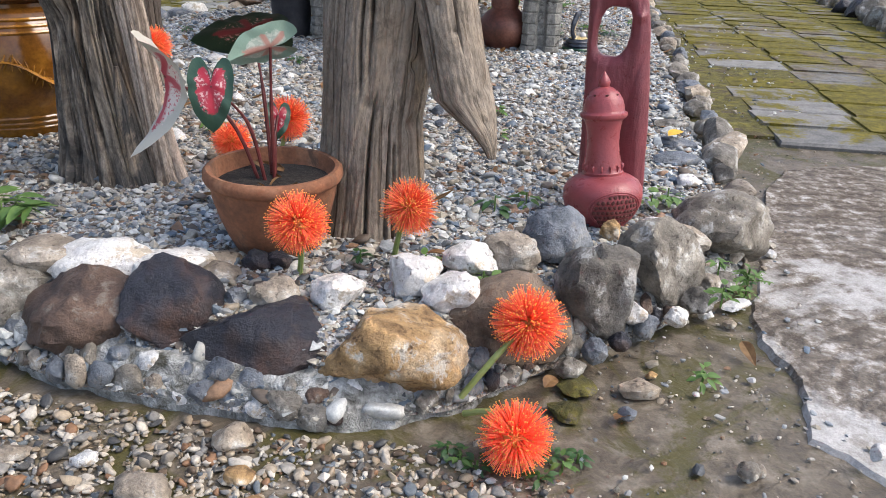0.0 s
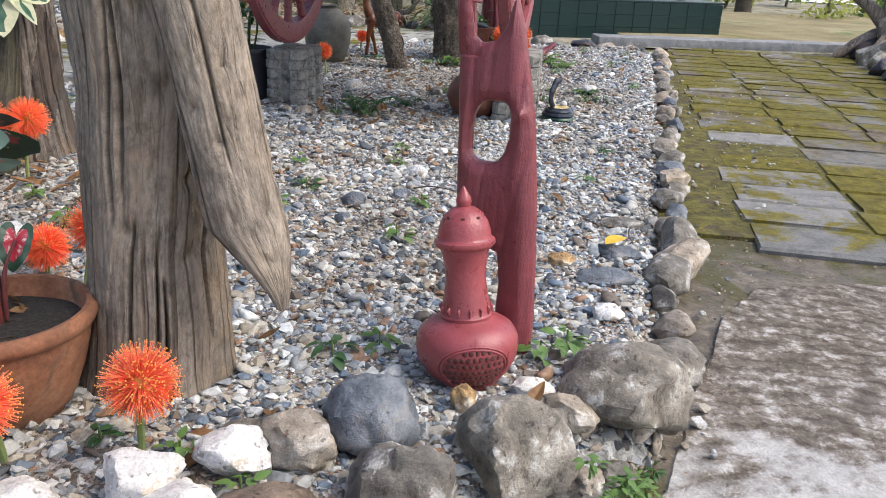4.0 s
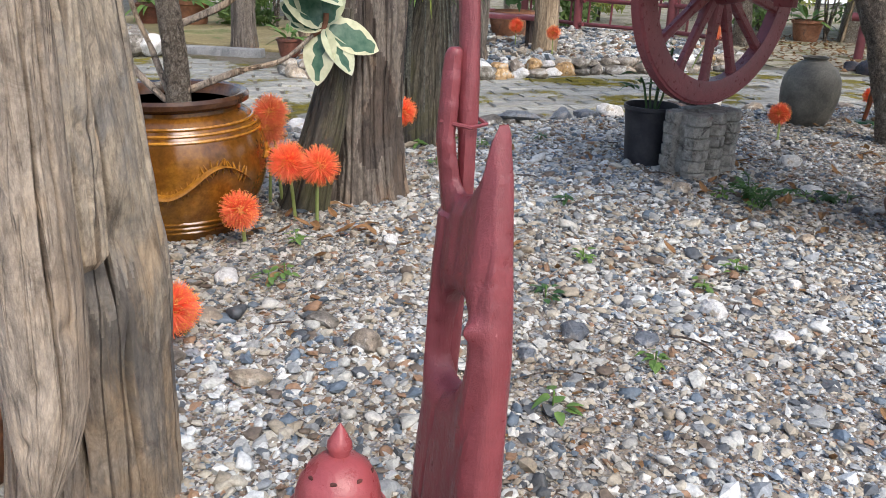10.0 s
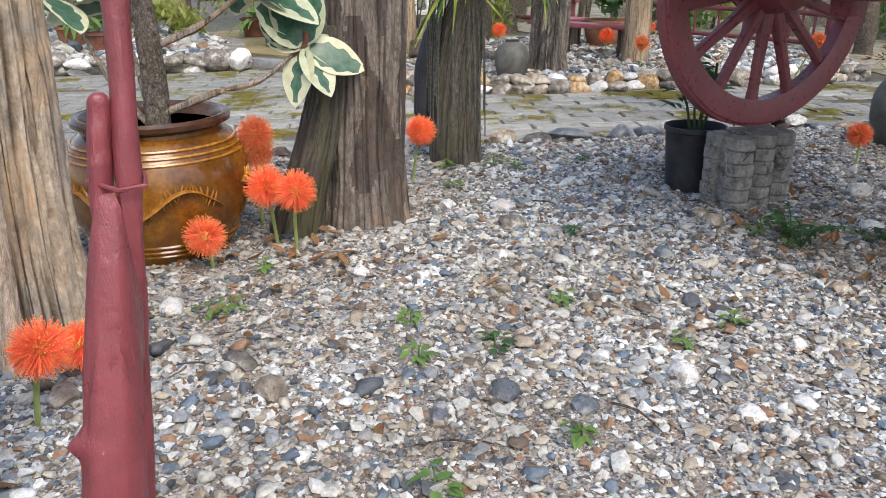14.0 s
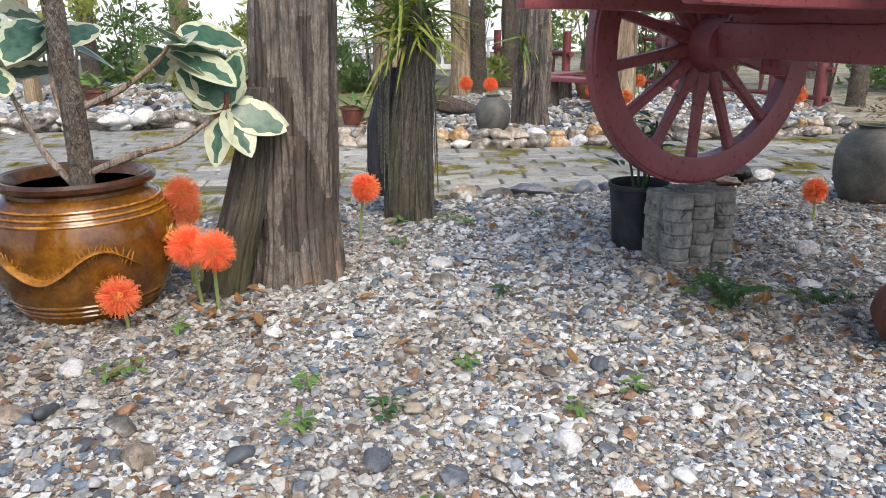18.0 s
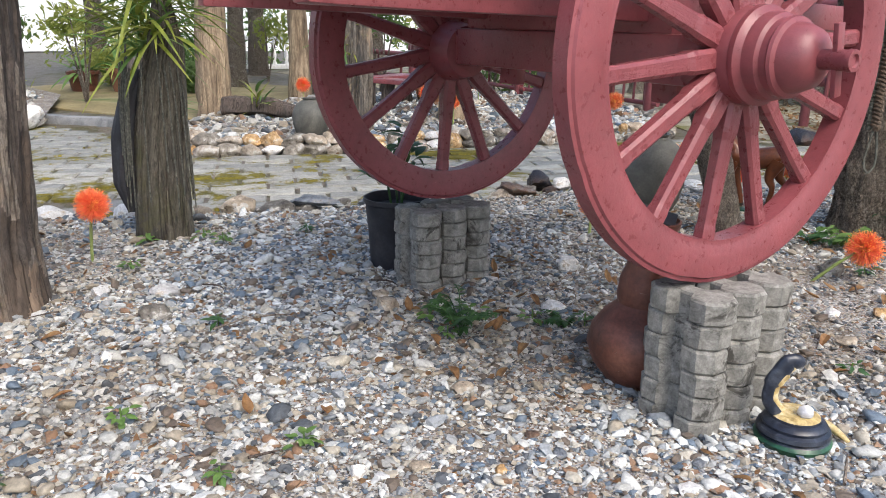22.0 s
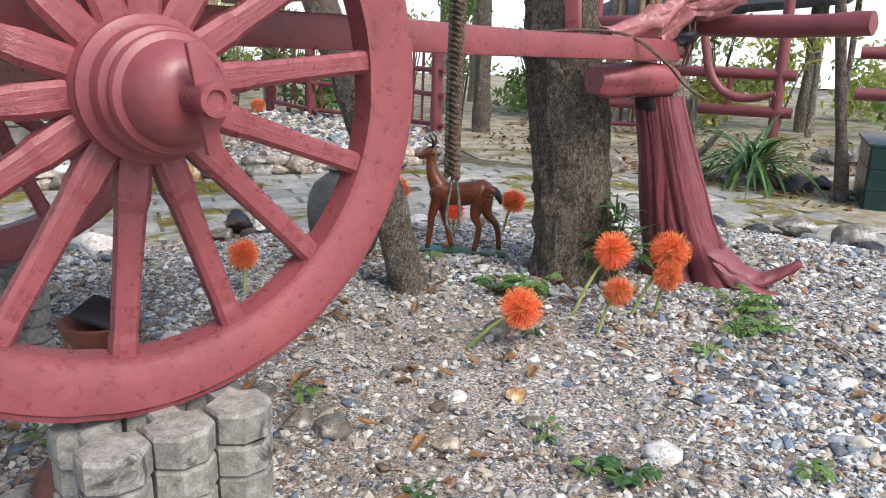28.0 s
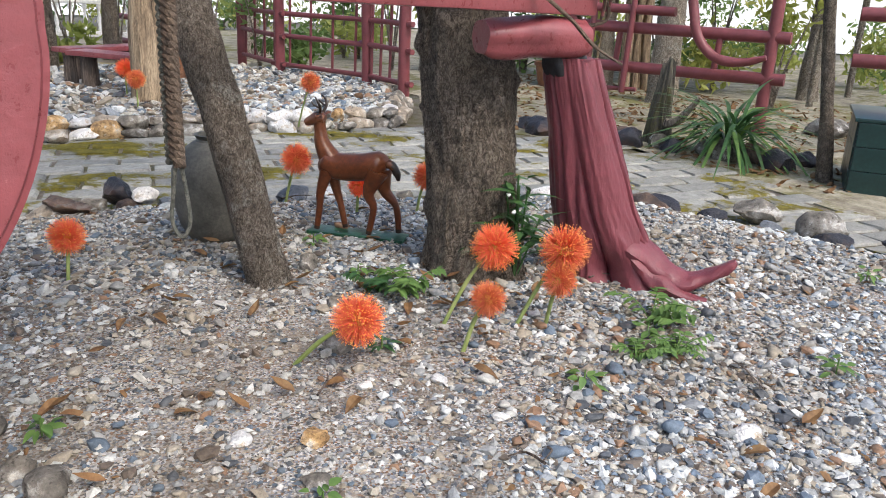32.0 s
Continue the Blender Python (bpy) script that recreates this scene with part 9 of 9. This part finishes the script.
for k, (x, y, r, lab) in enumerate([(-6.98, 7.36, 0.15, "square dark red clay planter with a spiky plant"), (-12.6, 8.9, 0.3, "round brown clay pot under far trees"), (-13.1, 8.3, 0.26, "round brown clay pot under far trees"), (-4.75, 16.9, 0.26, "terracotta pot with a leafy plant, far off"), (-10.9, 5.1, 0.2, "orange clay pot on the rubble bed"), (-12.0, 4.9, 0.22, "clay pot on the rubble bed")]):
    t = thing("flower_pot", lab, "flower pot", pose(x, y, 0.2 if k in (0, 4, 5) else 0.09))
    part("pot", lathe([(0.75 * r, 0), (0.85 * r, 0.3 * r), (1.0 * r, 1.2 * r), (1.1 * r, 1.25 * r), (1.1 * r, 1.45 * r), (0.95 * r, 1.45 * r), (0.9 * r, 1.2 * r)], 24), CLAY if k % 2 == 0 else TERRA, t)
    part("soil", lathe([(0.9 * r, 1.1 * r), (0.9 * r, 1.3 * r), (0.05, 1.32 * r)], 16), POTTING, t)
    part("leaves", shifted(clump(60 + k, 18, r * 0.5, 0.1, 2.2 * r, 0.35 * r, 0.4), Matrix.Translation((0, 0, 1.3 * r))), LEAF, t)


def orchid_tuft(t, at, seed, count=26, ln=0.42, mat=None, drop=0.18, width=0.032):
    rg = random.Random(seed)
    for k in range(count):
        part("orchid_leaf", leaf_shape(ln * rg.uniform(0.6, 1.2), width, rg.uniform(0.2, 1.0), 0.25, 7), mat or (LEAF_Y if k % 3 else LEAF), t,
             at=Matrix.Translation(Vector(at) + Vector((rg.uniform(-0.06, 0.06), rg.uniform(-0.06, 0.06), rg.uniform(-drop, 0.12)))) @ Euler((rg.uniform(-0.5, 0.5), rg.uniform(-1.25, 0.25), rg.uniform(0, 6.28))).to_matrix().to_4x4())


t = thing("orchid", "tufts of yellow-green orchid leaves growing on the dark stump", "orchid")
orchid_tuft(t, (-2.63, 5.62, 1.50), 5, 130, 0.44, None, 0.26, 0.024)
orchid_tuft(t, (-2.47, 5.68, 1.46), 55, 46, 0.40, None, 0.14, 0.024)
rg = random.Random(6)
for k in range(34):
    a = rg.uniform(0, 6.28)
    x, y, z = -2.60 + 0.15 * math.cos(a), 5.62 + 0.15 * math.sin(a), rg.uniform(1.1, 1.35)
    part("aerial_root", tube(bent([(x, y, z), (x * 1.0 + 0.03 * math.cos(a), y + 0.03 * math.sin(a), z - 0.25), (x + 0.045 * math.cos(a), y + 0.045 * math.sin(a), z - rg.uniform(0.5, 0.85))], 5), 0.0045, 5, 0.2, k), ROPE, t)

t = thing("tree_stump", "deeply split brown stump with orchid leaves on top, far bed", "tree stump")
part("trunk", stump_shape([(-5.45, 8.95, 0.15, 0.24, 0.21), (-5.45, 8.95, 0.4, 0.19, 0.17), (-5.43, 8.96, 0.8, 0.19, 0.17), (-5.42, 8.97, 1.2, 0.17, 0.15), (-5.42, 8.98, 1.7, 0.14, 0.13)], 70, 50, 16, 0.2, 77, [], 0.1, 0.2, 10, 0.2), TRUNK_B, t)
part("dark_side", stump_shape([(-5.62, 8.86, 0.16, 0.08, 0.08), (-5.63, 8.86, 0.6, 0.07, 0.07), (-5.6, 8.87, 1.2, 0.06, 0.06), (-5.58, 8.88, 1.7, 0.05, 0.05)], 30, 30, 9, 0.15, 78), TRUNK_C, t)
o = thing("orchid", "orchid leaves in a tuft on the far stump", "orchid")
orchid_tuft(o, (-5.5, 8.86, 1.12), 15, 30, 0.38)

t = thing("driftwood", "dark driftwood log with bromeliads, far bed", "driftwood")
part("log", tube(bent([(-7.6, 8.4, 0.32), (-7.2, 8.65, 0.36), (-6.8, 8.9, 0.3), (-6.5, 9.0, 0.26)], 5), np.linspace(0.14, 0.07, 16).tolist(), 14, 0.4, 3), WOOD_C, t)
o = thing("bromeliad", "yellow-green bromeliad growing on driftwood", "plant", pose(-7.15, 8.62, 0.45))
orchid_tuft(o, (0, 0, 0.0), 25, 24, 0.4)
t = thing("tree_stump", "low dark stump beside the yellow yard", "tree stump")
part("trunk", stump_shape([(-8.75, 7.75, 0.05, 0.22, 0.2), (-8.75, 7.75, 0.4, 0.18, 0.17), (-8.73, 7.76, 0.9, 0.17, 0.16)], 50, 30, 12, 0.13, 81), TRUNK_C, t)
t = thing("tree_stump", "broken grey stub at the foot of the log fence", "tree stump")
part("trunk", stump_shape([(-1.25, 13.62, 0.05, 0.15, 0.14), (-1.25, 13.62, 0.4, 0.11, 0.10), (-1.22, 13.63, 0.85, 0.07, 0.06)], 40, 30, 10, 0.25, 83, [], 0.2, 0.3), TRUNK_D, t)
part("root", tube(bent([(-1.15, 13.6, 0.3), (-1.0, 13.5, 0.35), (-0.8, 13.5, 0.6)], 4), np.linspace(0.06, 0.02, 9).tolist(), 10, 0.3, 3), WOOD_A, t)
t = thing("strap_leaf_plant", "big clump of drooping dark strap leaves by the log fence", "plant", pose(-0.45, 13.45, 0.15))
rg = random.Random(9)
for k in range(120):
    a, r = rg.uniform(0, 6.28), rg.uniform(0.02, 0.22)
    part("leaf", leaf_shape(rg.uniform(0.42, 0.72), 0.042, rg.uniform(0.8, 1.5), 0.25, 9), LEAF_D if k % 5 else LEAF, t, at=pose(r * math.cos(a), r * math.sin(a), rg.uniform(0.05, 0.26), 0, rg.uniform(-70, -15), math.degrees(a) + rg.uniform(-35, 35)))
base = thing("stone_border_log_fence", "dark boulders at the foot of the log fence", "stone border", kind="structure")
for k in range(14):
    s = rg.uniform(0.12, 0.22)
    part("stone", rock(s, s * 0.9, s * 0.8, 900 + k, 3), STONE[rg.choice(["dark", "grey", "brown"])], base, at=pose(-2.6 + k * 0.22 + rg.uniform(-0.1, 0.1), 13.05 + 0.03 * k + rg.uniform(-0.15, 0.25), 0.13, 0, 0, rg.uniform(0, 180)))
for k in range(9):
    s = rg.uniform(0.14, 0.26)
    part("stone", rock(s, s * 0.9, s * 0.7, 930 + k, 3), STONE[rg.choice(["grey", "tan"])], base, at=pose(-0.2 + k * 0.28, 15.6 + rg.uniform(-0.3, 0.5), 0.17, 0, 0, rg.uniform(0, 180)))

# hut roof beyond the fence, white balustrade and yellow yard
t = thing("hut", "open hut with a dark low roof on posts behind the fence", "hut")
part("roof", block(4.9, 2.6, 0.12, 0.03, 0.03, 3, 6), THATCH, t, at=pose(-3.2, 19.2, 2.24, 14, -4, -3))
for x, y in ((-5.2, 18.3), (-1.2, 18.2), (-5.2, 20.2), (-1.2, 20.1)):
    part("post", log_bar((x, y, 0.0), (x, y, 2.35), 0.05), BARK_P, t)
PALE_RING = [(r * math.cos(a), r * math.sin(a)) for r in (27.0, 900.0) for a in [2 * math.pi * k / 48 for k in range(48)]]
whole("ground_far", ([(x - 3, y + 6, 0.13) for x, y in PALE_RING], [(k, (k + 1) % 48, 48 + (k + 1) % 48, 48 + k) for k in range(48)]), PALE, "open ground beyond the garden, painted pale for sunlight", "ground", kind="structure")
# added ring that glows white in place of a hazy horizon
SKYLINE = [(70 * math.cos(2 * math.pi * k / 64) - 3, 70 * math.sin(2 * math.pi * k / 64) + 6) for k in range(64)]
whole("backdrop", ([(x, y, -0.5) for x, y in SKYLINE] + [(x, y, 13.0) for x, y in SKYLINE], [(k, (k + 1) % 64, 64 + (k + 1) % 64, 64 + k) for k in range(64)]), HAZE_GLOW, "glowing white ring put up as haze at the far horizon", "backdrop", kind="structure")
t = thing("balustrade", "white balustrade at the back of the garden", "balustrade", pose(-16.6, 13.6, 0.1, 0, 0, 52))
part("top_rail", block(5.0, 0.14, 0.10, 0.02), WHITEWALL, t, at=pose(0, 0, 0.82))
part("base_rail", block(5.0, 0.16, 0.12, 0.02), WHITEWALL, t, at=pose(0, 0, 0.12))
bal = as_mesh("baluster", lathe([(0.05, 0), (0.05, 0.05), (0.03, 0.09), (0.055, 0.22), (0.03, 0.38), (0.03, 0.46), (0.05, 0.52), (0.05, 0.60)], 12))
for k in range(16):
    part("baluster", bal, WHITEWALL, t, at=pose(-2.3 + k * 0.30, 0, 0.17))
# The warm sun patch on this yard is given by the slab's yellow colour.
tagged(part("yard", block(6.0, 5.0, 0.04, 0.01), GRASS, None, at=pose(-11.9, 9.3, 0.10, 0, 0, 20)), "yellow-brown yard beyond the side bed, coloured as if sunlit", "ground", kind="structure")
tagged(part("yard_kerb", block(2.6, 0.16, 0.14, 0.02, 0.01, 2, 6), KERB, None, at=pose(-8.9, 6.75, 0.13, 0, 0, 35)), "low grey kerb at the yard's edge", "kerb", kind="structure")


# ---- small things on the gravel ----
def herb(x, y, label, s=1.0, seed=0, mat=None, count=12, z=None):
    t = thing("herb", label, "plant", pose(x, y, (BED_Z + 0.005) if z is None else z))
    rg = random.Random(seed)
    for k in range(count):
        a = k * 2.4 + rg.uniform(-0.4, 0.4)
        r = s * rg.uniform(0.005, 0.045)
        part("leaf", leaf_shape(s * rg.uniform(0.030, 0.055), s * rg.uniform(0.020, 0.034), 0.35, 0.15, 5), mat or LEAF, t, at=pose(r * math.cos(a), r * math.sin(a), 0.012 + s * rg.uniform(0.0, 0.04), rg.uniform(-20, 20), rg.uniform(-28, 12), math.degrees(a) + rg.uniform(-30, 30)))
    part("stalk", tube([(0, 0, -0.02), (0, 0, 0.06 * s)], 0.003, 5), LEAF, t)
    return t


HERBS = [(0.18, 2.62, 1.4), (0.30, 2.70, 1.0), (0.76, 2.70, 1.5), (0.84, 2.78, 1.3), (0.27, 4.05, 1.0), (-0.29, 4.18, 1.1), (0.22, 3.60, 1.2), (-0.36, 3.92, 1.1), (-0.45, 4.62, 1.0), (0.06, 4.72, 0.9), (-1.02, 5.22, 1.0), (-0.55, 6.0, 1.3), (-0.42, 6.12, 1.2), (-0.32, 5.9, 1.0), (-0.22, 6.3, 1.1), (-0.05, 6.45, 1.1),
         (0.05, 5.0, 1.0), (-0.62, 4.05, 0.9), (0.12, 2.02, 0.9), (-0.05, 2.12, 0.9), (-0.25, 2.15, 0.8), (0.62, 1.55, 0.7), (0.93, 2.14, 0.7), (0.86, 2.2, 0.6), (-1.5, 2.35, 1.8), (0.42, 8.15, 1.1), (1.05, 9.0, 1.4), (1.1, 8.45, 1.2), (1.72, 7.75, 1.6), (1.25, 7.0, 1.9), (1.38, 6.95, 1.5), (0.98, 7.4, 1.0), (1.2, 7.3, 1.0),
         (0.2, 6.45, 1.0), (0.15, 7.05, 1.1), (0.9, 6.85, 0.9), (-2.35, 5.75, 1.4), (-2.45, 5.45, 1.3), (-2.2, 5.8, 1.2), (-2.0, 5.2, 1.1), (-2.1, 6.3, 1.0), (-1.4, 3.8, 1.0), (-1.05, 3.45, 1.4), (-1.1, 3.55, 1.1), (1.7, 9.2, 1.4), (1.9, 9.6, 1.4), (2.0, 10.2, 1.6), (1.5, 10.4, 1.4), (-0.7, 8.75, 1.2), (-0.2, 8.6, 1.2), (1.2, 5.2, 0.9), (1.05, 4.6, 0.9), (0.8, 1.98, 0.9)]
CREEPERS = [(0.30, 1.46), (0.27, 1.50), (0.34, 1.49), (0.06, 1.47), (0.03, 1.50), (0.10, 1.45), (1.00, 2.40), (0.95, 2.37), (1.06, 2.43), (1.03, 2.36), (0.24, 1.42)]
for k, (x, y, s) in enumerate(HERBS):
    herb(x, y, "small green herb sprouting through the gravel", min(s, 1.2) * 0.85, k, LEAF if k % 5 else LEAF_D, 10 + k % 6)
for k, (x, y) in enumerate(CREEPERS):
    herb(x, y, "tiny green creeping weed on the damp ground", 0.50, 70 + k, LEAF_D if k % 3 else LEAF, 14, rise(y) - 0.008)


def leafy_sprig(x, y, label, stems, reach, height, leaf, seed, mat):
    """A low spreading weed: thin stems with paired oval leaflets."""
    t = thing("weed", label, "plant", pose(x, y, BED_Z))
    rg = random.Random(seed)
    for k in range(stems):
        a = rg.uniform(0, 6.28)
        ln, up = reach * rg.uniform(0.5, 1.0), height * rg.uniform(0.45, 1.0)
        pts = bent([(0, 0, 0), (ln * 0.45 * math.cos(a), ln * 0.45 * math.sin(a), up * 0.8), (ln * math.cos(a + 0.2), ln * math.sin(a + 0.2), up)], 4)
        stem = part("stem", tube(pts, 0.0025, 5), mat, t)
        for j in range(2, len(pts)):
            for sd in (-1, 1):
                q = leaf * rg.uniform(0.7, 1.15)
                part("leaflet", leaf_shape(q, q * 0.5, 0.3, 0.15, 5), mat, stem, at=Matrix.Translation(pts[j]) @ Euler((rg.uniform(-0.3, 0.3), rg.uniform(-0.3, 0.25), a + sd * rg.uniform(0.7, 1.3))).to_matrix().to_4x4())
    return t


leafy_sprig(0.10, 8.62, "leafy green weed growing behind an orange lily", 8, 0.15, 0.13, 0.055, 1, LEAF)
leafy_sprig(-0.06, 8.55, "small leafy green weed by the old tree", 6, 0.13, 0.10, 0.05, 2, LEAF_D)
leafy_sprig(1.20, 8.93, "feathery green weed spreading over the gravel", 10, 0.15, 0.08, 0.034, 3, LEAF)
leafy_sprig(0.98, 9.16, "bright green weed at the foot of the painted stump", 8, 0.18, 0.12, 0.055, 4, LEAF)
leafy_sprig(1.12, 8.78, "feathery green weed spreading over the gravel", 7, 0.11, 0.07, 0.032, 5, LEAF)
leafy_sprig(-0.30, 5.95, "low feathery grey-green weed on bare soil under the cart", 9, 0.17, 0.16, 0.035, 16, LEAF_D)
leafy_sprig(-0.10, 6.38, "small green weed beside a white stone", 7, 0.10, 0.06, 0.03, 17, LEAF_D)
leafy_sprig(-0.42, 6.05, "low feathery grey-green weed by the paver stack", 8, 0.16, 0.15, 0.035, 6, LEAF_D)
leafy_sprig(0.93, 2.14, "low creeping green weed on damp mortar", 7, 0.07, 0.02, 0.014, 7, LEAF)
leafy_sprig(-1.42, 2.30, "broad-leaved green weed among the border stones", 6, 0.14, 0.12, 0.07, 8, LEAF)
leafy_sprig(1.29, 7.36, "leafy green weed in the gravel", 6, 0.09, 0.07, 0.04, 9, LEAF_D)
t = thing("herb", "white-flowered leafy plant beside the painted stump", "plant", pose(0.30, 9.12, 0.18))
rg = random.Random(41)
for k in range(9):
    a = rg.uniform(0, 6.28)
    r, h = rg.uniform(0.02, 0.14), rg.uniform(0.25, 0.55)
    part("stalk", tube([(0, 0, -0.02), (r * math.cos(a), r * math.sin(a), h)], 0.005, 6), LEAF_D, t)
    part("leaves", shifted(clump(80 + k, 12, 0.05, h * 0.7, 0.13, 0.035, 0.5), Matrix.Translation((r * math.cos(a), r * math.sin(a), h * 0.35))), LEAF_D, t)
for k in range(4):
    part("blossom", rock(0.011, 0.011, 0.01, k, 2, 3), WHITEWALL, t, "small white blossom", pose(rg.uniform(-0.12, 0.06), rg.uniform(-0.12, 0.05), rg.uniform(0.3, 0.5)))

rg = random.Random(51)
dry = [as_mesh("dry_leaf", leaf_shape(0.085, 0.042, 0.3, 0.4, 6)), as_mesh("dry_leaf", leaf_shape(0.08, 0.04, -0.5, 0.6, 6)), as_mesh("dry_leaf", leaf_shape(0.10, 0.038, 0.3, 0.5, 6))]
for me in dry:
    me.materials.append(DRY)
for k in range(160):
    while True:
        x, y = rg.uniform(-2.0, 2.0), rg.uniform(2.2, 10.5)
        if inside(np.array([x]), np.array([y]), BED)[0]:
            break
    if k >= 138:
        x, y = rg.gauss(-1.35, 0.22), rg.gauss(4.05, 0.22)
    elif k >= 110:
        x, y = rg.gauss(-0.1, 0.5), rg.gauss(8.7, 0.35)
    elif k > 70:
        x, y = rg.gauss(-0.2, 0.7), rg.gauss(7.6, 0.9)
    elif k > 50:
        x, y = rg.gauss(-0.4, 0.4), rg.gauss(6.3, 0.5)
    ob = new("dry_leaf", rg.choice(dry))
    ob.matrix_basis = pose(x, y, BED_Z + 0.026, rg.uniform(-14, 14), rg.uniform(-8, 8), rg.uniform(0, 360))
    tagged(ob, "curled brown dry leaf fallen on the gravel", "leaf", "fallen leaves")
for x, y, z in ((0.45, 1.62, 0.03), (0.28, 1.72, 0.05), (-0.35, 1.28, 0.03), (-0.28, 1.22, 0.03), (0.9, 2.02, 0.04), (0.02, 2.13, 0.22), (-0.05, 2.17, 0.22)):
    ob = new("dry_leaf", rg.choice(dry))
    ob.matrix_basis = pose(x, y, z, rg.uniform(-25, 25), rg.uniform(-15, 15), rg.uniform(0, 360))
    tagged(ob, "curled brown dry leaf lying by the stone border", "leaf", "fallen leaves")
whole("yellow_leaf", leaf_shape(0.12, 0.055, 0.2, 0.3, 6), YELLOW, "bright yellow fallen leaf on a grey stone", "leaf", pose(1.03, 3.55, 0.245, 10, -12, 40))
for k in range(46):
    while True:
        x, y = rg.uniform(-1.8, 1.8), rg.uniform(2.6, 10.0)
        if inside(np.array([x]), np.array([y]), BED)[0]:
            break
    ln, a = rg.uniform(0.06, 0.22), rg.uniform(0, 6.28)
    d = Vector((math.cos(a), math.sin(a), 0)) * ln
    whole("twig", tube(bent([(0, 0, 0), tuple(d * 0.5 + Vector((0.02 * rg.uniform(-1, 1), 0.02, 0.008))), tuple(d)], 3), [0.0045, 0.004, 0.004, 0.0035, 0.003, 0.0025, 0.002], 6, 0.2, k), WOOD_A if k % 2 else WOOD_C,
          "thin dry twig lying on the gravel", "twig", pose(x, y, BED_Z + 0.03), "twigs")
